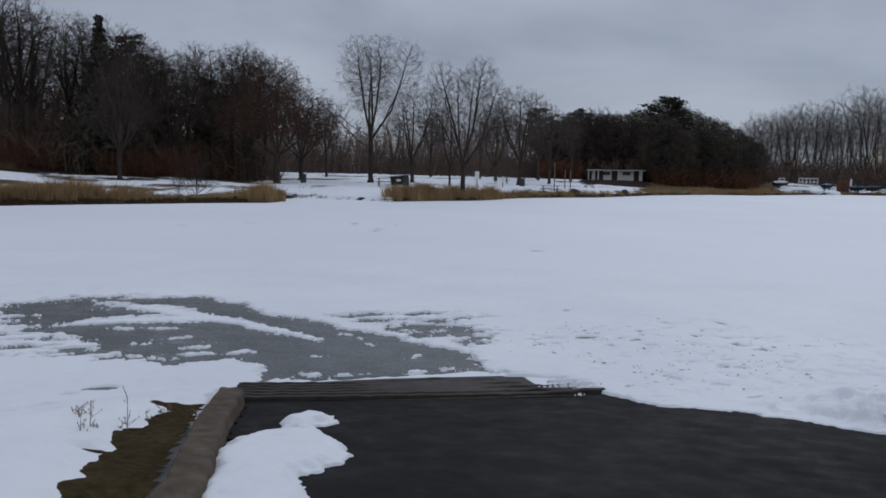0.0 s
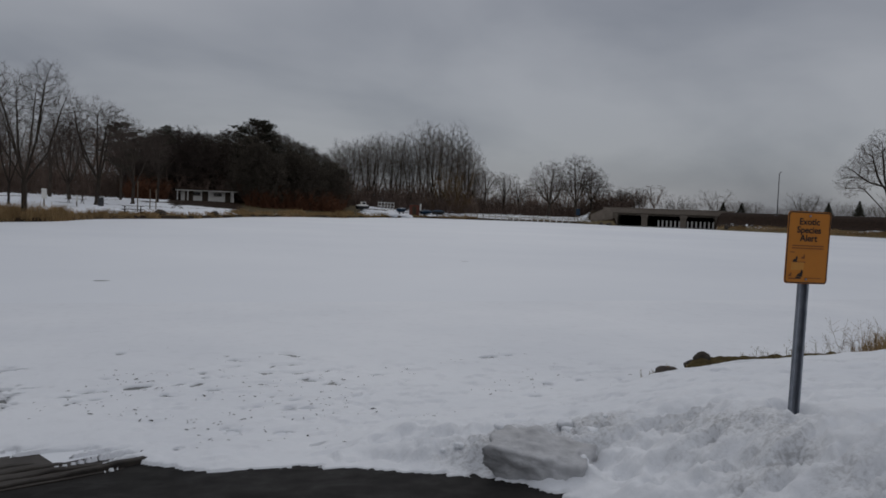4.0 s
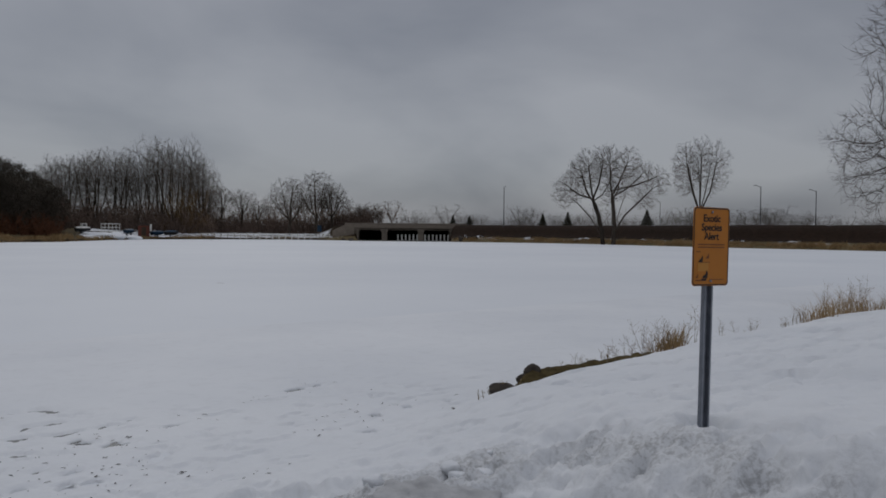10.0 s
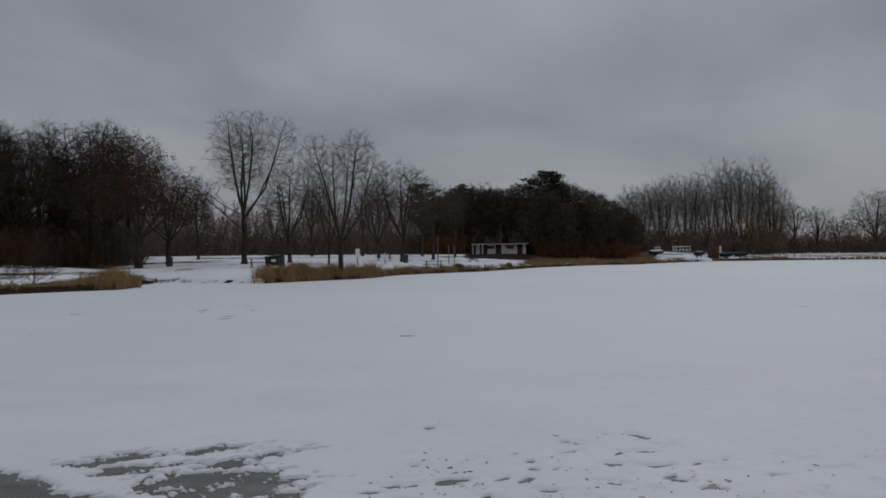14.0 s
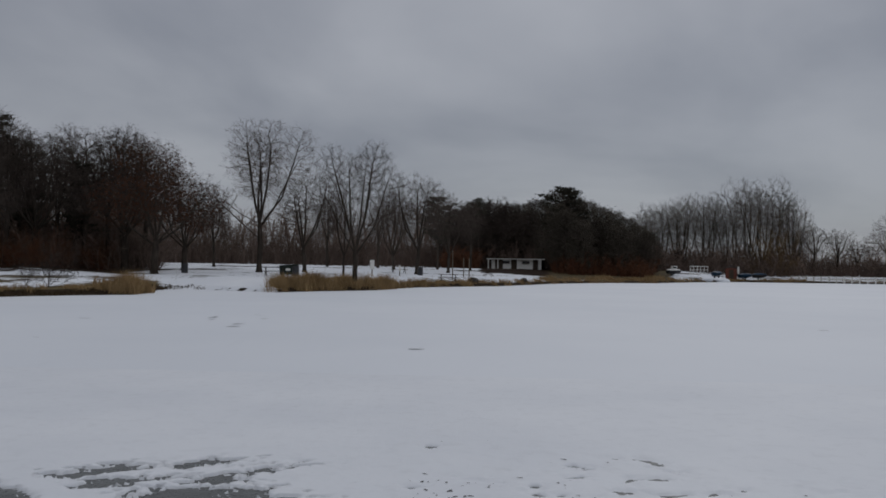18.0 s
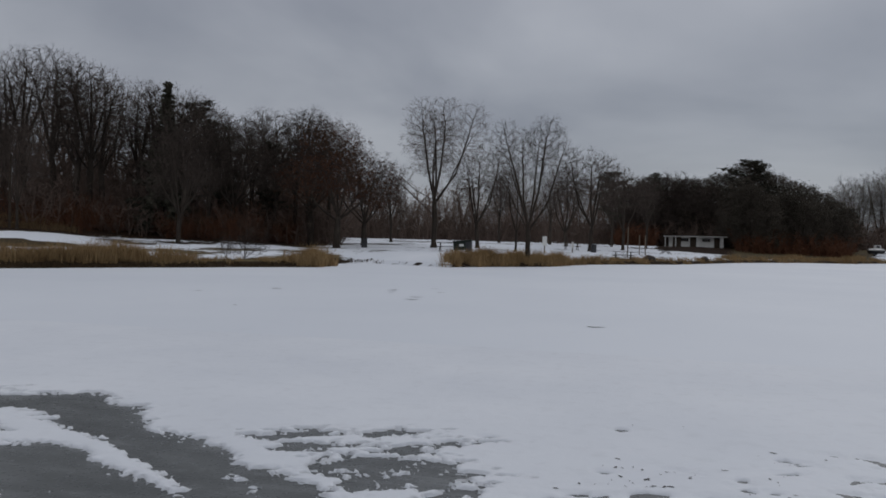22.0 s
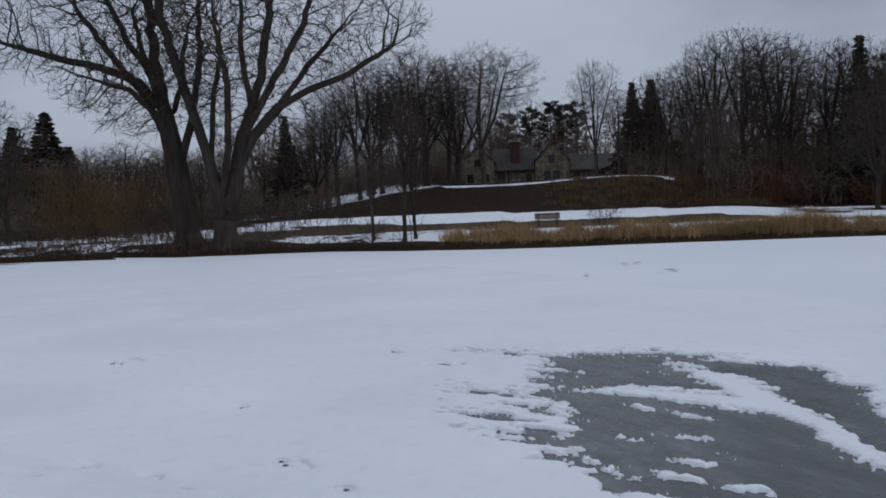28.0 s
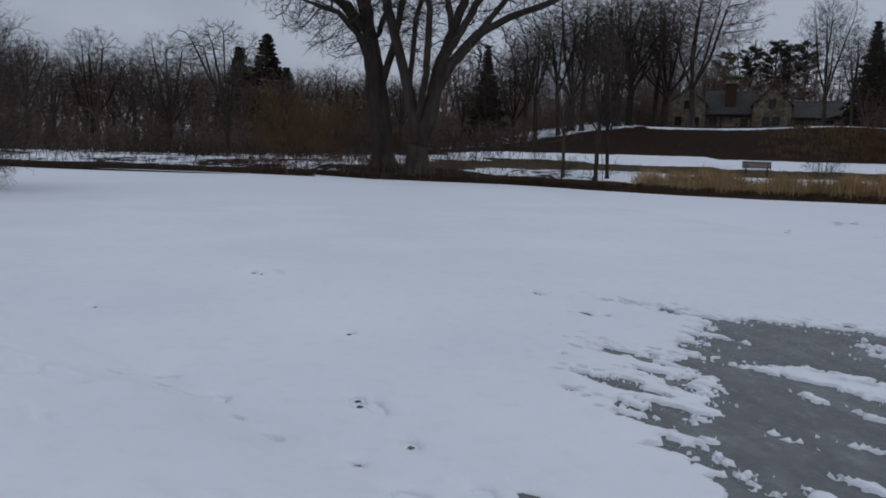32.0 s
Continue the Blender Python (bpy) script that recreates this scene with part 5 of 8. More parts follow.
# crowns with a shape of their own: stems and lobes, seen from the lake
SHAPES = {
    "tall_elm": dict(stems=[[(0, 0, -0.15), (0.05, 0, 1.8), (0.0, 0, 3.2)], [(0.02, 0, 2.2), (-0.9, 0.1, 3.0), (-2.0, 0.2, 4.0), (-2.9, 0.2, 4.9)], [(0.0, 0, 3.0), (0.9, 0.2, 4.3), (1.7, 0.3, 6.0), (2.4, 0.3, 7.4)]],
                     lobes=[lobe(-0.9, 0, 7.6, 1.35, 2.2), lobe(0.7, 0, 7.8, 1.35, 2.2), lobe(0, 1.2, 7.0, 1.5, 2.2), lobe(0, -1.2, 6.8, 1.4, 2.2), lobe(2.5, 0.3, 7.6, 1.15, 2.0), lobe(-2.5, 0.2, 4.6, 1.1, 0.9), lobe(-0.2, 0, 5.4, 1.4, 1.1, 0.7)],
                     count=2600, r=0.17, tip=0.0072, up=0.16, twigs=2, step=0.2, kill=0.23, reach=0.5),
    "reed_elm": dict(stems=[[(0, 0, -0.15), (0.05, 0, 1.6), (0, 0, 2.6)], [(0, 0, 2.4), (-0.4, 0, 3.8), (-1.0, 0, 5.6), (-1.4, 0, 7.0)], [(0, 0, 2.4), (0.45, 0, 3.8), (0.8, 0, 5.4), (1.1, 0, 7.2)], [(0.4, 0, 3.4), (1.2, 0.2, 4.5), (2.2, 0.2, 5.0), (3.0, 0.2, 5.2)]],
                     lobes=[lobe(-1.6, 0, 7.6, 1.25, 2.1), lobe(-0.5, 0.8, 7.2, 1.2, 2.0), lobe(1.2, 0, 7.9, 1.35, 2.1), lobe(0.6, -0.9, 7.0, 1.3, 2.0), lobe(2.3, 0, 6.8, 1.0, 1.6), lobe(2.6, 0.2, 5.5, 0.8, 0.7), lobe(-2.0, 0, 5.6, 0.9, 1.0)],
                     count=2600, r=0.17, tip=0.0072, up=0.10, twigs=2, wander=0.14, step=0.2, kill=0.23, reach=0.5),
    "lean_left": dict(stems=[[(0, 0, -0.15), (-0.2, 0, 2.0), (-0.5, 0, 3.4), (-1.2, 0, 5.4)], [(-0.1, 0, 1.2), (-1.2, 0.1, 3.2), (-2.6, 0.1, 4.8)]],
                      lobes=[lobe(-3.3, 0, 5.7, 1.5, 1.6), lobe(-1.6, 0.6, 7.8, 1.5, 2.0), lobe(-0.2, 0, 8.0, 1.3, 1.9), lobe(-2.2, -0.8, 6.8, 1.6, 1.9), lobe(0.3, 0.5, 6.0, 1.0, 1.8)], count=2100, r=0.20, tip=0.0085, up=0.08, twigs=2, step=0.2, kill=0.24, reach=0.5),
    "lean_right": dict(stems=[[(0, 0, -0.15), (0.1, 0, 2.0), (0.0, 0, 3.6), (-0.2, 0, 5.6)], [(0.05, 0, 1.3), (1.0, 0.1, 3.0), (2.4, 0.1, 4.4), (3.6, 0.1, 5.6)], [(0.05, 0, 2.0), (0.8, 0, 4.2), (1.4, 0, 6.0)]],
                       lobes=[lobe(-0.4, 0, 7.7, 1.4, 2.1), lobe(1.3, 0.6, 7.6, 1.4, 2.0), lobe(2.6, -0.4, 6.4, 1.5, 1.7), lobe(3.9, 0.1, 6.3, 1.2, 1.5), lobe(0.6, -0.8, 6.0, 1.4, 1.6), lobe(2.8, 0.3, 4.4, 1.2, 0.9)], count=2100, r=0.20, tip=0.0085, up=0.08, twigs=2, step=0.2, kill=0.24, reach=0.5),
    "cotton_left": dict(stems=[[(0, 0, -0.15), (-0.1, 0, 1.0), (-0.3, 0, 2.4), (-0.55, 0, 4.0), (-0.7, 0.1, 5.6), (-0.8, 0.1, 7.2)], [(-0.5, 0, 3.6), (-1.1, 0.1, 4.4), (-2.0, 0.2, 4.8), (-3.0, 0.2, 5.0), (-4.4, 0.2, 5.4)], [(-0.35, 0, 2.7), (-0.7, -0.3, 3.5), (-1.3, -0.5, 4.1), (-2.0, -0.6, 4.3)],
                               [(-0.4, 0, 3.2), (0.0, 0.2, 4.4), (0.2, 0.3, 6.0)], [(-0.6, 0, 4.4), (-1.3, 0, 5.4), (-1.8, 0, 6.6)], [(-0.2, 0, 2.0), (0.15, -0.3, 3.2), (0.45, -0.5, 4.6), (0.5, -0.6, 6.4)],
                               [(-0.45, 0, 3.4), (-0.9, 0.4, 4.8), (-1.2, 0.7, 6.4)], [(-0.3, 0, 2.5), (-1.0, 0.3, 4.1), (-1.9, 0.4, 5.3), (-2.6, 0.4, 6.4)]],
                        lobes=[lobe(-0.9, 0, 8.0, 1.5, 1.9), lobe(-2.2, 0.2, 7.0, 1.5, 1.8), lobe(0.3, 0.3, 7.6, 1.4, 2.1), lobe(-3.9, 0.2, 5.7, 1.5, 1.1), lobe(-2.2, -0.6, 4.4, 1.2, 1.0, 0.8), lobe(-1.0, 1.0, 6.2, 1.5, 1.8), lobe(-1.4, -0.2, 5.2, 1.3, 1.2), lobe(0.4, -0.2, 5.6, 1.0, 1.4), lobe(-1.0, 0, 5.2, 2.2, 2.4, 0.8), lobe(0.2, -0.2, 4.0, 0.9, 1.2, 0.9), lobe(-1.5, 0.2, 3.6, 0.8, 0.8, 0.7)], count=5200, r=0.31, tip=0.0092, step=0.18, kill=0.23, up=0.05, wander=0.32, twigs=2, shoots=1, reach=0.42, crook=0.026),
    "cotton_right": dict(stems=[[(0, 0, -0.15), (-0.05, 0, 0.7), (-0.15, 0, 1.4), (-0.4, 0, 2.5), (-0.8, 0, 3.9), (-1.3, 0.1, 5.7), (-1.5, 0.1, 7.0)], [(-0.03, 0, 0.6), (0.25, 0.1, 1.6), (0.5, 0.1, 2.8), (1.0, 0.1, 4.3), (1.3, 0.1, 5.8), (1.5, 0.1, 7.0)], [(0.3, 0.1, 1.9), (0.8, 0, 2.9), (1.5, 0, 3.7), (2.3, 0, 4.15), (3.3, 0, 4.55), (4.7, 0, 5.4)],
                                [(-0.3, 0, 2.2), (-0.2, 0.3, 3.8), (0.1, 0.4, 5.4)], [(0.8, 0.1, 3.6), (0.6, -0.4, 5.0), (0.6, -0.6, 6.4)], [(0.6, 0.1, 3.0), (1.4, -0.2, 4.4), (2.2, -0.2, 5.8), (2.6, -0.2, 7.0)],
                                [(-0.1, 0, 1.2), (0.15, -0.3, 2.6), (0.2, -0.5, 4.2), (-0.1, -0.6, 6.0)], [(1.5, 0, 3.7), (2.3, 0.2, 4.8), (3.2, 0.2, 5.8)]],
                         lobes=[lobe(-1.4, 0, 8.0, 1.4, 1.9), lobe(0.2, 0.4, 7.8, 1.5, 2.0), lobe(1.7, 0, 7.8, 1.4, 2.0), lobe(3.0, 0, 6.0, 1.4, 1.4), lobe(4.4, 0, 6.0, 1.4, 1.2), lobe(0.2, -0.6, 5.8, 1.5, 1.7), lobe(2.7, 0.2, 4.0, 0.9, 0.7), lobe(1.4, 0.2, 5.6, 1.2, 1.3), lobe(-0.9, 0, 5.4, 0.9, 1.3), lobe(0.8, 0, 5.0, 2.3, 2.4, 0.8), lobe(2.6, 0, 5.0, 1.4, 1.0), lobe(0.1, 0, 3.8, 0.9, 1.2, 1.0), lobe(1.7, 0.1, 3.1, 0.7, 0.7, 0.7)], count=5200, r=0.3, tip=0.0092, step=0.18, kill=0.23, up=0.05, wander=0.32, twigs=2, shoots=1, reach=0.42, crook=0.026),
}


def with_limbs(plan, seed):
    """Adds a limb from the fork of the trunk into each lobe of the crown, rising before it spreads."""
    g = random.Random(seed + 17)
    foot, fork = plan["stems"][0][-2], plan["stems"][0][-1]
    stems = list(plan["stems"])
    for x, y, z, a, b, _ in plan["lobes"]:
        q = g.uniform(0.45, 1.0)
        p0 = tuple(u + (v - u) * q for u, v in zip(foot, fork))
        end = (x * 0.92, y * 0.92, z + 0.15 * b)
        if end[2] < p0[2] + 0.4:
            continue
        mid = (p0[0] + (end[0] - p0[0]) * 0.55 + g.gauss(0, 0.1), p0[1] + (end[1] - p0[1]) * 0.55 + g.gauss(0, 0.1), p0[2] + (end[2] - p0[2]) * 0.42)
        stems.append([p0, mid, end])
    return dict(plan, stems=stems)


def grown(seed, kind, width):
    """Trunk and crown of a tree, scaled to a height of 10 m."""
    if kind in SPECS:
        spec = SPECS[kind]
        tubes = (Tubes(), Tubes())
        rng = random.Random(seed)
        grow(rng, tubes, Vector((0, 0, -0.15)), Vector((rng.gauss(0, 0.03), rng.gauss(0, 0.03), 1)), spec["trunk"], spec["r"], 0, spec)
    else:
        plan = SHAPES[kind] if kind in SHAPES else tree_plan(kind, seed, width)
        tubes = colony(seed, **(plan if kind in ("bush", "cotton_left", "cotton_right") else with_limbs(plan, seed)))
    pts = np.array([tuple(v) for t in tubes for v in t.v])
    k = 9.75 / np.quantile(pts[:, 2], 0.985)
    q = 1.0
    if kind in SPECS:
        q = min(max(width * 5 / (k * np.quantile(np.hypot(pts[:, 0], pts[:, 1]), 0.97)), 0.55), 1.6)
    for t in tubes:
        t.v = [Vector((v.x * k * q, v.y * k * q, v.z * k)) for v in t.v]
    # a flare where the trunk meets the ground
    for v in tubes[0].v:
        if v.z < 0.5 and math.hypot(v.x, v.y) < 0.6:
            g = 1 + 0.6 * (1 - max(v.z, 0) / 0.5) ** 2
            v.x, v.y = v.x * g, v.y * g
    return tubes


def sprays(rng, places, size, flat=0.5):
    """Many small three-cornered sprays of needles or leaves about each place."""
    v, f = [], []
    for p, n, spread in places:
        for _ in range(n):
            c = p + Vector((rng.gauss(0, spread), rng.gauss(0, spread), rng.gauss(0, spread * flat)))
            a = Vector((rng.gauss(0, 1), rng.gauss(0, 1), rng.gauss(0, 0.5))).normalized() * size * rng.uniform(0.6, 1.3)
            b = a.cross(Vector((rng.gauss(0, 1), rng.gauss(0, 1), rng.gauss(0, 1)))).normalized() * size * 0.32
            k = len(v)
            v += [c - a * 0.5 - b, c - a * 0.5 + b, c + a * 0.7]
            f.append((k, k + 1, k + 2))
    return v, f


PROTOS = {}


def proto(key, name, label, category, parts_):
    """A tree standing out of sight until it is planted: parts as (name, mesh, label)."""
    ob = thing(name, Matrix(), label, category)
    for pname, me, plabel in parts_:
        c = new(pname, me)
        c.parent = ob
        if plabel:
            c["label"] = plabel
    PROTOS[key] = [ob, False]
    return ob


def plant(key, az, d, top_el=None, height=None, turn=None, wide=1.0, label="", group="", rng=random.Random(77), sink=0.05):
    """Stands a tree at a bearing and distance, up to the given elevation or height."""
    x, y = spot(az, d)
    z = float(ground_z(x, y)) - sink
    h = height or (1.7 + d * math.tan(radians(top_el)) - z)
    k = h / 10
    m = Matrix.Translation((x, y, z)) @ Matrix.Rotation(rng.uniform(0, 6.28) if turn is None else turn, 4, "Z") @ Matrix.Diagonal((k * wide, k * wide, k, 1))
    ob, used = PROTOS[key]
    if used:
        ob = copy_thing(ob, m @ Matrix.Diagonal((1 / ob.scale.x, 1 / ob.scale.y, 1 / ob.scale.z, 1)))
    else:
        ob.matrix_basis = m
        PROTOS[key][1] = True
        if group:
            ob["group"] = group
        ob = PROTOS[key][0]
    if label:
        ob["label"] = label
    return ob


WOODS = {}


def plant_far(zone, key, az, d, top_el, wide=1.0, rng=random.Random(78)):
    """Adds a tree to a far wood, which is one object."""
    x, y = spot(az, d)
    z = float(ground_z(x, y)) - 0.05
    k = (1.7 + d * math.tan(radians(top_el)) - z) / 10
    WOODS.setdefault(zone, []).append((key, x, y, z, k, wide, rng.uniform(0, 6.28)))


def build_woods(labels):
    for zone, trees in WOODS.items():
        vs, fs, ts, base = [], [], [], 0
        for key, x, y, z, k, wide, turn in trees:
            c, s = math.cos(turn), math.sin(turn)
            for v, f, t in BACK[key]:
                vs.append(np.stack([x + k * wide * (c * v[:, 0] - s * v[:, 1]), y + k * wide * (s * v[:, 0] + c * v[:, 1]), z + k * v[:, 2]], -1))
                fs.append(f + base)
                ts.append(t + base)
                base += len(v)
        # the horizon wood gets the paler twig colour, which stands in for haze
        tagged(new("far_wood", mixed("far_wood", np.concatenate(vs), np.concatenate(fs), np.concatenate(ts), M_TWIG_PALE if zone == "horizon" else M_WOODS)), labels[zone], "wood", kind="stuff")


BACK = {}
for _k, _s in enumerate((191, 193)):
    BACK["ef"[_k]] = [t.arrays() for t in grown(_s, "far", (0.6, 0.5)[_k])]
for _k, _s in enumerate((195, 197)):
    BACK["gh"[_k]] = [t.arrays() for t in grown(_s, "haze", (0.8, 0.6)[_k])]
for _k, _s in enumerate((181, 183, 186, 188)):
    BACK["abcd"[_k]] = [t.arrays() for t in grown(_s, "back", (0.5, 0.62, 0.55, 0.46)[_k])]


def bare(key, seed, spec, name, label, bark=None, twig=None, width=0.6, leaves=0):
    tr, cr = grown(seed, spec, width)
    rng = random.Random(seed + 1)
    parts_ = [("trunk", tr.mesh("trunk", bark or M_BARK), ""), ("crown", cr.mesh("crown", twig or M_TWIG), "")]
    if leaves:
        pts = [(cr.v[rng.randrange(len(cr.v))], 1, 0.12) for _ in range(leaves)]
        v, f = sprays(rng, pts, 0.13, 1.0)
        parts_.append(("leaves", mesh_of("leaves", v, f, M_TWIG_RUST, False), "withered rust-brown leaves"))
    proto(key, name, label, "tree", parts_)


def spruce(key, seed, slim=1.0, ragged=0.0):
    rng = random.Random(seed)
    t = Tubes()
    t.add([Vector((0, 0, -0.1)), Vector((0.02, 0, 5)), Vector((0, 0.02, 10))], [0.14, 0.08, 0.01], 6)
    places = []
    for k in range(26):
        z = 0.8 + 9.1 * (k / 25) ** 0.92
        reach = (3.0 * (1 - (z - 0.8) / 9.3) ** 1.12 + 0.04) * slim * (0.82 + 0.3 * ((k * 7) % 3) / 2)
        for j in range(8):
            a = k * 2.4 + j * 0.785 + rng.uniform(-0.3, 0.3)
            r = reach * rng.uniform(0.7 - ragged, 1.1)
            end = Vector((math.cos(a) * r, math.sin(a) * r, z - 0.28 * r + 0.1))
            t.add([Vector((0, 0, z)), end * 0.6 + Vector((0, 0, z * 0.4 - 0.03)), end], [0.022, 0.015, 0.006], 3)
            for q in (0.3, 0.5, 0.66, 0.8, 0.92, 1.0):
                places.append((Vector((0, 0, z)).lerp(end, q), 3 + int(2.6 * q * reach), 0.10))
    v, f = sprays(rng, places, 0.34, 0.55)
    proto(key, "spruce_tree", "dark green spruce tree at the wood's edge", "tree", [("trunk", t.mesh("trunk", M_BARK), ""), ("crown", mesh_of("crown", v, f, M_NEEDLE, False), "")])


def pine(key, seed, low=0.35, reach=2.6):
    rng = random.Random(seed)
    t = Tubes()
    t.add([Vector((0, 0, -0.1)), Vector((0.1, 0.05, 4)), Vector((0.02, -0.1, 7.5)), Vector((0, 0, 9.6))], [0.19, 0.15, 0.09, 0.02], 7)
    places = []
    for k in range(38):
        z = 10 * (low + (0.97 - low) * ((k + rng.random()) / 38))
        r = reach * (0.35 + 0.65 * math.sin(math.pi * min(1, (1.06 - z / 10) / (1.0 - low) * 0.8))) * rng.uniform(0.45, 1.1)
        a = rng.uniform(0, 6.28)
        end = Vector((math.cos(a) * r, math.sin(a) * r, z + 0.25 * r))
        mid = end * 0.5 + Vector((0, 0, z * 0.5 - 0.1))
        t.add([Vector((0, 0, z - 0.3)), mid, end], [0.05, 0.035, 0.012], 4)
        for q in (0.45, 0.65, 0.85, 1.0):
            places.append((Vector((0, 0, z)).lerp(end, q) + Vector((0, 0, 0.1)), 26, 0.25))
    v, f = sprays(rng, places, 0.24, 0.35)
    proto(key, "pine_tree", "dark green pine tree with ragged tufted boughs", "tree", [("trunk", t.mesh("trunk", M_BARK), ""), ("crown", mesh_of("crown", v, f, M_NEEDLE, False), "")])


def dome_pine(key, seed):
    """A dense conifer whose rounded crown is made of many overlapping tufts, down to near the ground."""
    rng = random.Random(seed)
    t = Tubes()
    t.add([Vector((0, 0, -0.1)), Vector((0.05, 0, 4)), Vector((0, 0, 9.0))], [0.2, 0.14, 0.02], 7)
    places = []
    for k in range(150):
        z = 1.0 + 8.6 * (k + rng.random()) / 150
        full = 3.3 * math.sqrt(max(0.02, 1 - ((z - 3.6) / 6.3) ** 2)) * (1 + 0.12 * math.sin(k * 1.3))
        a, r = k * 2.4 + rng.uniform(-0.3, 0.3), full * rng.uniform(0.72, 1.06)
        end = Vector((math.cos(a) * r, math.sin(a) * r, z))
        t.add([Vector((0, 0, z - 0.3 - 0.1 * r)), end], [0.03, 0.008], 3)
        for q in (0.6, 0.85, 1.0):
            places.append((Vector((0, 0, z - 0.2)).lerp(end, q), 30, 0.30))
    v, f = sprays(rng, places, 0.15, 0.7)
    proto(key, "pine_tree", "dense dark pine with a rounded crown in the grove", "tree", [("trunk", t.mesh("trunk", M_BARK), ""), ("crown", mesh_of("crown", v, f, M_GROVE, False), "")])


bare("elm_tall", 5, "tall_elm", "elm_tree", "tall bare elm tree with forked ascending limbs", M_BARK, M_TWIG, 0.58)
bare("elm_reed", 6, "reed_elm", "elm_tree", "bare elm tree standing in the reeds at the shore", M_BARK, M_TWIG, 0.58)
bare("elm_a", 3, "elm", "elm_tree", "tall bare elm tree with forked ascending limbs", M_BARK, M_TWIG, 0.58)
bare("elm_b", 8, "elm", "elm_tree", "bare spreading elm tree on the snowy lawn", M_BARK, M_TWIG, 0.78)
bare("elm_c", 15, "fan", "elm_tree", "bare elm tree with a vase-shaped crown", M_BARK, M_TWIG, 0.62)
bare("twin_a", 21, "lean_left", "lakeside_tree", "bare outward-leaning tree below the road embankment", M_BARK, M_TWIG, 0.82)
bare("twin_c", 22, "lean_right", "lakeside_tree", "bare spreading tree below the road embankment", M_BARK, M_TWIG, 0.82)
bare("twin_b", 24, "fan", "lakeside_tree", "bare upright tree below the road embankment", M_BARK, M_TWIG, 0.66)
bare("oak_a", 31, "oak", "oak_tree", "bare oak tree with crooked spreading limbs", M_BARK, M_TWIG, 0.85)
bare("oak_b", 37, "oak", "oak_tree", "bare dark oak tree at the edge of the wood", M_BARK, M_TWIG, 0.72)
bare("oak_rust", 41, "oak", "oak_tree", "oak tree holding withered rust-brown leaves", M_BARK, M_TWIG, 0.85, leaves=9000)
bare("lawn_a", 52, "elm", "lawn_tree", "large bare shade tree on the lawn before the stone house", M_BARK, M_TWIG, 0.86)
bare("cotton_a", 63, "cotton_left", "cottonwood_tree", "huge bare cottonwood leaning out over the bank", M_BARK, M_BARK, 1.05)
bare("cotton_b", 66, "cotton_right", "cottonwood_tree", "huge bare cottonwood with wide arching limbs", M_BARK, M_BARK, 1.0)
bare("poplar_a", 71, "poplar", "poplar_tree", "bare pale poplar tree in a dense grove", M_PALE, M_TWIG_PALE, 0.48)
bare("poplar_b", 74, "poplar", "poplar_tree", "bare pale poplar tree in a dense grove", M_PALE, M_TWIG_PALE, 0.56)
for _k, _s in enumerate((81, 83, 86, 89)):
    bare("wood_" + "abcd"[_k], _s, "wood", "forest_tree", "bare forest tree with fine grey-brown twigs", M_BARK, M_TWIG, (0.5, 0.58, 0.46, 0.54)[_k])
bare("dome_a", 93, "dome", "oak_tree", "dense dark round-crowned tree in the grove", M_BARK, M_TWIG, 0.9)
bare("dead_a", 92, "dead", "dead_tree", "half-dead tree with crooked broken limbs", M_PALE, M_TWIG, 0.8)
bare("bush_a", 97, "bush", "bank_tree", "bare many-stemmed tree with dense upswept branches", M_BARK, M_TWIG, 1.0)
bare("bush_b", 98, "bush", "bank_tree", "bare many-stemmed tree overhanging the snowy bank", M_BARK, M_TWIG, 1.0)
bare("shrub_a", 101, "shrub", "bare_shrub", "bare dark shrub beside the lake shore", M_BARK, M_TWIG, 1.1)
bare("shrub_rust", 103, "shrub", "rusty_shrub", "dense rusty brown shrub below the wood", M_TWIG_RUST, M_TWIG_RUST, 1.2)
bare("willow_a", 105, "shrub", "willow_shrub", "golden-brown willow shrub with fine twigs", M_TWIG_GOLD, M_TWIG_GOLD, 0.8)
bare("sapling_a", 107, "bramble", "sapling", "thin bare sapling on the reedy bank", M_BARK, M_TWIG, 0.35)
bare("edge_a", 119, "edge", "bank_oak", "bare oak tree on the near bank with fine twigs", M_BARK, M_TWIG, 0.7)
spruce("spruce_a", 111, 1.3)
spruce("spruce_b", 113, 1.15, 0.2)
dome_pine("dome_pine_a", 121)
dome_pine("dome_pine_b", 122)
pine("pine_a", 117)
pine("pine_b", 119, 0.22, 2.9)

_r = random.Random(2024)
# the lawn across the ice
plant("elm_tall", 16.25, 78, 10.4, turn=radians(16.5), label="tall bare elm tree on the snowy picnic lawn")
plant("elm_b", 13.0, 82, 6.9, turn=1.0)
plant("elm_reed", 9.3, 59.0, 9.1, turn=radians(9.3))
plant("elm_b", 10.2, 76, 5.6, turn=2.9, wide=0.7)
plant("elm_b", 4.9, 90, 6.8, turn=4.0)
plant("elm_c", 6.6, 104, 5.6, turn=0.3)
plant("elm_b", 2.6, 100, 5.4, turn=5.2)
plant("pine_a", 3.4, 112, 5.3)
plant("wood_b", 7.8, 112, 5.2)
plant("wood_a", 1.0, 110, 5.0)
plant("wood_c", 11.5, 118, 5.2)
plant("oak_rust", 23.3, 73, 8.1, turn=1.4, wide=1.0)
plant("oak_b", 25.2, 82, 8.9, turn=0.2)
plant("oak_a", 21.4, 84, 6.6, turn=2.2)
plant("wood_a", 19.4, 98, 5.2)
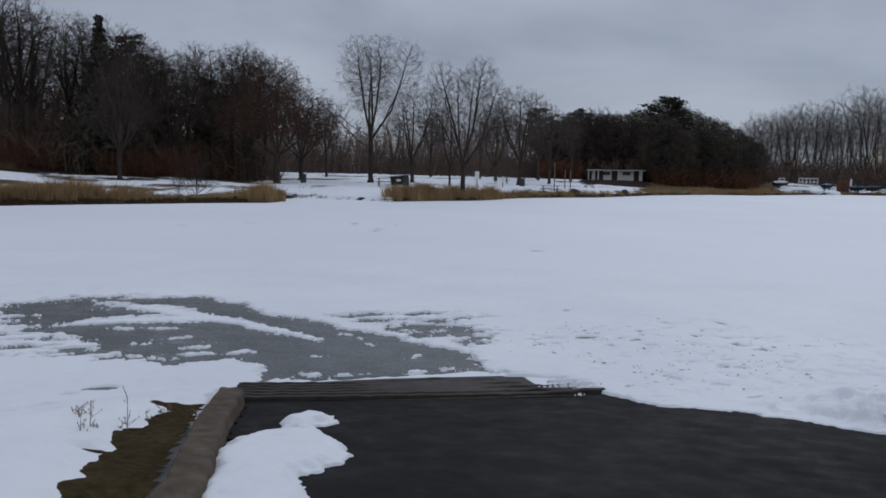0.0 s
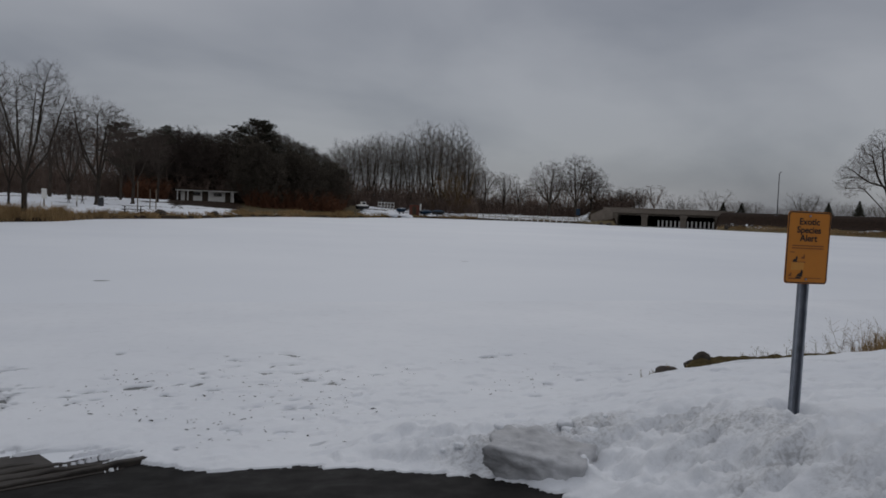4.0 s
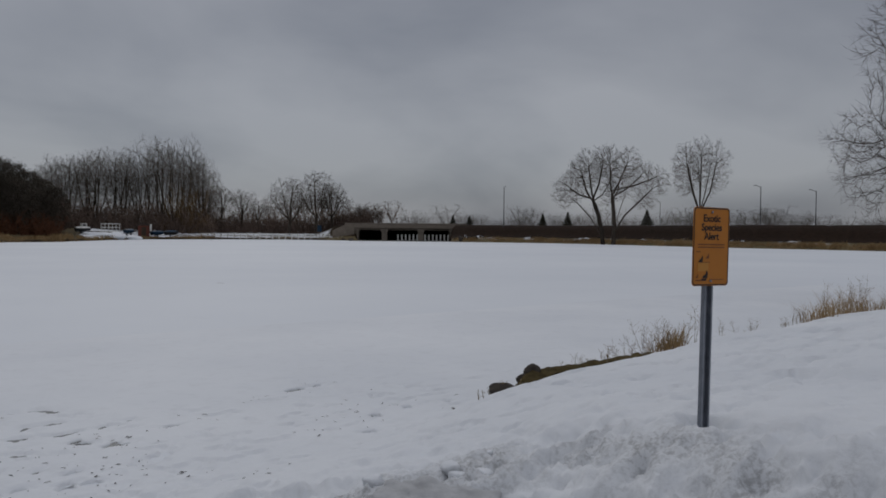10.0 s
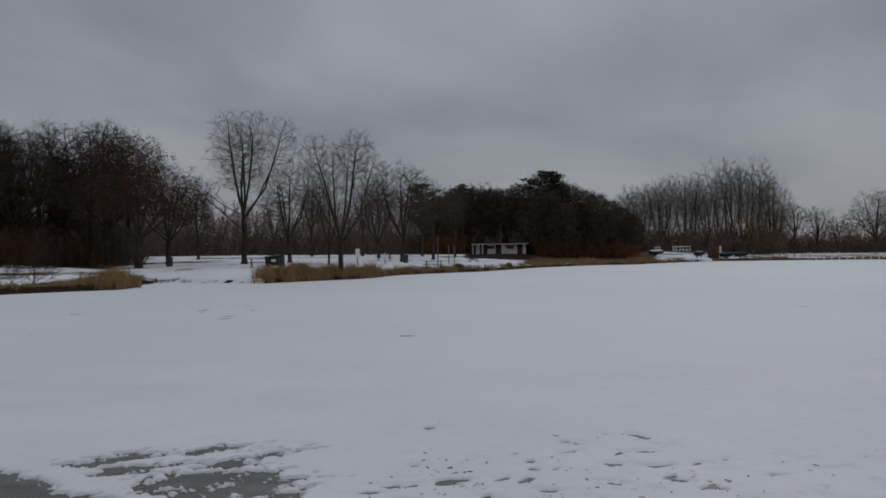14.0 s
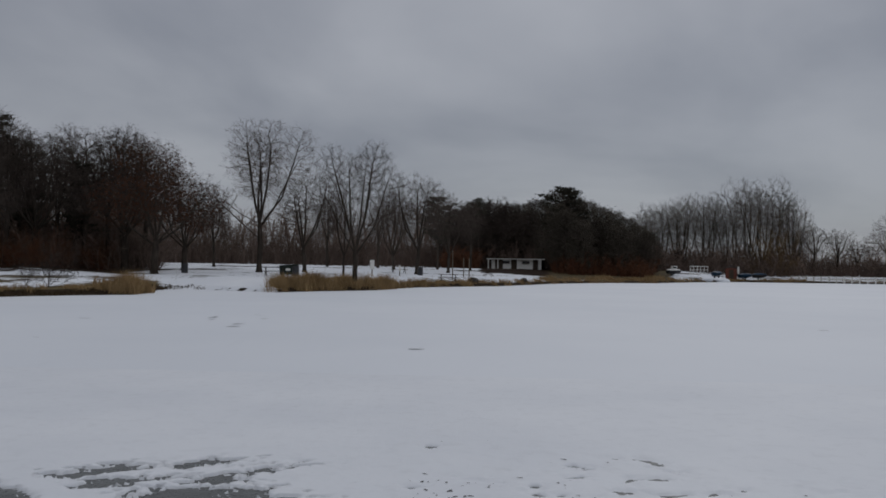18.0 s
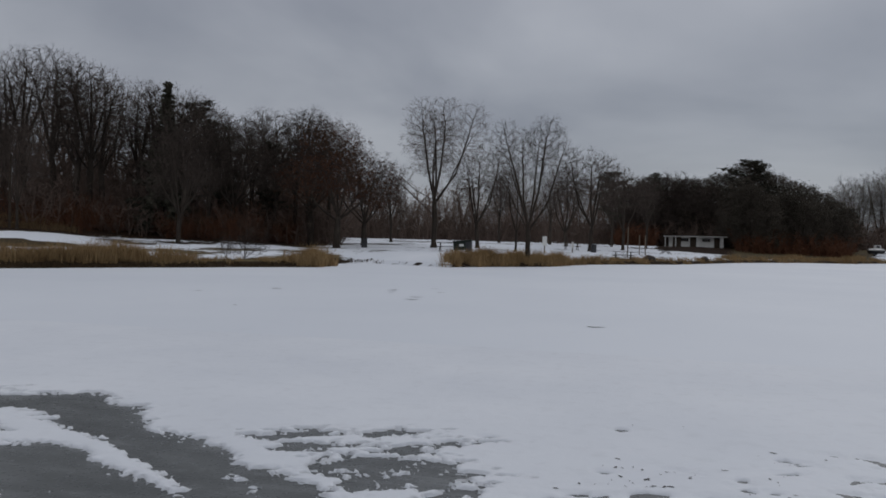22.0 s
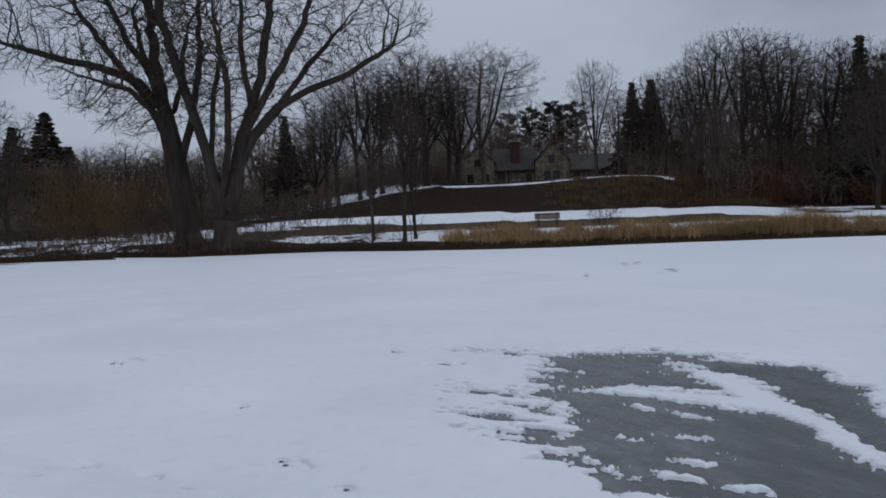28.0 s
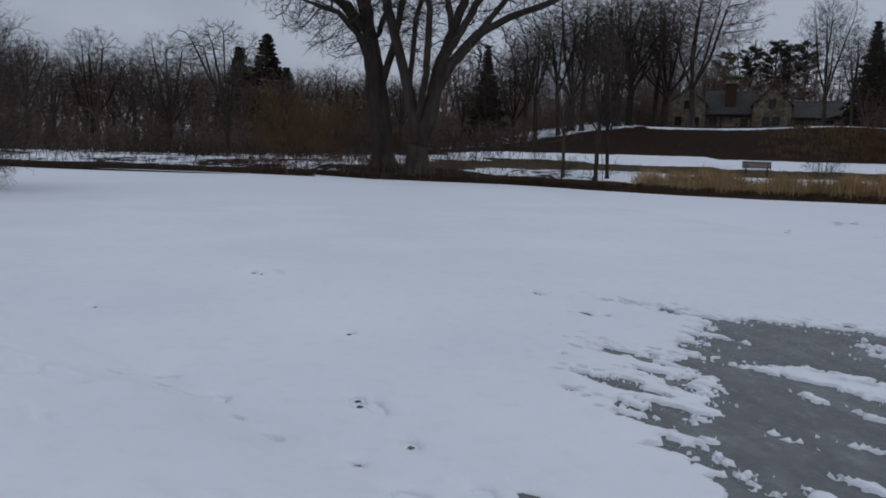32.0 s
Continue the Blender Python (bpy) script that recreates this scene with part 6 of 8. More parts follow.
# the wood between the lawn and the house
WOOD_EDGE = ((24.3, 9.0), (25.4, 9.4), (26.5, 9.7), (27.6, 9.5), (28.8, 9.3), (29.9, 8.8), (31.2, 9.2), (32.4, 9.4), (33.6, 10.2), (35.0, 10.6), (36.2, 10.4), (37.5, 10.9), (38.8, 11.4), (40.0, 11.9), (41.2, 12.1), (42.4, 12.1), (43.6, 11.6), (44.8, 11.2), (46.0, 10.4), (47.2, 9.8))
for _az, _el in WOOD_EDGE:
    plant("wood_" + _r.choice("abcd"), _az + _r.uniform(-0.4, 0.4), _r.uniform(84, 94) + (18 if _az > 43 else 0), _el * _r.uniform(0.93, 1.03))
    plant_far("wood", _r.choice("abcd"), _az + _r.uniform(-0.8, 0.8), _r.uniform(96, 112) + (12 if _az > 43 else 0), _el * _r.uniform(0.72, 0.9))
    for _q in range(2):
        plant_far("wood", _r.choice("abcd"), _az + _r.uniform(-0.8, 0.8), _r.uniform(114, 140), _el * _r.uniform(0.5, 0.72))
        plant_far("wood", _r.choice("abcd"), _az + _r.uniform(-0.8, 0.8), _r.uniform(100, 125), _el * _r.uniform(0.35, 0.55), 1.4)
plant("spruce_b", 35.2, 84, 10.3, wide=0.8)
plant("pine_b", 33.4, 90, 9.4, wide=0.8)
plant("pine_b", 31.6, 90, 8.0, wide=0.9)
plant("wood_a", 34.2, 81, 9.6)
plant("wood_c", 32.4, 82, 8.8)
plant("oak_b", 30.6, 82, 8.4)
plant("pine_b", 28.4, 88, 6.6, wide=1.0)
plant("spruce_a", 48.3, 118, 9.0)
plant("spruce_b", 49.6, 122, 8.9)
plant("wood_d", 48.6, 110, 9.4)
plant("wood_b", 50.6, 108, 8.6)
plant("oak_a", 34.3, 70, 7.8, wide=0.7)
plant("elm_b", 44.2, 73, 7.2, wide=0.7)
# round the stone house
plant("lawn_a", 60.3, 101, 12.1, turn=0.7, wide=1.0)
plant("elm_a", 52.2, 109, 10.6, turn=1.9, wide=0.8, label="bare tree on the hill beside the stone house")
for _az, _d, _el in ((53.6, 165, 8.0), (55.4, 160, 8.1), (57.0, 165, 7.7), (54.6, 175, 7.8), (58.6, 170, 7.4)):
    plant("pine_a", _az, _d, _el, wide=0.8)
for _k in range(44):
    plant_far("house", _r.choice("abcd"), _r.uniform(47, 64), _r.uniform(142, 170), _r.uniform(5.0, 8.0), 1.2)
for _k in range(60):
    plant_far("house", _r.choice("ef"), _r.uniform(47, 80), _r.uniform(150, 190), _r.uniform(4.6, 8.4))
for _az, _d, _el in ((62.9, 110, 11.6), (64.6, 108, 11.9), (66.2, 106, 11.0), (67.8, 98, 11.2), (69.4, 96, 10.2), (71.0, 92, 9.4), (72.6, 98, 7.2), (74.4, 94, 5.9), (76.3, 98, 5.2)):
    plant("oak_b" if _r.random() < 0.5 else "wood_" + _r.choice("abcd"), _az, _d, _el, wide=1.0)
    for _q in range(2):
        plant_far("house", _r.choice("abcd"), _az + _r.uniform(-0.9, 0.9), _d + _r.uniform(12, 40), _el * _r.uniform(0.45, 0.72))
for _az, _d, _el in ((62.2, 108, 11.2), (65.4, 104, 11.8), (68.6, 102, 11.6), (71.8, 96, 8.8)):
    plant("oak_b" if _r.random() < 0.4 else "wood_" + _r.choice("abcd"), _az, _d, _el, wide=1.15)
plant("spruce_b", 74.6, 96, 7.6, wide=0.9)
# the far left bank
plant("cotton_a", 81.3, 53.5, height=23, turn=radians(81.3))
plant("cotton_b", 78.8, 50.5, height=23, turn=radians(78.8))
plant("spruce_a", 90.2, 98, 7.7, wide=1.3)
plant("spruce_b", 92.1, 100, 6.8, wide=1.3)
plant("spruce_a", 88.9, 106, 5.6, wide=1.3)
plant("dead_a", 93.0, 84, 8.5, turn=1.0)
plant("oak_a", 96.6, 86, 7.3, wide=1.0)
plant("oak_b", 101.4, 88, 7.3)
for _k in range(130):
    _az = 79 + 40 * (_k + _r.random()) / 130
    if _k % 4 == 0:
        plant("wood_" + _r.choice("abcd"), _az, _r.uniform(74, 110), _r.uniform(4.8, 6.6), wide=1.15)
    else:
        plant_far("left", _r.choice("abcd"), _az, _r.uniform(80, 140), _r.uniform(3.4, 6.2), 1.3)
for _k in range(60):
    plant_far("left", _r.choice("ef"), _r.uniform(62, 120), _r.uniform(135, 185), _r.uniform(2.6, 4.8), 1.4)
for _k in range(9):
    plant("willow_a", 83.5 + 0.8 * _k + _r.uniform(-0.3, 0.3), _r.uniform(70, 80), _r.uniform(3.6, 5.0))
plant("bush_a", 109.4, 31, height=8.2, turn=0.3, wide=0.95, label="bare many-stemmed tree over the reedy near bank")
plant("bush_b", 113.5, 29, height=9.0, turn=2.0, wide=0.9)
# behind the picnic lawn, the pines and the poplar grove
for _k in range(100):
    _az = -4 + 31 * (_k + _r.random()) / 100
    plant_far("lawn", _r.choice("abef"), _az, _r.uniform(140, 195), _r.uniform(2.6, 4.9), 1.25)
PINES = ((2.0, 4.6), (0.9, 4.9), (-0.3, 4.9), (-1.6, 5.0), (-2.8, 5.1), (-4.0, 5.2), (-5.7, 5.9), (-6.4, 5.5), (-7.4, 5.1), (-8.4, 4.9), (-9.3, 4.5), (-10.2, 4.0), (-11.0, 3.5), (-11.8, 2.9))
for _az, _el in PINES:
    plant("dome_pine_" + _r.choice("ab"), _az, _r.uniform(138, 144), _el * _r.uniform(0.96, 1.03), wide=_r.uniform(0.95, 1.15))
    plant("dome_pine_" + _r.choice("ab"), _az + 0.5, _r.uniform(128, 134), _el * _r.uniform(0.72, 0.86), wide=1.0) if _az < -5 else plant("dome_a", _az, _r.uniform(137, 141), _el * _r.uniform(0.8, 0.98))
    for _q in range(2):
        plant_far("pines", _r.choice("abcd"), _az + _r.uniform(-0.6, 0.6), _r.uniform(144, 156), _el * _r.uniform(0.6, 0.9), 1.3)
plant("pine_a", -5.75, 134, 6.05, wide=1.1)
plant("pine_b", 0.9, 136, 5.1, wide=0.9)
plant("dome_a", -0.9, 139, 5.1)
for _k in range(19):
    _az = -10.9 - 10.8 * (_k + _r.random()) / 19
    _el = np.interp(-_az, [10.6, 12.5, 14.5, 17, 18.2, 20, 21.9], [4.2, 4.9, 5.4, 5.2, 6.2, 6.1, 4.4])
    plant("poplar_" + _r.choice("ab"), _az, _r.uniform(180, 196), float(_el) * _r.uniform(0.9, 1.03), wide=_r.uniform(1.05, 1.35), group="poplar grove")
plant("willow_a", -20.2, 172, 3.5, label="orange-brown willow by the shore", wide=1.1)
plant("willow_a", -19.4, 176, 2.7, label="orange-brown willow by the shore", wide=1.1)
for _az, _d, _el in ((-22.4, 185, 3.2), (-23.8, 190, 2.9), (-25.0, 192, 2.2), (-27.2, 176, 3.8), (-29.2, 172, 4.3), (-30.3, 176, 3.5), (-32.4, 190, 2.0), (-21.4, 190, 3.0), (-33.6, 196, 1.6)):
    plant("oak_" + _r.choice("ab") if _el > 3.4 else "wood_" + _r.choice("abcd"), _az, _d, _el, wide=1.0 if _el > 3.4 else 1.4)
for _k in range(60):
    plant_far("poplars", _r.choice("ef"), -10 - 25 * (_k + _r.random()) / 60, _r.uniform(200, 240), _r.uniform(1.2, 2.4), 1.5)
# trees along the road embankment and the horizon
plant("twin_c", -51.0, 127, 6.35, turn=radians(-51.0))
plant("twin_a", -50.35, 127, 6.3, turn=radians(-50.35))
plant("twin_b", -57.0, 126, 6.65, turn=2.5, wide=0.85)
for _k in range(60):
    _c, _e = -33 - 42 * (_k + _r.random()) / 60, _r.choice((1.0, 1.1, 1.25, 1.4, 1.75))
    for _q in range(_r.choice((2, 3, 4))):
        plant_far("horizon", _r.choice("gh"), _c + _r.gauss(0, 0.5), _r.uniform(460, 640), _e * _r.uniform(0.85, 1.2), _r.uniform(1.6, 2.6))
for _az, _d, _el in ((-45.6, 430, 1.35), (-47.4, 440, 1.5), (-39.0, 450, 1.2), (-53.0, 420, 1.7), (-40.2, 460, 1.2)):
    plant("spruce_a", _az, _d, _el, wide=1.3, label="dark spruce far beyond the causeway")
build_woods({"wood": "deep bare woodland behind the forest edge", "house": "deep bare woodland behind the stone house", "left": "deep bare woodland on the wooded bank", "lawn": "bare woodland behind the picnic lawn",
             "poplars": "bare scrub woodland behind the poplar grove", "pines": "bare scrubby trees among the pines", "horizon": "distant bare trees, paled for haze, along the flat horizon"})
# the near right bank
plant("edge_a", -75.6, 24, height=9.6, turn=0.8, wide=0.85)
# shore shrubs
plant("shrub_a", 29.7, 49.0, height=2.4, wide=1.3)
plant("shrub_a", 31.0, 49.5, height=1.4, wide=1.3)
plant("shrub_a", 51.6, 47.0, height=2.2, wide=1.1)
plant("shrub_a", 68.5, 45.5, height=1.6, wide=1.4)
plant("shrub_a", 76.0, 49.0, height=2.0, wide=1.2)
plant("wood_c", 66.1, 45.2, height=8.4, wide=0.8, label="slender bare tree among the reeds on the bank")
plant("wood_a", 65.3, 45.6, height=7.2, wide=0.8, label="slender bare tree among the reeds on the bank")
plant("wood_b", 68.4, 46.5, height=6.0, wide=0.9, label="slender bare tree among the reeds on the bank")
for _az, _d, _h in ((66.0, 44.5, 4.6), (67.0, 45, 3.0), (65.6, 44.8, 5.0), (71.6, 48, 2.4), (26.4, 49, 1.6), (33.5, 48, 1.4), (21.8, 62, 1.2)):
    plant("sapling_a", _az, _d, height=_h)
for _k in range(44):
    _az = _r.uniform(26, 50)
    plant("shrub_rust", _az, _r.uniform(76, 84), height=_r.uniform(1.6, 3.6) * (0.5 if _az > 43 else 1), wide=1.2, group="rusty undergrowth")


# ---- undergrowth and reeds ----
def thicket(name, label, zones, count, mat, lo, hi, seed, thin=0.035, twigs=18):
    """Brush: short forked stems bearing a cloud of fine twigs, over stretches of bearing and distance."""
    rng = random.Random(seed)
    t = Tubes()
    for _ in range(count):
        a0, a1, d0, d1, k = rng.choice(zones)
        x, y = spot(rng.uniform(a0, a1), rng.uniform(d0, d1))
        z = float(ground_z(x, y)) - 0.1
        h = rng.uniform(lo, hi) * k * rng.choice((0.6, 0.8, 1.0, 1.1))
        lean = Vector((rng.gauss(0, 0.3), rng.gauss(0, 0.3), 1)).normalized()
        p0 = Vector((x, y, z))
        p1 = p0 + lean * h * 0.5
        p2 = p1 + (lean + Vector((rng.gauss(0, 0.4), rng.gauss(0, 0.4), 0))).normalized() * h * 0.35
        r = thin * rng.uniform(0.6, 1.2)
        t.add([p0, p1], [r, r * 0.6], 3)
        t.twig(p1, p2, r * 0.8, rng)
        for _ in range(twigs):
            u = rng.uniform(0.1, 1.0)
            q = p0.lerp(p1, u) if rng.random() < 0.6 else p1.lerp(p2, u)
            e = q + Vector((rng.gauss(0, 0.6), rng.gauss(0, 0.6), rng.uniform(-0.1, 0.9))) * h * rng.uniform(0.15, 0.4)
            t.twig(q, e, r * 0.45, rng)
    ob = new(name, t.mesh(name, mat))
    return tagged(ob, label, "undergrowth", kind="stuff")


thicket("undergrowth", "tangled bare undergrowth and saplings below the wood", ((23, 44, 80, 112, 1.0), (23, 50, 104, 130, 1.5), (24, 43, 86, 100, 1.2)), 4200, M_WOODS, 2.2, 5.5, 1, 0.07)
thicket("undergrowth", "tangled bare undergrowth behind the picnic lawn", ((-3, 24, 150, 195, 1.7), (-3, 24, 140, 180, 1.1), (-22, -10, 170, 200, 1.4), (-12, 3, 134, 156, 1.3), (-33, -22, 180, 205, 1.0)), 5200, M_WOODS, 2.5, 5.5, 2, 0.12)
thicket("undergrowth", "tangled bare undergrowth on the wooded bank", ((82, 116, 77, 84, 0.8), (80, 118, 80, 110, 1.5), (75, 84, 102, 116, 0.8), (62, 82, 112, 126, 1.6)), 5200, M_WOODS, 1.6, 4.4, 3, 0.06)
thicket("undergrowth", "bare brush behind the stone house", ((46, 80, 145, 180, 1.3),), 1500, M_WOODS, 3.0, 6.5, 4, 0.1)
thicket("undergrowth", "rusty brush at the water's edge", ((80, 92, 51, 62, 0.7),), 320, M_TWIG_RUST, 0.8, 2.0, 5, 0.022)
thicket("undergrowth", "dense dark brush over the reedy near bank", ((108.2, 117, 28, 36, 1.0),), 320, M_TWIG, 1.0, 3.0, 8, 0.016, 30)
thicket("undergrowth", "thin bare saplings along the snowy bank", ((83, 106, 57, 76, 1.0), (70, 84, 58, 84, 1.5)), 900, M_TWIG, 0.9, 2.4, 21, 0.022, 9)
thicket("undergrowth", "tall bare brush between the cottonwoods and the snowy hillside", ((71, 94, 80, 100, 1.0),), 800, M_WOODS, 2.0, 4.6, 33, 0.05)
thicket("undergrowth", "low dark brush along the muddy bank", ((63, 92, 46.5, 53, 1.0), (74, 92, 50, 58, 1.4), (80, 104, 54, 60, 1.2)), 760, M_WOODS, 0.35, 1.2, 7, 0.014)
thicket("undergrowth", "rust-brown dead grass and brambles over the hillside", ((43, 66, 74, 98, 1.0), (43, 66, 74, 84, 1.0), (40, 50, 74, 92, 3.0), (40, 48, 78, 96, 4.0)), 1500, M_TWIG_RUST, 0.2, 0.6, 9, 0.014, 14)
thicket("undergrowth", "rusty brush in front of the pines", ((0.5, 3, 126, 136, 1.0), (-12, -5, 122, 134, 1.0)), 700, M_TWIG_RUST, 1.6, 4.2, 6, 0.09)


def reeds(name, label, clumps, mat, seed, width=0.02):
    """Dry blades in tufts: clumps as x, y, radius, height, blades."""
    rng = random.Random(seed)
    v, f = [], []
    for cx, cy, rad, h, n in clumps:
        spots = [(rng.uniform(0, 6.28), rad * math.sqrt(rng.random())) for _ in range(n)]
        xs_, ys_ = cx + np.array([r * math.cos(a) for a, r in spots]), cy + np.array([r * math.sin(a) for a, r in spots])
        zs_ = np.maximum(ground_z(xs_, ys_) + (0.14 if math.hypot(cx - 2, cy + 2) < 26 else 0), 0.0) - 0.03
        for x, y, z in zip(xs_.tolist(), ys_.tolist(), zs_.tolist()):
            hh = h * rng.uniform(0.55, 1.1)
            lx, ly = rng.gauss(0, 0.36) * hh, rng.gauss(0, 0.36) * hh
            b = rng.uniform(0, 3.14)
            wx, wy = math.cos(b) * width, math.sin(b) * width
            k = len(v)
            v += [(x - wx, y - wy, z), (x + wx, y + wy, z), (x + wx * 0.6 + lx * 0.35, y + wy * 0.6 + ly * 0.35, z + hh * 0.6), (x - wx * 0.6 + lx * 0.35, y - wy * 0.6 + ly * 0.35, z + hh * 0.6), (x + lx, y + ly, z + hh * (1 - 0.2 * rng.random()))]
            f += [(k, k + 1, k + 2, k + 3), (k + 3, k + 2, k + 4)]
    ob = sheet(name, v, f, mat, smooth_shade=False)
    return tagged(ob, label, "reeds", kind="stuff")


def base_z(x, y):
    return ground_z(x, y) + (0.14 if math.hypot(x - 2, y + 2) < 26 else 0)


def shore_clumps(a0, a1, s0, s1, count, rad, h, n, seed):
    """Tufts along the shore between two bearings, s0 to s1 metres inland."""
    rng = random.Random(seed)
    out = []
    for _ in range(count):
        az = rng.uniform(a0, a1)
        stand = float(vnoise(np.array(az * 0.9 + seed), np.array(seed * 3.1))) * 0.6 + float(vnoise(np.array(az * 3.1), np.array(seed * 1.7))) * 0.4
        if rng.random() > 0.25 + 1.3 * stand:
            continue
        lo, hi = 20.0, 200.0
        for _ in range(22):
            mid = (lo + hi) / 2
            if inland(*spot(az, mid)) < 0:
                lo = mid
            else:
                hi = mid
        x, y = spot(az, lo + rng.uniform(s0, s1))
        out.append((x, y, rad * rng.uniform(0.6, 1.4), h * (0.3 + 0.7 * rng.random() ** 1.3 + 0.75 * max(0.0, stand - 0.4)), n))
    return out


reeds("reeds", "dry tan reeds along the bank below the house", shore_clumps(36, 63, 1.0, 4.2, 300, 0.5, 1.1, 50, 1) + shore_clumps(33, 44, 1.2, 3.6, 44, 0.6, 1.0, 60, 2), M_REED, 1, 0.016)
reeds("reeds", "dry tan reeds round the bare shrub", shore_clumps(23.6, 26.5, 0.4, 2.6, 70, 0.5, 1.25, 60, 3) + shore_clumps(26, 36, 0.8, 3.0, 46, 0.4, 0.45, 40, 4), M_REED, 2, 0.016)
reeds("reeds", "dry tan reeds below the picnic lawn", shore_clumps(6.6, 15, 0.5, 4.5, 170, 0.6, 1.15, 60, 5) + shore_clumps(0.5, 6.5, 0.4, 2.5, 60, 0.5, 0.7, 46, 6), M_REED, 3, 0.02)
reeds("reeds", "dry tan reeds before the pines", shore_clumps(-13, -4.5, 0.5, 5.5, 110, 0.8, 0.8, 46, 7) + shore_clumps(-4.5, 0.5, 0.3, 3.0, 26, 0.6, 0.5, 40, 17) + shore_clumps(-22, -13, 0.4, 2.5, 60, 0.7, 0.6, 40, 8), M_REED, 4, 0.03)
reeds("reeds", "dry tan grass along the road embankment", shore_clumps(-70, -39.5, 0.4, 3.2, 330, 0.9, 0.7, 40, 9), M_REED, 5, 0.03)
_q = random.Random(31)
_hill = []
for _k in range(150):
    _az = _q.uniform(41, 56)
    _x, _y = spot(_az, _q.uniform(75, 96) if _az > 46 else _q.uniform(74, 84))
    _hill.append((_x, _y, _q.uniform(0.6, 1.3), _q.uniform(0.35, 0.8), 34))
reeds("dry_grass", "tan dry grass tufts over the hillside", _hill, M_HILLGRASS, 14, 0.03)
reeds("reeds", "dark matted sedge along the muddy bank", shore_clumps(20, 70, 0.1, 1.0, 260, 0.4, 0.24, 40, 10) + shore_clumps(70, 100, 0.2, 2.0, 60, 0.5, 0.3, 30, 11), M_SEDGE, 6, 0.016)
reeds("reeds", "dry tan reeds drooping over the near bank", [(-9.2, -0.9, 0.55, 0.48, 380), (-10.0, -1.0, 0.5, 0.52, 380), (-10.8, -1.0, 0.5, 0.48, 340), (-11.5, -1.1, 0.5, 0.52, 340), (-12.2, -1.5, 0.5, 0.55, 300), (-10.2, -1.9, 0.8, 0.65, 420), (-11.6, -2.3, 0.9, 0.75, 420),
      (-9.0, -2.0, 0.8, 0.65, 400), (-13.2, -2.6, 0.9, 0.75, 350), (-14.6, -1.6, 0.35, 0.42, 240), (-15.3, -1.75, 0.4, 0.48, 260), (-15.0, -3.0, 0.8, 0.7, 300), (-8.3, -1.2, 0.6, 0.5, 360)], M_REED, 7, 0.009)
# the undercut edge of that bank
_xs, _ys = np.linspace(-16.6, -7.4, 190), np.linspace(-3.2, 0.5, 80)
_x, _y = np.meshgrid(_xs, _ys)
_d = np.minimum(np.minimum(seg_dist(_x, _y, [(-8.2, -0.75, 0.06), (-9.6, -0.42, 0.10), (-10.3, -0.32, 0.09), (-10.8, -0.02, 0.05)]), seg_dist(_x, _y, [(-11.4, -0.62, 0.05), (-12.4, -0.92, 0.08), (-13.0, -1.25, 0.05)])),
                np.minimum(seg_dist(_x, _y, [(-8.4, -1.3, 0.4), (-10.4, -1.2, 0.42), (-12.2, -1.6, 0.4), (-13.4, -2.5, 0.3)]), seg_dist(_x, _y, [(-14.4, -1.5, 0.15), (-15.5, -1.75, 0.2)])))
_d = _d + 0.16 * fbm(_x * 2.5, _y * 3.5, 4, 0.6)
_z = np.maximum(snow_top(_x, _y), 0.0) + 0.05 - 0.12 * smooth(_d, -0.12, 0.06) + 0.05 * fbm(_x * 6, _y * 6, 3)
_f = [(j * 190 + i, j * 190 + i + 1, j * 190 + i + 191, j * 190 + i + 190) for j in range(79) for i in range(189) if _d[j, i] < 0.06]
tagged(sheet("turf", np.stack([_x, _y, _z], -1).reshape(-1, 3).tolist(), _f, M_MOSS), "dark undercut turf along the reedy near bank", "grass", kind="structure")
reeds("reeds", "dry tan reeds on the snowy sign bank", [(10.7, 8.35, 0.22, 0.42, 120), (11.0, 8.4, 0.2, 0.45, 110), (15.3, 8.5, 0.3, 0.5, 120), (16.0, 8.5, 0.35, 0.62, 150), (16.9, 8.4, 0.4, 0.45, 110), (18.2, 8.4, 0.5, 0.45, 100)], M_REED, 8, 0.006)


def weeds(name, label, stems, mat, seed):
    """Single stalks with side twigs: x, y, height."""
    rng = random.Random(seed)
    t = Tubes()
    for x, y, h in stems:
        z = max(float(base_z(x, y)), 0.0)
        d = Vector((rng.gauss(0, 0.15), rng.gauss(0, 0.15), 1)).normalized()
        p = Vector((x, y, z))
        q = p + d * h
        t.add([p, p.lerp(q, 0.5), q], [0.003, 0.0022, 0.001], 4)
        for _ in range(12):
            u = rng.uniform(0.25, 0.98)
            a = p.lerp(q, u)
            e = a + Vector((rng.gauss(0, 0.5), rng.gauss(0, 0.5), rng.uniform(0.3, 0.9))) * h * 0.22
            t.add([a, e], [0.0016, 0.001], 3)
            t.add([e, e + Vector((0, 0, 0.012))], [0.0035, 0.001], 3)
    ob = new(name, t.mesh(name, mat))
    return tagged(ob, label, "weeds", kind="stuff")


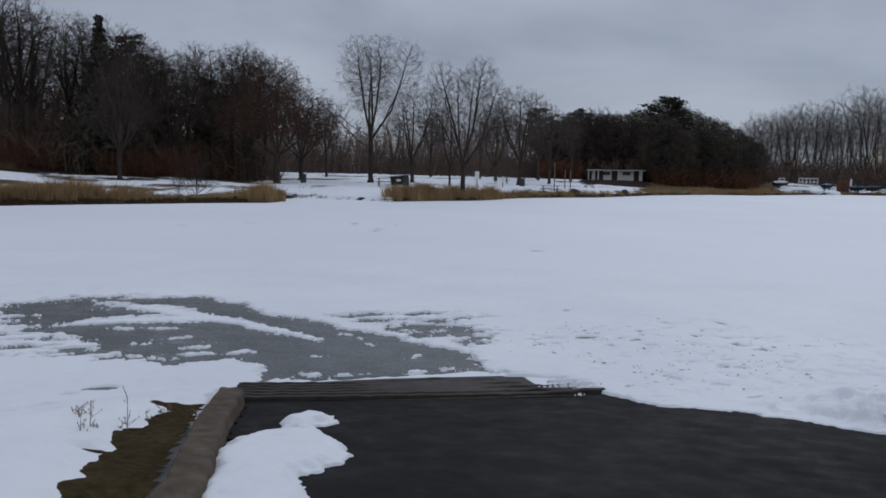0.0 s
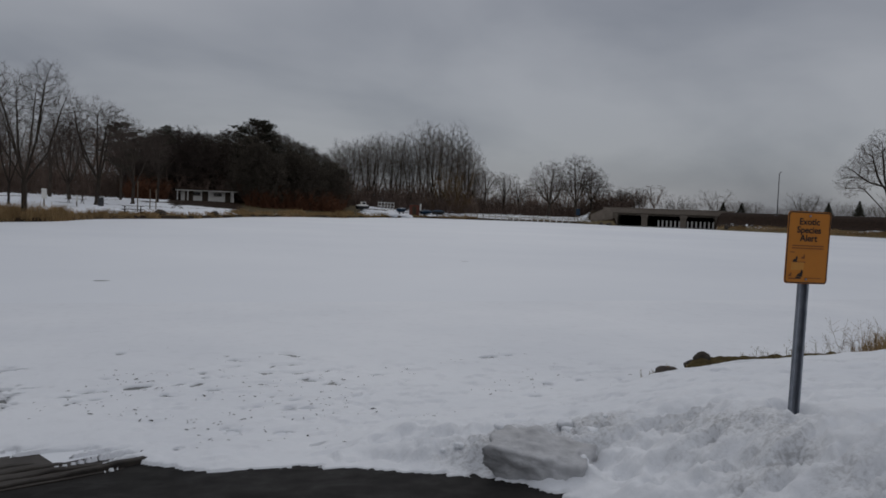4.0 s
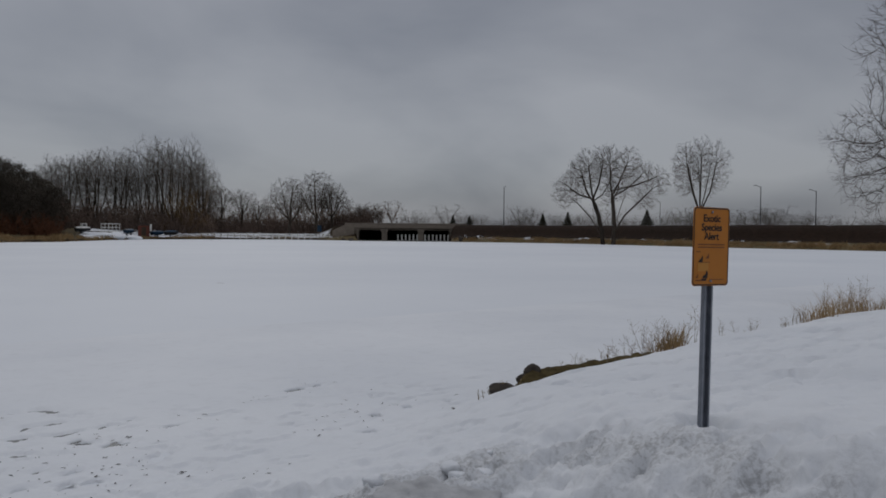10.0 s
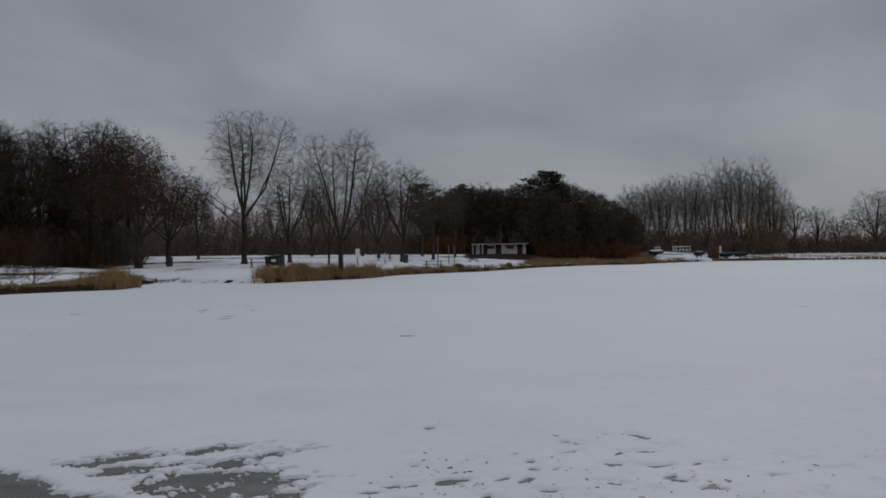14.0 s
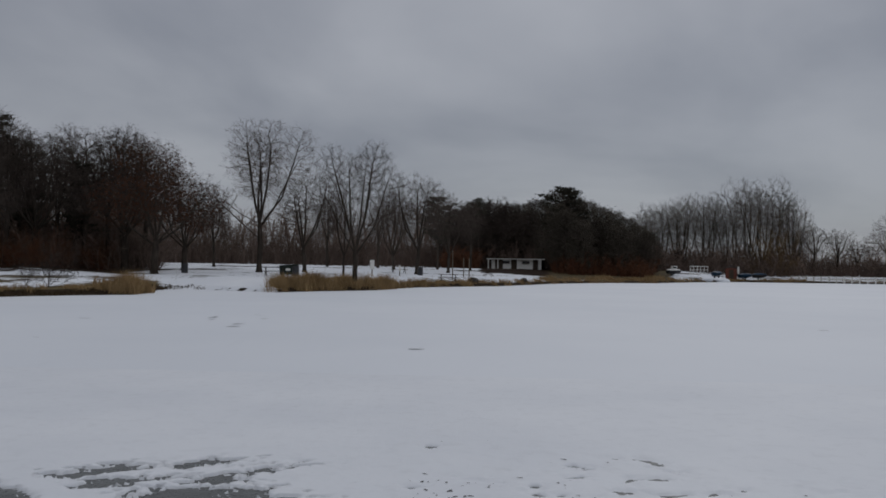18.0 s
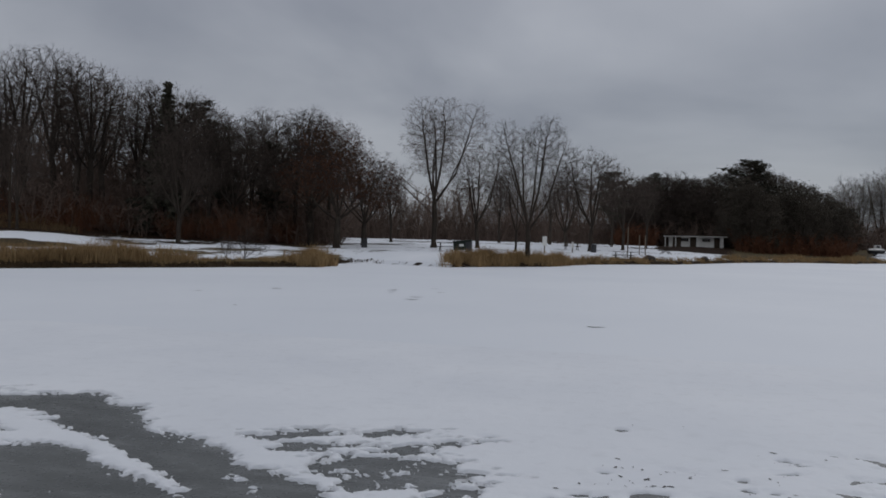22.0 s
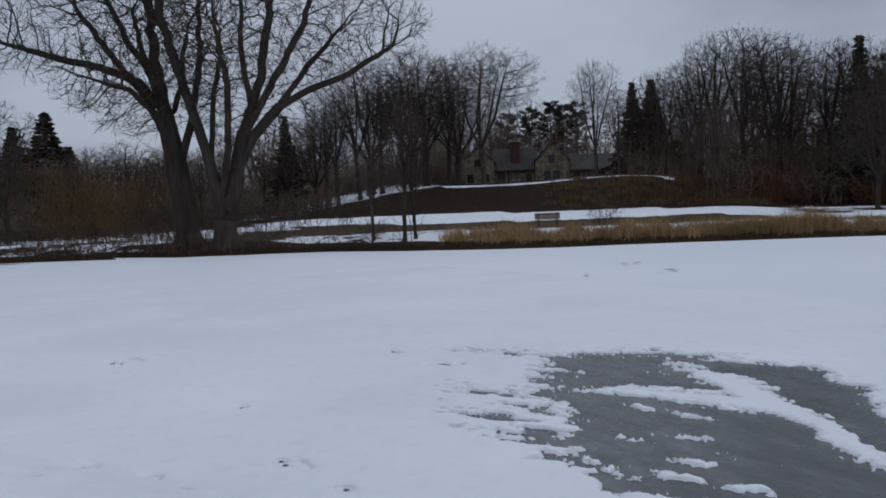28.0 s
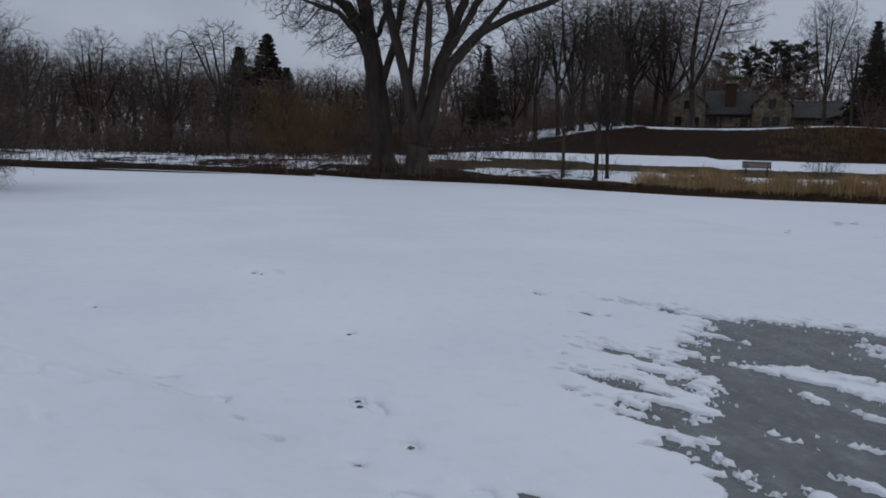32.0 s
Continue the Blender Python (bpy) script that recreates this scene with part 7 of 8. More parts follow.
_w = [(_r.uniform(8.3, 9.9), _r.uniform(7.9, 8.3), _r.uniform(0.12, 0.38)) for _ in range(24)] + [(_r.uniform(10.1, 11.3), _r.uniform(8.2, 8.5), _r.uniform(0.25, 0.55)) for _ in range(26)]
_w += [(_r.uniform(11.6, 15.0), _r.uniform(8.3, 8.7), _r.uniform(0.12, 0.4)) for _ in range(26)] + [(_r.uniform(15, 19), _r.uniform(8.2, 8.7), _r.uniform(0.4, 0.8)) for _ in range(26)] + [(_r.uniform(6.7, 7.3), _r.uniform(7.6, 7.9), _r.uniform(0.05, 0.14)) for _ in range(10)]
weeds("weeds", "dry brown weed stalks along the snowy bank", _w, M_WEED, 3)
weeds("weeds", "thin dry weed stalks beside the kerb", [(-1.0 + _r.gauss(0, 0.12), 3.55 + _r.gauss(0, 0.12), _r.uniform(0.08, 0.3)) for _ in range(7)] + [(-0.95 + _r.gauss(0, 0.15), 4.0 + _r.gauss(0, 0.25), _r.uniform(0.05, 0.12)) for _ in range(10)], M_WEED, 4)
weeds("weeds", "dry twiggy growth above the reeds", [(_r.uniform(-15.5, -12.5), _r.uniform(-2.2, -1.0), _r.uniform(0.4, 1.0)) for _ in range(40)], M_WEED, 5)

# ---- things on the near bank ----


def text_mesh(body, size, x, y, z, mat, parent, name="lettering", spacing=1.0):
    """Raised flat lettering in the plane y = const, facing -y."""
    cu = bpy.data.curves.new(name, "FONT")
    cu.body, cu.size, cu.align_x, cu.extrude = body, size, "CENTER", 0.0006
    cu.space_character, cu.offset = spacing, 0.0013
    tmp = bpy.data.objects.new(name, cu)
    scene.collection.objects.link(tmp)
    dg = bpy.context.evaluated_depsgraph_get()
    me = bpy.data.meshes.new_from_object(tmp.evaluated_get(dg))
    bpy.data.objects.remove(tmp)
    me.materials.clear()
    me.materials.append(mat)
    ob = new(name, me)
    ob.parent = parent
    ob.matrix_basis = Matrix.Translation((x, y, z)) @ Matrix.Rotation(radians(90), 4, "X")
    return ob


def rounded(w, h, r, cx=0.0, cz=0.0, steps=5):
    out = []
    for k, (sx, sz) in enumerate(((1, 1), (-1, 1), (-1, -1), (1, -1))):
        for i in range(steps + 1):
            a = radians(90 * k + 90 * i / steps)
            out.append((cx + sx * (w / 2 - r) + r * math.cos(a), cz + sz * (h / 2 - r) + r * math.sin(a)))
    return out


def build_sign():
    z0 = 0.66
    s = thing("warning_sign", pose(5.845, 4.55, z0, 0.3, 0.8, -7.5), "orange exotic species alert sign on a galvanized steel post", "sign")
    top, mid = 1.97 - z0, 1.742 - z0
    post = bmesh.new()
    for o in (((-0.034, 0.0), (-0.022, 0.0), (-0.022, 0.028), (0.022, 0.028), (0.022, 0.0), (0.034, 0.0), (0.034, 0.006), (0.027, 0.006), (0.027, 0.034), (-0.027, 0.034), (-0.027, 0.006), (-0.034, 0.006)),):
        lo = [post.verts.new((x, y + 0.004, -0.4)) for x, y in o]
        hi = [post.verts.new((x, y + 0.004, top - 0.03)) for x, y in o]
        for k in range(len(o)):
            post.faces.new((lo[k - 1], lo[k], hi[k], hi[k - 1]))
        post.faces.new(hi[::-1])
    bmesh.ops.recalc_face_normals(post, faces=post.faces)
    part("post", post, M_GALV, s, "galvanized channel post")
    plate = part("plate", prism(rounded(0.305, 0.457, 0.022, 0, mid), -0.002, 0.001), M_ORANGE, s, "weathered orange plate with a dark border")
    rim_o, rim_i = rounded(0.299, 0.451, 0.020, 0, mid), rounded(0.285, 0.437, 0.015, 0, mid)
    bm = bmesh.new()
    vo, vi = [bm.verts.new((x, -0.0032, z)) for x, z in rim_o], [bm.verts.new((x, -0.0032, z)) for x, z in rim_i]
    for k in range(len(vo)):
        bm.faces.new((vo[k - 1], vo[k], vi[k], vi[k - 1]))
    part("border", bm, M_INK, plate)
    for k, (word, dz) in enumerate((("Exotic", 0.145), ("Species", 0.093), ("Alert", 0.041))):
        text_mesh(word, 0.058, 0.0, -0.0035, mid + dz, M_INK, plate)
    for dz, w in ((0.012, 0.225), (-0.004, 0.225)):
        part("text_bar", box(-w / 2, -0.0036, mid + dz - 0.0035, w / 2, -0.0026, mid + dz + 0.0035), M_INKFADE, plate)
    for x0, dz, w, h, m in ((-0.125, -0.030, 0.035, 0.006, M_INKFADE), (-0.10, -0.092, 0.09, 0.006, M_INKFADE), (-0.125, -0.196, 0.05, 0.008, M_INKFADE), (-0.005, -0.192, 0.115, 0.005, M_INKFADE), (-0.075, -0.192, 0.04, 0.012, M_INK), (-0.11, -0.118, 0.09, 0.05, M_PALEPRINT)):
        part("print_bar", box(x0, -0.0036, mid + dz - h / 2, x0 + w, -0.0027, mid + dz + h / 2), m, plate)
    for cx, cz, k, m in ((-0.085, -0.075, 1.0, M_INK), (-0.045, -0.165, 1.25, M_INK), (-0.03, -0.058, 0.8, M_INKFADE), (-0.115, -0.172, 0.7, M_INKFADE)):
        o = [(cx + k * a, mid + cz + k * b) for a, b in ((-0.02, -0.014), (0.014, -0.016), (0.018, 0.012), (0.008, 0.022), (0.003, 0.004), (-0.008, 0.0))]
        part("pictogram", prism(o, -0.0037, -0.0027), m, plate)
    for dz in (0.20, -0.20):
        part("bolt", rod((0, -0.009, mid + dz), (0, 0.03, mid + dz), 0.007, sides=6), M_GALV, s)
    # the melted ring round the post is left by the snow sheet


build_sign()


def rock(name, x, y, z, sx, sy, sz, seed, label, mat):
    rng = random.Random(seed)
    bm = bmesh.new()
    bmesh.ops.create_icosphere(bm, subdivisions=3, radius=1.0)
    o = Vector((rng.uniform(0, 50), rng.uniform(0, 50), rng.uniform(0, 50)))
    for v in bm.verts:
        k = 1 + 0.34 * noise.noise(v.co * 1.1 + o) + 0.12 * noise.noise(v.co * 3 + o)
        v.co = Vector((v.co.x * sx * k, v.co.y * sy * k, v.co.z * sz * k))
    me = bpy.data.meshes.new(name)
    bm.to_mesh(me)
    bm.free()
    me.materials.append(mat)
    me.polygons.foreach_set("use_smooth", [True] * len(me.polygons))
    ob = new(name, me)
    ob.matrix_basis = pose(x, y, z, 0, 0, rng.uniform(0, 360))
    return tagged(ob, label, name.replace("_", " "))


rock("rock", 7.12, 7.66, 0.23, 0.19, 0.13, 0.075, 1, "flat grey boulder at the frozen shore", M_ROCK)
rock("rock", 7.42, 7.70, 0.30, 0.08, 0.07, 0.06, 2, "small brown boulder at the frozen shore", M_ROCK)
rock("rock", 7.60, 7.76, 0.35, 0.11, 0.09, 0.085, 3, "dark round boulder beside the bare turf", M_ROCK)
rock("rock", 6.75, 8.02, 0.015, 0.05, 0.03, 0.025, 4, "small stone breaking through the snow", M_ROCK)
rock("rock", 7.2, 8.5, 0.01, 0.06, 0.03, 0.025, 5, "small stone breaking through the snow", M_ROCK)

# bare turf breaking through the snow on the sign bank
_xs, _ys = np.linspace(7.0, 10.4, 90), np.linspace(7.2, 8.7, 40)
_x, _y = np.meshgrid(_xs, _ys)
_d = seg_dist(_x, _y, [(7.4, 7.66, 0.05), (8.2, 7.88, 0.16), (9.2, 8.08, 0.15), (10.1, 8.18, 0.07)])
_z = near_ground(_x, _y) + 0.02 + 0.13 * (1 - smooth(_d, -0.12, 0.1)) + 0.06 * fbm(_x * 7, _y * 7, 3)
_f = [(j * 90 + i, j * 90 + i + 1, j * 90 + i + 91, j * 90 + i + 90) for j in range(39) for i in range(89) if _d[j, i] < 0.1]
tagged(sheet("turf", np.stack([_x, _y, _z], -1).reshape(-1, 3).tolist(), _f, M_BANKTURF), "bare brown turf breaking through bank snow", "grass", kind="structure")


def snow_chunk(x, y, z, sx, sy, sz, turn, seed, label, blunt=0.45, tilt=None, mat=None):
    rng = random.Random(seed)
    bm = bmesh.new()
    bmesh.ops.create_icosphere(bm, subdivisions=5 if sx > 0.2 else 3, radius=1.0)
    o = Vector((rng.uniform(0, 50), 3.3, 7.7))
    for v in bm.verts:
        c = v.co.copy()
        m_ = max(abs(c.x), abs(c.y), abs(c.z))
        c = c.lerp(c / m_, blunt)
        w = Vector((c.x * sx, c.y * sy, c.z * sz)) / max(sz, 0.02)
        k = 1 + 0.20 * noise.noise(w * 0.9 + o) + 0.09 * noise.noise(w * 2.2 + o) + 0.035 * noise.noise(w * 6 + o) + 0.02 * noise.noise(w * 13 + o)
        v.co = Vector((c.x * sx * k, c.y * sy * k, c.z * sz * k))
    me = bpy.data.meshes.new("snow_block")
    bm.to_mesh(me)
    bm.free()
    me.materials.append(mat or M_PLOWED)
    me.polygons.foreach_set("use_smooth", [True] * len(me.polygons))
    ob = new("snow_block", me)
    ob.matrix_basis = pose(x, y, z, rng.uniform(-14, 14) if tilt is None else tilt, rng.uniform(-8, 8) if tilt is None else 4, turn)
    return tagged(ob, label, "snow block")


snow_chunk(4.43, 5.27, 0.255, 0.36, 0.19, 0.125, -46, 1, "large dirty block of plowed snow beside the asphalt", 0.7, 14, M_BLOCK)
for _k in range(16):
    _i = _r.choice((0, 1, 1, 2, 2, 3, 4))
    _a, _b = RIDGE[_i], RIDGE[_i + 1]
    _q = _r.random()
    _px, _py = _a[0] + _q * (_b[0] - _a[0]) + _r.gauss(0, 0.25), _a[1] + _q * (_b[1] - _a[1]) + _r.gauss(0, 0.25)
    if _py < 2.2 or _px < float(edge_x(_py)) + 0.1:
        continue
    _s = 0.018 + 0.04 * _r.random() ** 2
    snow_chunk(_px, _py, float(snow_top(np.array([_px]), np.array([_py]))[0]) + 0.1 * _s, _s * _r.uniform(0.8, 1.5), _s, _s * 0.7, _r.uniform(0, 360), 10 + _k, "dirty lump of plowed snow on the ridge")

# ---- the stone house on the hill ----
_m = Mat("rubble_stone", 0.9)
_vo = _m.n.new("ShaderNodeTexVoronoi")
_vo.inputs["Scale"].default_value = 2.1
_ve = _m.n.new("ShaderNodeTexVoronoi")
_ve.feature = "DISTANCE_TO_EDGE"
_ve.inputs["Scale"].default_value = 2.1
_m.l.new(_m.co, _vo.inputs["Vector"]); _m.l.new(_m.co, _ve.inputs["Vector"])
_sep = _m.n.new("ShaderNodeSeparateColor")
_m.l.new(_vo.outputs["Color"], _sep.inputs[0])
_c = _m.ramp(_sep.outputs[0], (0.1, (0.08, 0.062, 0.044)), (0.5, (0.19, 0.15, 0.10)), (0.9, (0.32, 0.27, 0.19)))
_c = _m.mix(_m.ramp(_ve.outputs["Distance"], (0.02, (1, 1, 1)), (0.09, (0, 0, 0))), _c, (0.15, 0.13, 0.10))
_m.color(_m.mix(0.35, _c, _m.ramp(_m.noise(9.0), (0.3, (0.1, 0.08, 0.06)), (0.7, (0.3, 0.25, 0.18)))))
_m.bump(_ve.outputs["Distance"], 0.5, 0.05)
M_RUBBLE = _m.m


def window(parent, x, z, w, h, y, panes=2, frame_mat=None):
    """A dark window: frame and panes, on a wall that faces -y."""
    fr = bmesh.new()
    t = 0.07
    for a in ((x - w / 2 - t, z - t, x + w / 2 + t, z), (x - w / 2 - t, z + h, x + w / 2 + t, z + h + t), (x - w / 2 - t, z, x - w / 2, z + h), (x + w / 2, z, x + w / 2 + t, z + h)):
        box(a[0], y - 0.06, a[1], a[2], y + 0.05, a[3], bm=fr)
    win = part("window", fr, frame_mat or M_DARKWOOD, parent)
    for k in range(panes):
        x0 = x - w / 2 + w * k / panes
        part("pane", box(x0 + 0.01, y - 0.012, z, x0 + w / panes - 0.01, y + 0.03, z + h), M_GLASS, win)
    part("sill", box(x - w / 2 - 0.12, y - 0.13, z - t - 0.06, x + w / 2 + 0.12, y + 0.02, z - t), M_CONCRETE, win)
    return win


def gable_wall(parent, x0, x1, eave, peak, y, depth):
    mid = (x0 + x1) / 2
    return part("wall", prism([(x0, -1.5), (x1, -1.5), (x1, eave), (mid, peak), (x0, eave)], y, y + depth), M_RUBBLE, parent, "rubble stone gable wall")


def pitched(parent, x0, x1, eave, peak, y0, y1, over=0.35, along="x"):
    """A two-sided roof; along: the direction of its ridge."""
    t = 0.16
    if along == "x":
        mid = (y0 + y1) / 2
        k = (peak - eave) / (mid - y0)
        o = [(y0 - over, eave - over * k), (mid, peak), (y1 + over, eave - over * k), (y1 + over, eave - over * k + t), (mid, peak + t), (y0 - over, eave - over * k + t)]
        bm = prism(o, x0 - over, x1 + over)
        for v in bm.verts:
            v.co = Vector((v.co.y, v.co.x, v.co.z))
        bmesh.ops.recalc_face_normals(bm, faces=bm.faces)
    else:
        mid = (x0 + x1) / 2
        k = (peak - eave) / (mid - x0)
        bm = prism([(x0 - over, eave - over * k), (mid, peak), (x1 + over, eave - over * k), (x1 + over, eave - over * k + t), (mid, peak + t), (x0 - over, eave - over * k + t)], y0 - over, y1 + over)
    return part("roof", bm, M_ROOF, parent, "grey shingle roof")


def build_house():
    x, y = spot(56.6, 135)
    hz = 7.15
    h = thing("stone_house", pose(x, y, hz, 0, 0, 56.6), "rubble stone house with steep gables and grey roofs on the hill", "house")
    gable_wall(h, -12.7, -7.1, 4.0, 6.6, -0.6, 8.0)
    pitched(h, -12.7, -7.1, 4.0, 6.6, -0.6, 7.4, 0.3, "y")
    part("wall", box(-7.1, 0.6, -1.5, 0.0, 7.0, 2.6), M_RUBBLE, h, "low stone wall under deep eaves")
    pitched(h, -7.1, 0.0, 2.5, 6.2, 0.6, 7.0, 0.3)
    gable_wall(h, 0.0, 5.6, 3.9, 6.7, -0.6, 8.0)
    pitched(h, 0.0, 5.6, 3.9, 6.7, -0.6, 7.4, 0.3, "y")
    part("wall", box(5.6, 0.8, -1.5, 12.7, 6.4, 2.2), M_RUBBLE, h, "low wing wall")
    pitched(h, 5.6, 12.7, 2.1, 4.6, 0.8, 6.4, 0.35)
    ch = part("chimney", box(-4.3, 1.4, 2.0, -2.6, 2.7, 7.3, 0.05), M_BRICK, h, "broad brown brick chimney")
    part("cap", box(-4.45, 1.25, 7.3, -2.45, 2.85, 7.5, 0.03), M_CONCRETE, ch)
    for wx, wz, ww, wh, wy in ((-9.9, 3.2, 0.9, 1.2, -0.6), (-11.2, 0.5, 1.0, 1.3, -0.6), (-8.5, 0.5, 1.0, 1.3, -0.6), (2.8, 3.5, 0.95, 1.15, -0.6), (2.0, 0.4, 1.0, 1.5, -0.6), (3.5, 0.4, 1.0, 1.5, -0.6), (-5.9, 0.7, 1.1, 1.0, 0.6), (7.0, 0.6, 1.1, 1.0, 0.8), (11.2, 0.6, 1.0, 1.0, 0.8)):
        window(h, wx, wz, ww, wh, wy)
    d = part("door", box(-1.7, 0.52, -0.4, -0.7, 0.66, 1.7, 0.02), M_DARKWOOD, h, "dark plank door")
    part("door_handle", rod((-0.85, 0.50, 0.7), (-0.85, 0.44, 0.7), 0.03), M_STEEL, d)
    part("beam", box(-7.4, 0.05, 2.2, 0.0, 0.25, 2.42), M_DARKWOOD, h, "dark eaves beam")
    for bx in (-4.6, -0.15):
        part("porch_post", box(bx - 0.1, 0.05, -1.0, bx + 0.1, 0.25, 2.2), M_DARKWOOD, h)
    part("beam", box(5.8, -0.6, 1.75, 9.0, -0.35, 1.95), M_DARKWOOD, h, "dark carport beam")
    for bx in (8.2, 8.9):
        part("porch_post", box(bx - 0.09, -0.55, -1.0, bx + 0.09, -0.37, 1.75), M_DARKWOOD, h)
    return h


build_house()


def build_fence(name, label, az0, az1, d0, d1, height, gap, mat, rails=2, post_r=0.05):
    """Upright posts with level rails between two bearings."""
    x0, y0 = spot(az0, d0)
    x1, y1 = spot(az1, d1)
    n = max(2, int(math.hypot(x1 - x0, y1 - y0) / gap))
    f = thing(name, Matrix(), label, "fence")
    tops = []
    for k in range(n + 1):
        x, y = x0 + (x1 - x0) * k / n, y0 + (y1 - y0) * k / n
        z = float(ground_z(x, y))
        part("fence_post", box(x - post_r, y - post_r, z - 0.3, x + post_r, y + post_r, z + height, 0.01), mat, f)
        tops.append((x, y, z))
    for r in range(rails):
        u = height * (0.9 - 0.45 * r)
        for a, b in zip(tops[:-1], tops[1:]):
            part("rail", rod((a[0], a[1], a[2] + u), (b[0], b[1], b[2] + u), post_r * 0.6, sides=4), mat, f)


build_fence("garden_fence", "dark garden fence along the top of the hill", 50, 64, 113, 112, 1.1, 2.0, M_DARKWOOD)
build_fence("wooden_fence", "dark post and rail fence on the snowy slope", 69, 80, 82, 74, 1.1, 2.2, M_DARKWOOD, 2, 0.055)


def build_bench():
    x, y = spot(55.7, 52)
    z = float(ground_z(x, y))
    b = thing("park_bench", pose(x, y, z, 0, 0, 52), "brown wooden park bench facing away from the lake", "bench")
    for k in range(3):
        part("back_slat", box(-0.82, -0.03, 0.52 + 0.125 * k, 0.82, 0.02, 0.635 + 0.125 * k, 0.006), M_BENCH, b)
    part("top_rail", box(-0.84, -0.045, 0.895, 0.84, 0.035, 0.93, 0.008), M_WOOD, b, "pale weathered top rail")
    for k in range(3):
        part("seat_slat", box(-0.8, 0.08 + 0.14 * k, 0.44, 0.8, 0.20 + 0.14 * k, 0.475, 0.006), M_WOOD, b)
    for lx in (-0.6, 0.6):
        part("leg", box(lx - 0.035, 0.36, -0.2, lx + 0.035, 0.43, 0.44, 0.008), M_DARKWOOD, b)
        part("back_post", box(lx - 0.035, 0.025, -0.2, lx + 0.035, 0.09, 0.9, 0.008), M_DARKWOOD, b)
        part("arm_brace", box(lx - 0.03, 0.09, 0.38, lx + 0.03, 0.43, 0.44), M_DARKWOOD, b)


build_bench()


def build_pole(az, d, h, r, label, name="utility_pole", mat=None, arm=0.0, turn=0.0):
    x, y = spot(az, d)
    z = float(ground_z(x, y))
    p = thing(name, pose(x, y, z, 0, 0, turn), label, name.replace("_", " "))
    part("pole", rod((0, 0, -0.4), (0, 0, h), r, r * 0.75, 8), mat or M_DARKWOOD, p)
    if arm:
        part("arm", rod((0, 0, h - 0.15), (arm, 0, h + 0.25), r * 0.5, r * 0.4, 6), mat or M_STEEL, p)
        part("lamp_head", box(arm - 0.1, -0.1, h + 0.2, arm + 0.4, 0.1, h + 0.3, 0.03), M_STEEL, p)
    else:
        part("cap", rod((0, 0, h), (0, 0, h + 0.08), r * 0.9, r * 0.3, 8), mat or M_DARKWOOD, p)
    return p


build_pole(44.65, 74, 6.2, 0.11, "dark wooden utility pole at the lawn's edge")
build_pole(-43.0, 150, 7.6, 0.09, "tall steel street lamp on the causeway road", "street_lamp", M_STEEL, 1.6, 40)
build_pole(-60.8, 152, 7.3, 0.09, "tall steel street lamp on the causeway road", "street_lamp", M_STEEL, 0.9, 100)
build_pole(-64.2, 160, 6.8, 0.09, "tall steel street lamp on the causeway road", "street_lamp", M_STEEL, 0.9, 100)
build_pole(-54.0, 250, 8.5, 0.09, "tall steel street lamp on the causeway road", "street_lamp", M_STEEL, 0.9, 100)

# ---- across the ice: restroom, tables, boats ----


def build_restroom():
    x, y = spot(-2.35, 130)
    z = float(ground_z(x, y)) - 0.35
    top = 3.62 - z
    h = thing("restroom_building", pose(x, y, z, 0, 0, -2.35), "low white park restroom with a flat overhanging roof", "building")
    w = bmesh.new()
    box(-4.1, 0, -0.4, 4.2, 4.2, top - 0.28, bm=w)
    part("wall", w, M_WHITE, h, "white painted block wall")
    r = part("roof", box(-4.9, -0.9, top - 0.26, 4.7, 4.8, top, 0.03), M_WHITE, h, "flat white roof slab")
    part("fascia", box(-4.92, -0.94, top - 0.10, 4.72, -0.9, top + 0.02), M_DARKWOOD, r)
    for dx, dw in ((-0.35, 0.95), (3.2, 0.85)):
        d = part("door", box(dx - dw / 2, -0.06, -0.2, dx + dw / 2, 0.03, 1.95, 0.01), M_DARKWOOD, h, "dark brown door in a recess")
        part("door_handle", rod((dx + dw * 0.3, -0.06, 0.95), (dx + dw * 0.3, -0.13, 0.95), 0.03), M_STEEL, d)
    for px in (-4.6, -3.0, 0.35, 3.95):
        part("roof_post", box(px - 0.08, -0.75, -0.4, px + 0.08, -0.6, top - 0.26), M_WHITE, h)
    for wx in (-1.7, 1.6):
        window(h, wx, top - 0.85, 1.1, 0.32, 0.0, 3)
    # a dark panel on the wall gives the shade of the side doorway
    part("doorway", box(-3.5, -0.03, -0.2, -2.2, 0.02, 1.9), M_DARKWOOD, h, "dark panel standing for the shade in a side doorway")


build_restroom()


def build_table(az, d, turn, mat, label):
    x, y = spot(az, d)
    z = float(ground_z(x, y))
    t = thing("picnic_table", pose(x, y, z, 0, 0, turn), label, "picnic table", "picnic tables")
    for k in range(4):
        part("top_board", box(-0.95, -0.36 + 0.185 * k, 0.72, 0.95, -0.20 + 0.185 * k, 0.77, 0.006), mat, t)
    for sy in (-0.75, 0.52):
        part("seat_board", box(-0.95, sy, 0.42, 0.95, sy + 0.24, 0.46, 0.006), mat, t)
    for lx in (-0.7, 0.7):
        part("leg", rod((lx, -0.62, -0.1), (lx, 0.2, 0.72), 0.04, sides=6), M_DARKWOOD, t)
        part("leg", rod((lx, 0.62, -0.1), (lx, -0.2, 0.72), 0.04, sides=6), M_DARKWOOD, t)
        part("brace", box(lx - 0.03, -0.75, 0.38, lx + 0.03, 0.75, 0.44), M_DARKWOOD, t)


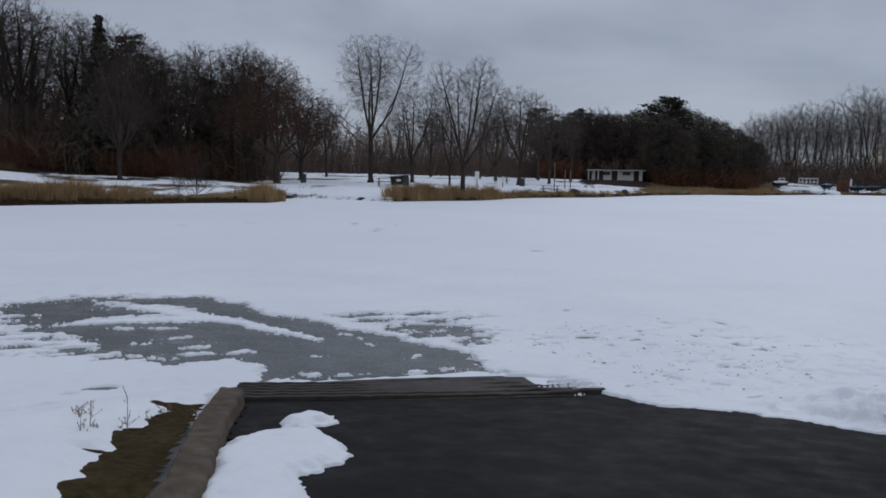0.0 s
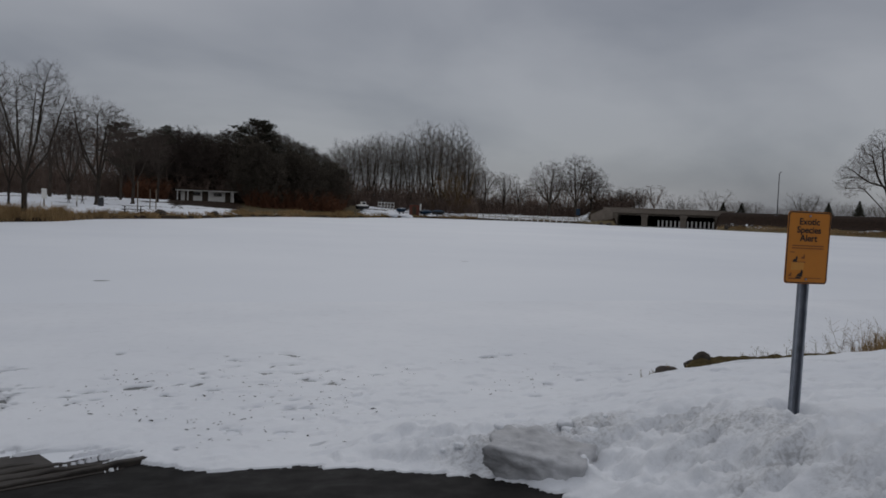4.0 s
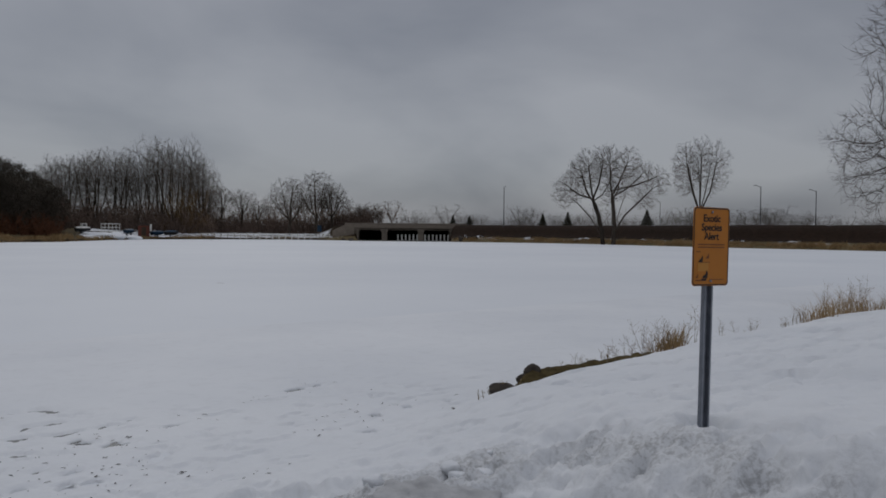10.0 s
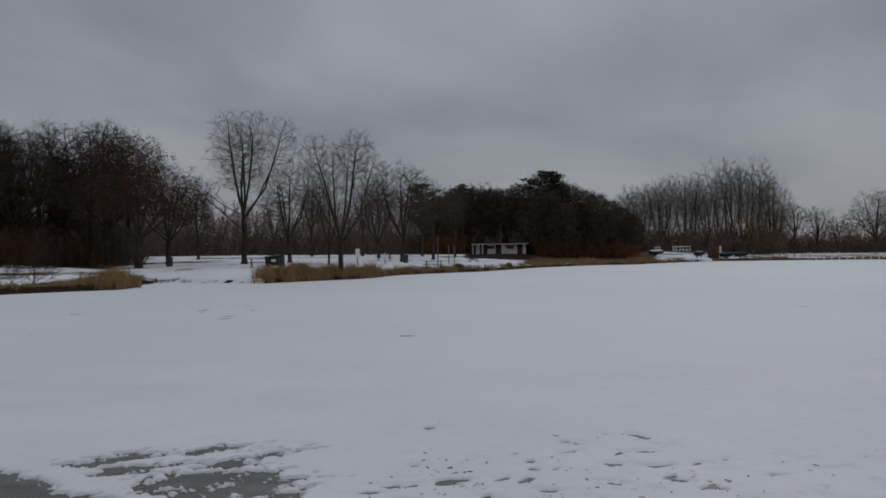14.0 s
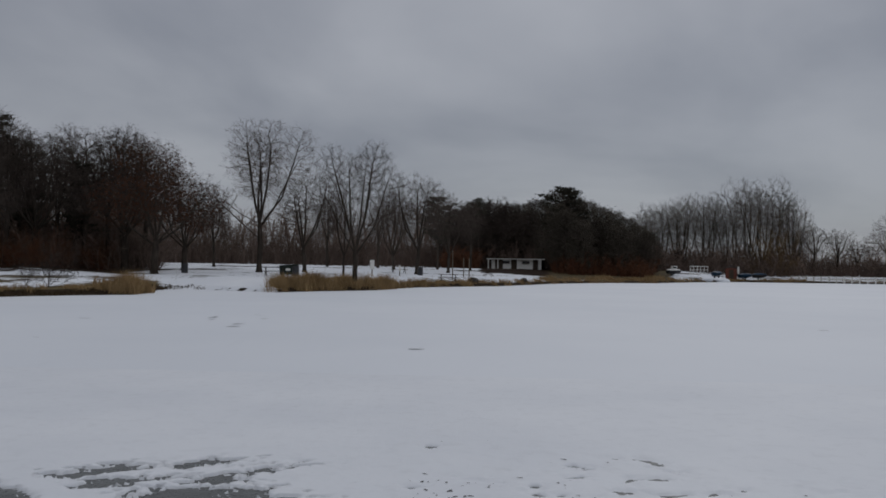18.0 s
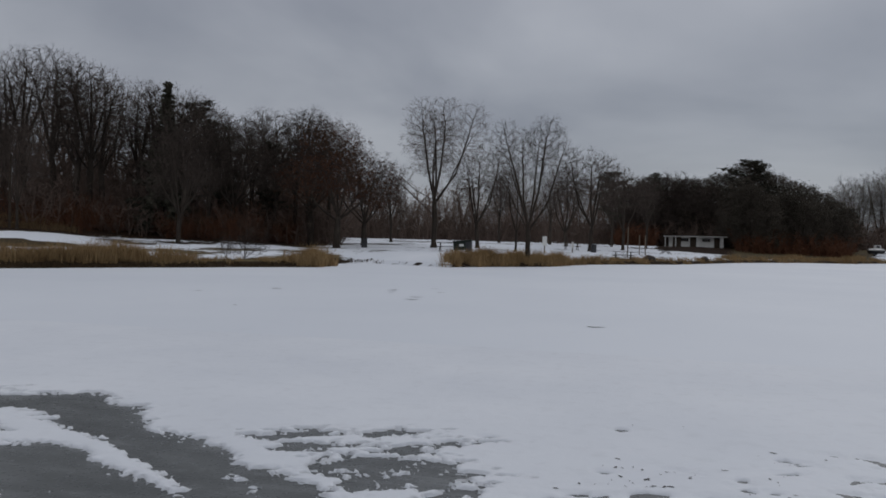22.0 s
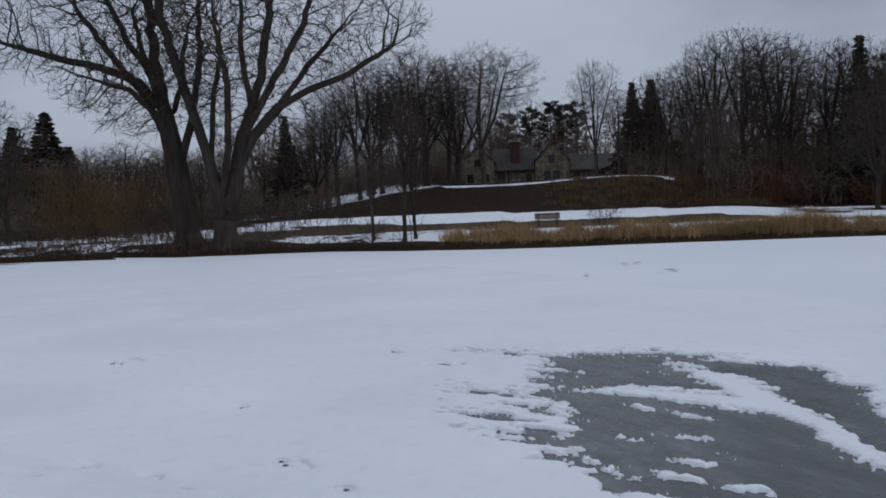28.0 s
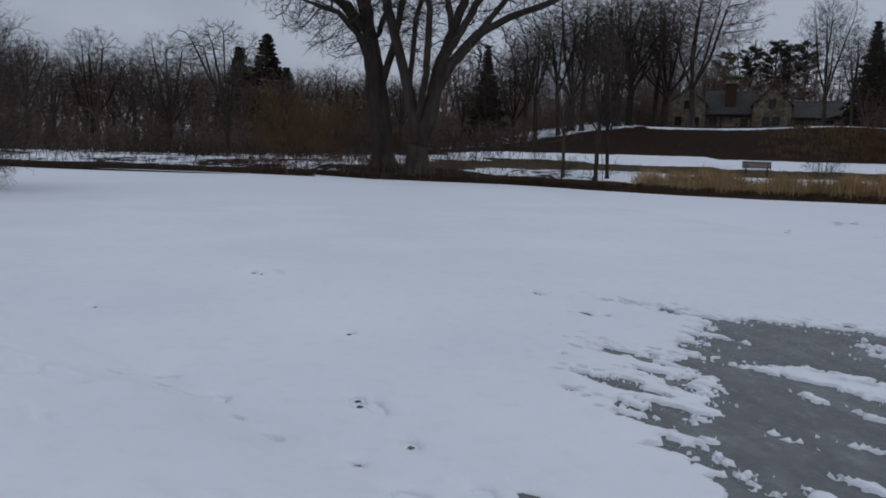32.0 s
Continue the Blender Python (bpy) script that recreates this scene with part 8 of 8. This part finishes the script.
build_table(15.1, 66, 25, M_GREEN, "dark green picnic table on the snowy lawn")
build_table(2.5, 76, 10, M_DARKWOOD, "dark picnic table near the reeds")
build_table(6.2, 92, 20, M_WOOD, "weathered wooden picnic table on the snow")
build_table(-0.4, 90, 80, M_DARKWOOD, "dark picnic table near the restroom")


def build_dumpster(az, d, turn):
    x, y = spot(az, d)
    z = float(ground_z(x, y))
    t = thing("waste_container", pose(x, y, z, 0, 0, turn), "dark green steel waste container on the lawn", "container")
    part("body", prism([(-0.75, 0.1), (0.75, 0.1), (0.82, 1.0), (-0.82, 0.85)], -0.5, 0.5), M_GREEN, t)
    part("lid", prism([(-0.86, 0.85), (0.86, 1.0), (0.86, 1.05), (-0.86, 0.9)], -0.53, 0.53), M_GREEN, t, "tilted green lid")
    for lx in (-0.6, 0.6):
        part("foot", box(lx - 0.08, -0.45, -0.1, lx + 0.08, 0.45, 0.1), M_STEEL, t)
    part("label_plate", box(-0.3, -0.515, 0.45, 0.1, -0.503, 0.65), M_WHITE, t)


build_dumpster(14.1, 70, 18)


def build_barrel(az, d):
    x, y = spot(az, d)
    z = float(ground_z(x, y))
    t = thing("trash_barrel", pose(x, y, z), "dark steel trash barrel on the lawn", "trash can", "trash barrels")
    part("drum", rod((0, 0, -0.05), (0, 0, 0.85), 0.29, 0.29, 16), M_STEEL, t)
    for bz in (0.28, 0.57):
        part("hoop", rod((0, 0, bz - 0.02), (0, 0, bz + 0.02), 0.31, 0.31, 16), M_STEEL, t)
    part("rim", rod((0, 0, 0.85), (0, 0, 0.9), 0.31, 0.31, 16), M_STEEL, t)


build_barrel(4.6, 87)
build_barrel(21.3, 76)
build_barrel(13.6, 68)


def build_post_sign(az, d, h, w, mat, label):
    x, y = spot(az, d)
    z = float(ground_z(x, y))
    t = thing("notice_post", pose(x, y, z, 0, 0, az), label, "sign post")
    part("post", box(-0.05, -0.05, -0.3, 0.05, 0.05, h * 0.7), M_WOOD, t)
    part("board", box(-w / 2, -0.08, h * 0.45, w / 2, -0.05, h, 0.01), mat, t)


build_post_sign(8.1, 74, 1.6, 0.42, M_WHITE, "white notice board on a short post")
build_post_sign(-29.4, 160, 2.4, 0.8, M_BLUE, "blue roadside sign near the bridge")
build_post_sign(6.1, 80, 1.1, 0.2, M_WHITE, "small white marker post on the lawn")
for _az in (1.4, 1.0):
    build_pole(_az, 84, 2.0, 0.06, "short grey wooden post on the lawn", "wooden_post", M_WOOD)
build_pole(2.2, 79, 2.9, 0.06, "slim grey wooden post on the lawn", "wooden_post", M_WOOD)
for _az, _d, _s in ((0.7, 78, 0.55), (-5.6, 96, 0.5), (-3.0, 88, 0.4), (-6.9, 100, 0.45)):
    _x, _y = spot(_az, _d)
    rock("boulder", _x, _y, float(ground_z(_x, _y)) + 0.15, _s * 1.2, _s, _s * 0.7, int(_d), "grey lichened boulder at the far shore", M_ROCK)


def build_boat(az, d, turn, hull, cover, label, cabin=False):
    x, y = spot(az, d)
    z = float(ground_z(x, y)) + 0.55
    t = thing("boat_on_trailer", pose(x, y, z - 0.1, 0, 0, turn) @ Matrix.Diagonal((0.52, 0.6, 0.75, 1)), label, "boat", "stored boats")
    bm = bmesh.new()
    rows = []
    for u in np.linspace(-2.4, 2.4, 9):
        w = 0.95 * (1 - max(0, (u - 0.2) / 2.2) ** 2.2) + 0.03
        k = 0.25 * max(0, u / 2.4) ** 2
        rows.append([bm.verts.new(p) for p in ((u, -w, 0.75 + k), (u, -w * 0.8, 0.25 + k), (u, 0, k), (u, w * 0.8, 0.25 + k), (u, w, 0.75 + k))])
    for a, b in zip(rows[:-1], rows[1:]):
        for j in range(4):
            bm.faces.new((a[j], a[j + 1], b[j + 1], b[j]))
    bm.faces.new(rows[0])
    bmesh.ops.recalc_face_normals(bm, faces=bm.faces)
    part("hull", bm, hull, t, smooth_shade=True)
    bm = bmesh.new()
    rows = []
    for u in np.linspace(-2.42, 2.35, 9):
        w = 0.98 * (1 - max(0, (u - 0.2) / 2.2) ** 2.2) + 0.04
        hgt = 0.35 * math.cos(u / 2.9 * 1.5)
        rows.append([bm.verts.new(p) for p in ((u, -w, 0.70), (u, -w * 0.6, 0.78 + hgt), (u, w * 0.6, 0.78 + hgt), (u, w, 0.70))])
    for a, b in zip(rows[:-1], rows[1:]):
        for j in range(3):
            bm.faces.new((a[j], b[j], b[j + 1], a[j + 1]))
    part("cover", bm, cover, t, smooth_shade=True)
    if cabin:
        c = part("console", box(-0.7, -0.7, 0.8, 0.9, 0.7, 1.75, 0.06), M_WHITE, t, "white cabin")
        part("windscreen", box(-0.45, -0.73, 1.2, 0.65, -0.705, 1.6), M_GLASS, c)
    tr = part("trailer", box(-2.2, -0.6, -0.12, 2.9, 0.6, -0.02), M_STEEL, t)
    for wy in (-0.72, 0.72):
        wh = part("wheel", rod((-0.4, wy - 0.1, -0.25), (-0.4, wy + 0.1, -0.25), 0.3, sides=14), M_TYRE, tr)
        part("rim", rod((-0.4, wy - 0.11, -0.25), (-0.4, wy + 0.11, -0.25), 0.15, sides=10), M_GALV, wh)


build_boat(-13.5, 141, 5, M_STEEL, M_WHITE, "dark boat with a white cabin on a trailer", True)
build_boat(-16.4, 150, 40, M_BLUE, M_BLUE, "boat under a blue cover among snow piles")
build_boat(-18.2, 152, 10, M_BLUE, M_BLUE, "boat under a blue cover among snow piles")
build_boat(-19.1, 154, -20, M_STEEL, M_BLUE, "boat under a blue cover among snow piles")


def build_cage(az, d):
    x, y = spot(az, d)
    z = float(ground_z(x, y))
    t = thing("dock_frame", pose(x, y, z, 0, 0, az), "stacked white dock frames on the shore", "dock frame")
    for k in range(6):
        part("upright", rod((-1.6 + 0.62 * k, 0, -0.1), (-1.6 + 0.62 * k, 0, 1.9), 0.06, sides=6), M_WHITE, t)
    for rz in (0.5, 1.2, 1.85):
        part("crossbar", rod((-1.65, 0, rz), (1.55, 0, rz), 0.055, sides=6), M_WHITE, t)


build_cage(-15.2, 152)


def build_shed(az, d):
    x, y = spot(az, d)
    z = float(ground_z(x, y))
    t = thing("storage_shed", pose(x, y, z, 0, 0, az), "small dull red shed beside a white post", "shed")
    part("wall", box(-1.0, 0, -0.2, 1.0, 1.8, 2.0), M_REDPAINT, t)
    part("roof", prism([(-1.2, 1.98), (0, 2.5), (1.2, 1.98), (1.2, 2.06), (0, 2.6), (-1.2, 2.06)], -0.15, 1.95), M_ROOF, t)
    part("door", box(-0.4, -0.05, -0.1, 0.4, 0.0, 1.75), M_DARKWOOD, t)
    part("corner_post", box(1.05, -0.15, -0.2, 1.4, 0.15, 2.3), M_WHITE, t, "white corner panel")


build_shed(-17.3, 153)
for _az, _d, _sx, _sz in ((-14.3, 139, 2.4, 0.5), (-15.5, 142, 3.0, 0.7), (-16.6, 146, 2.2, 0.5), (-18.4, 149, 1.8, 0.35)):
    _x, _y = spot(_az, _d)
    rock("snow_pile", _x, _y, float(ground_z(_x, _y)) + 0.05, _sx, 1.6, _sz, int(_d * 3), "heap of plowed white snow at the boat yard", M_SNOW)

# ---- the causeway bridge and the boardwalk ----


def build_bridge():
    x, y = spot(-35.6, 155)
    b = thing("road_bridge", pose(x, y, 0, 0, 0, -35.6), "low concrete road bridge over the lake's outlet", "bridge")
    part("deck", box(-10.5, 0, 2.35, 11.0, 19, 2.8, 0.03), M_CONCRETE, b)
    p = part("parapet", box(-11.8, -0.25, 2.45, 12.6, 0.1, 3.4, 0.04), M_CONCRETE, b, "pale concrete parapet")
    part("coping", box(-11.9, -0.32, 3.4, 12.7, 0.17, 3.5, 0.02), M_CONCRETE, p)
    for gx in (-9.6, -3.9, 3.4, 9.8):
        pier = part("pier", box(gx - 0.55, 0.1, -1.2, gx + 0.55, 18.8, 2.35, 0.05), M_CONCRETE, b)
        part("pier_cap", box(gx - 0.7, -0.1, 1.75, gx + 0.7, 0.5, 2.35, 0.03), M_CONCRETE, pier)
    for k in range(14):
        gx = -1.2 + 0.78 * k
        part("bridge_post", rod((gx, 0.7, -1.0), (gx, 0.7, 1.25), 0.16, sides=8), M_WHITE, b, "pale timber bridge post")
    for k in range(7):
        part("girder", box(-10, 0.6 + 1.2 * k, 2.05, 10.4, 0.95 + 1.2 * k, 2.36), M_CONCRETE, b)
    part("wing_wall", prism([(-14.2, 0.4), (-9.9, -1.0), (-9.9, 2.5), (-11.5, 3.2), (-14.2, 1.9)], -0.6, -0.26), M_CONCRETE, b)
    part("wing_wall", prism([(9.9, -1.0), (13.4, 0.2), (13.4, 1.4), (11.6, 2.9), (9.9, 2.6)], -0.6, -0.26), M_CONCRETE, b)


build_bridge()
_w = [spot(a, d) for a, d in ((-31.6, 144), (-39.6, 141), (-39.4, 190), (-31.8, 190))]
tagged(sheet("channel_ice", [(x, y, 0.006) for x, y in _w], [(0, 1, 2, 3)], M_ICE), "grey channel ice under the road bridge", "ice", kind="structure")
for _k in range(16):
    _az, _d = _r.choice(((-31.2, 148), (-39.6, 142))) 
    _x, _y = spot(_az + _r.gauss(0, 0.5), _d + _r.gauss(0, 1.5))
    rock("riprap_stone", _x, _y, float(ground_z(_x, _y)) + 0.1, _r.uniform(0.3, 0.7), _r.uniform(0.3, 0.6), _r.uniform(0.2, 0.4), 200 + _k, "snow-dusted riprap stone beside the bridge", M_ROCK)


def build_boardwalk():
    x, y = spot(-25.6, 156)
    b = thing("boardwalk", pose(x, y, 0, 0, 0, -25.6), "pale weathered boardwalk with railings along the shore", "boardwalk")
    part("deck", box(-12.5, 0, 0.22, 12.5, 1.8, 0.34), M_WOOD, b)
    for side in (0.0, 1.75):
        for k in range(21):
            px = -12.4 + 1.24 * k
            part("rail_post", box(px - 0.09, side - 0.07, -0.5, px + 0.09, side + 0.07, 1.15), M_WHITE if side == 0 else M_WOOD, b)
        for rz in (0.62, 1.08):
            part("rail", box(-12.5, side - 0.06, rz, 12.5, side + 0.06, rz + 0.13), M_WHITE if side == 0 else M_WOOD, b)


build_boardwalk()
for _az, _d, _w2 in ((-39.6, 640, 9), (-45.6, 660, 10)):
    _x, _y = spot(_az, _d)
    _z = float(ground_z(_x, _y))
    _h = thing("far_house", pose(_x, _y, _z, 0, 0, _az + 20), "pale snow-roofed farmhouse far beyond the causeway", "house", "far houses")
    part("wall", box(-_w2 / 2, 0, -1, _w2 / 2, 7, 3.4), M_WHITE, _h)
    pitched(_h, -_w2 / 2, _w2 / 2, 3.3, 5.2, 0, 7).data.materials[0] = M_SNOW
    for _k in (-0.3, 0.0, 0.3):
        window(_h, _k * _w2, 1.2, 1.2, 1.3, 0.0, 2)
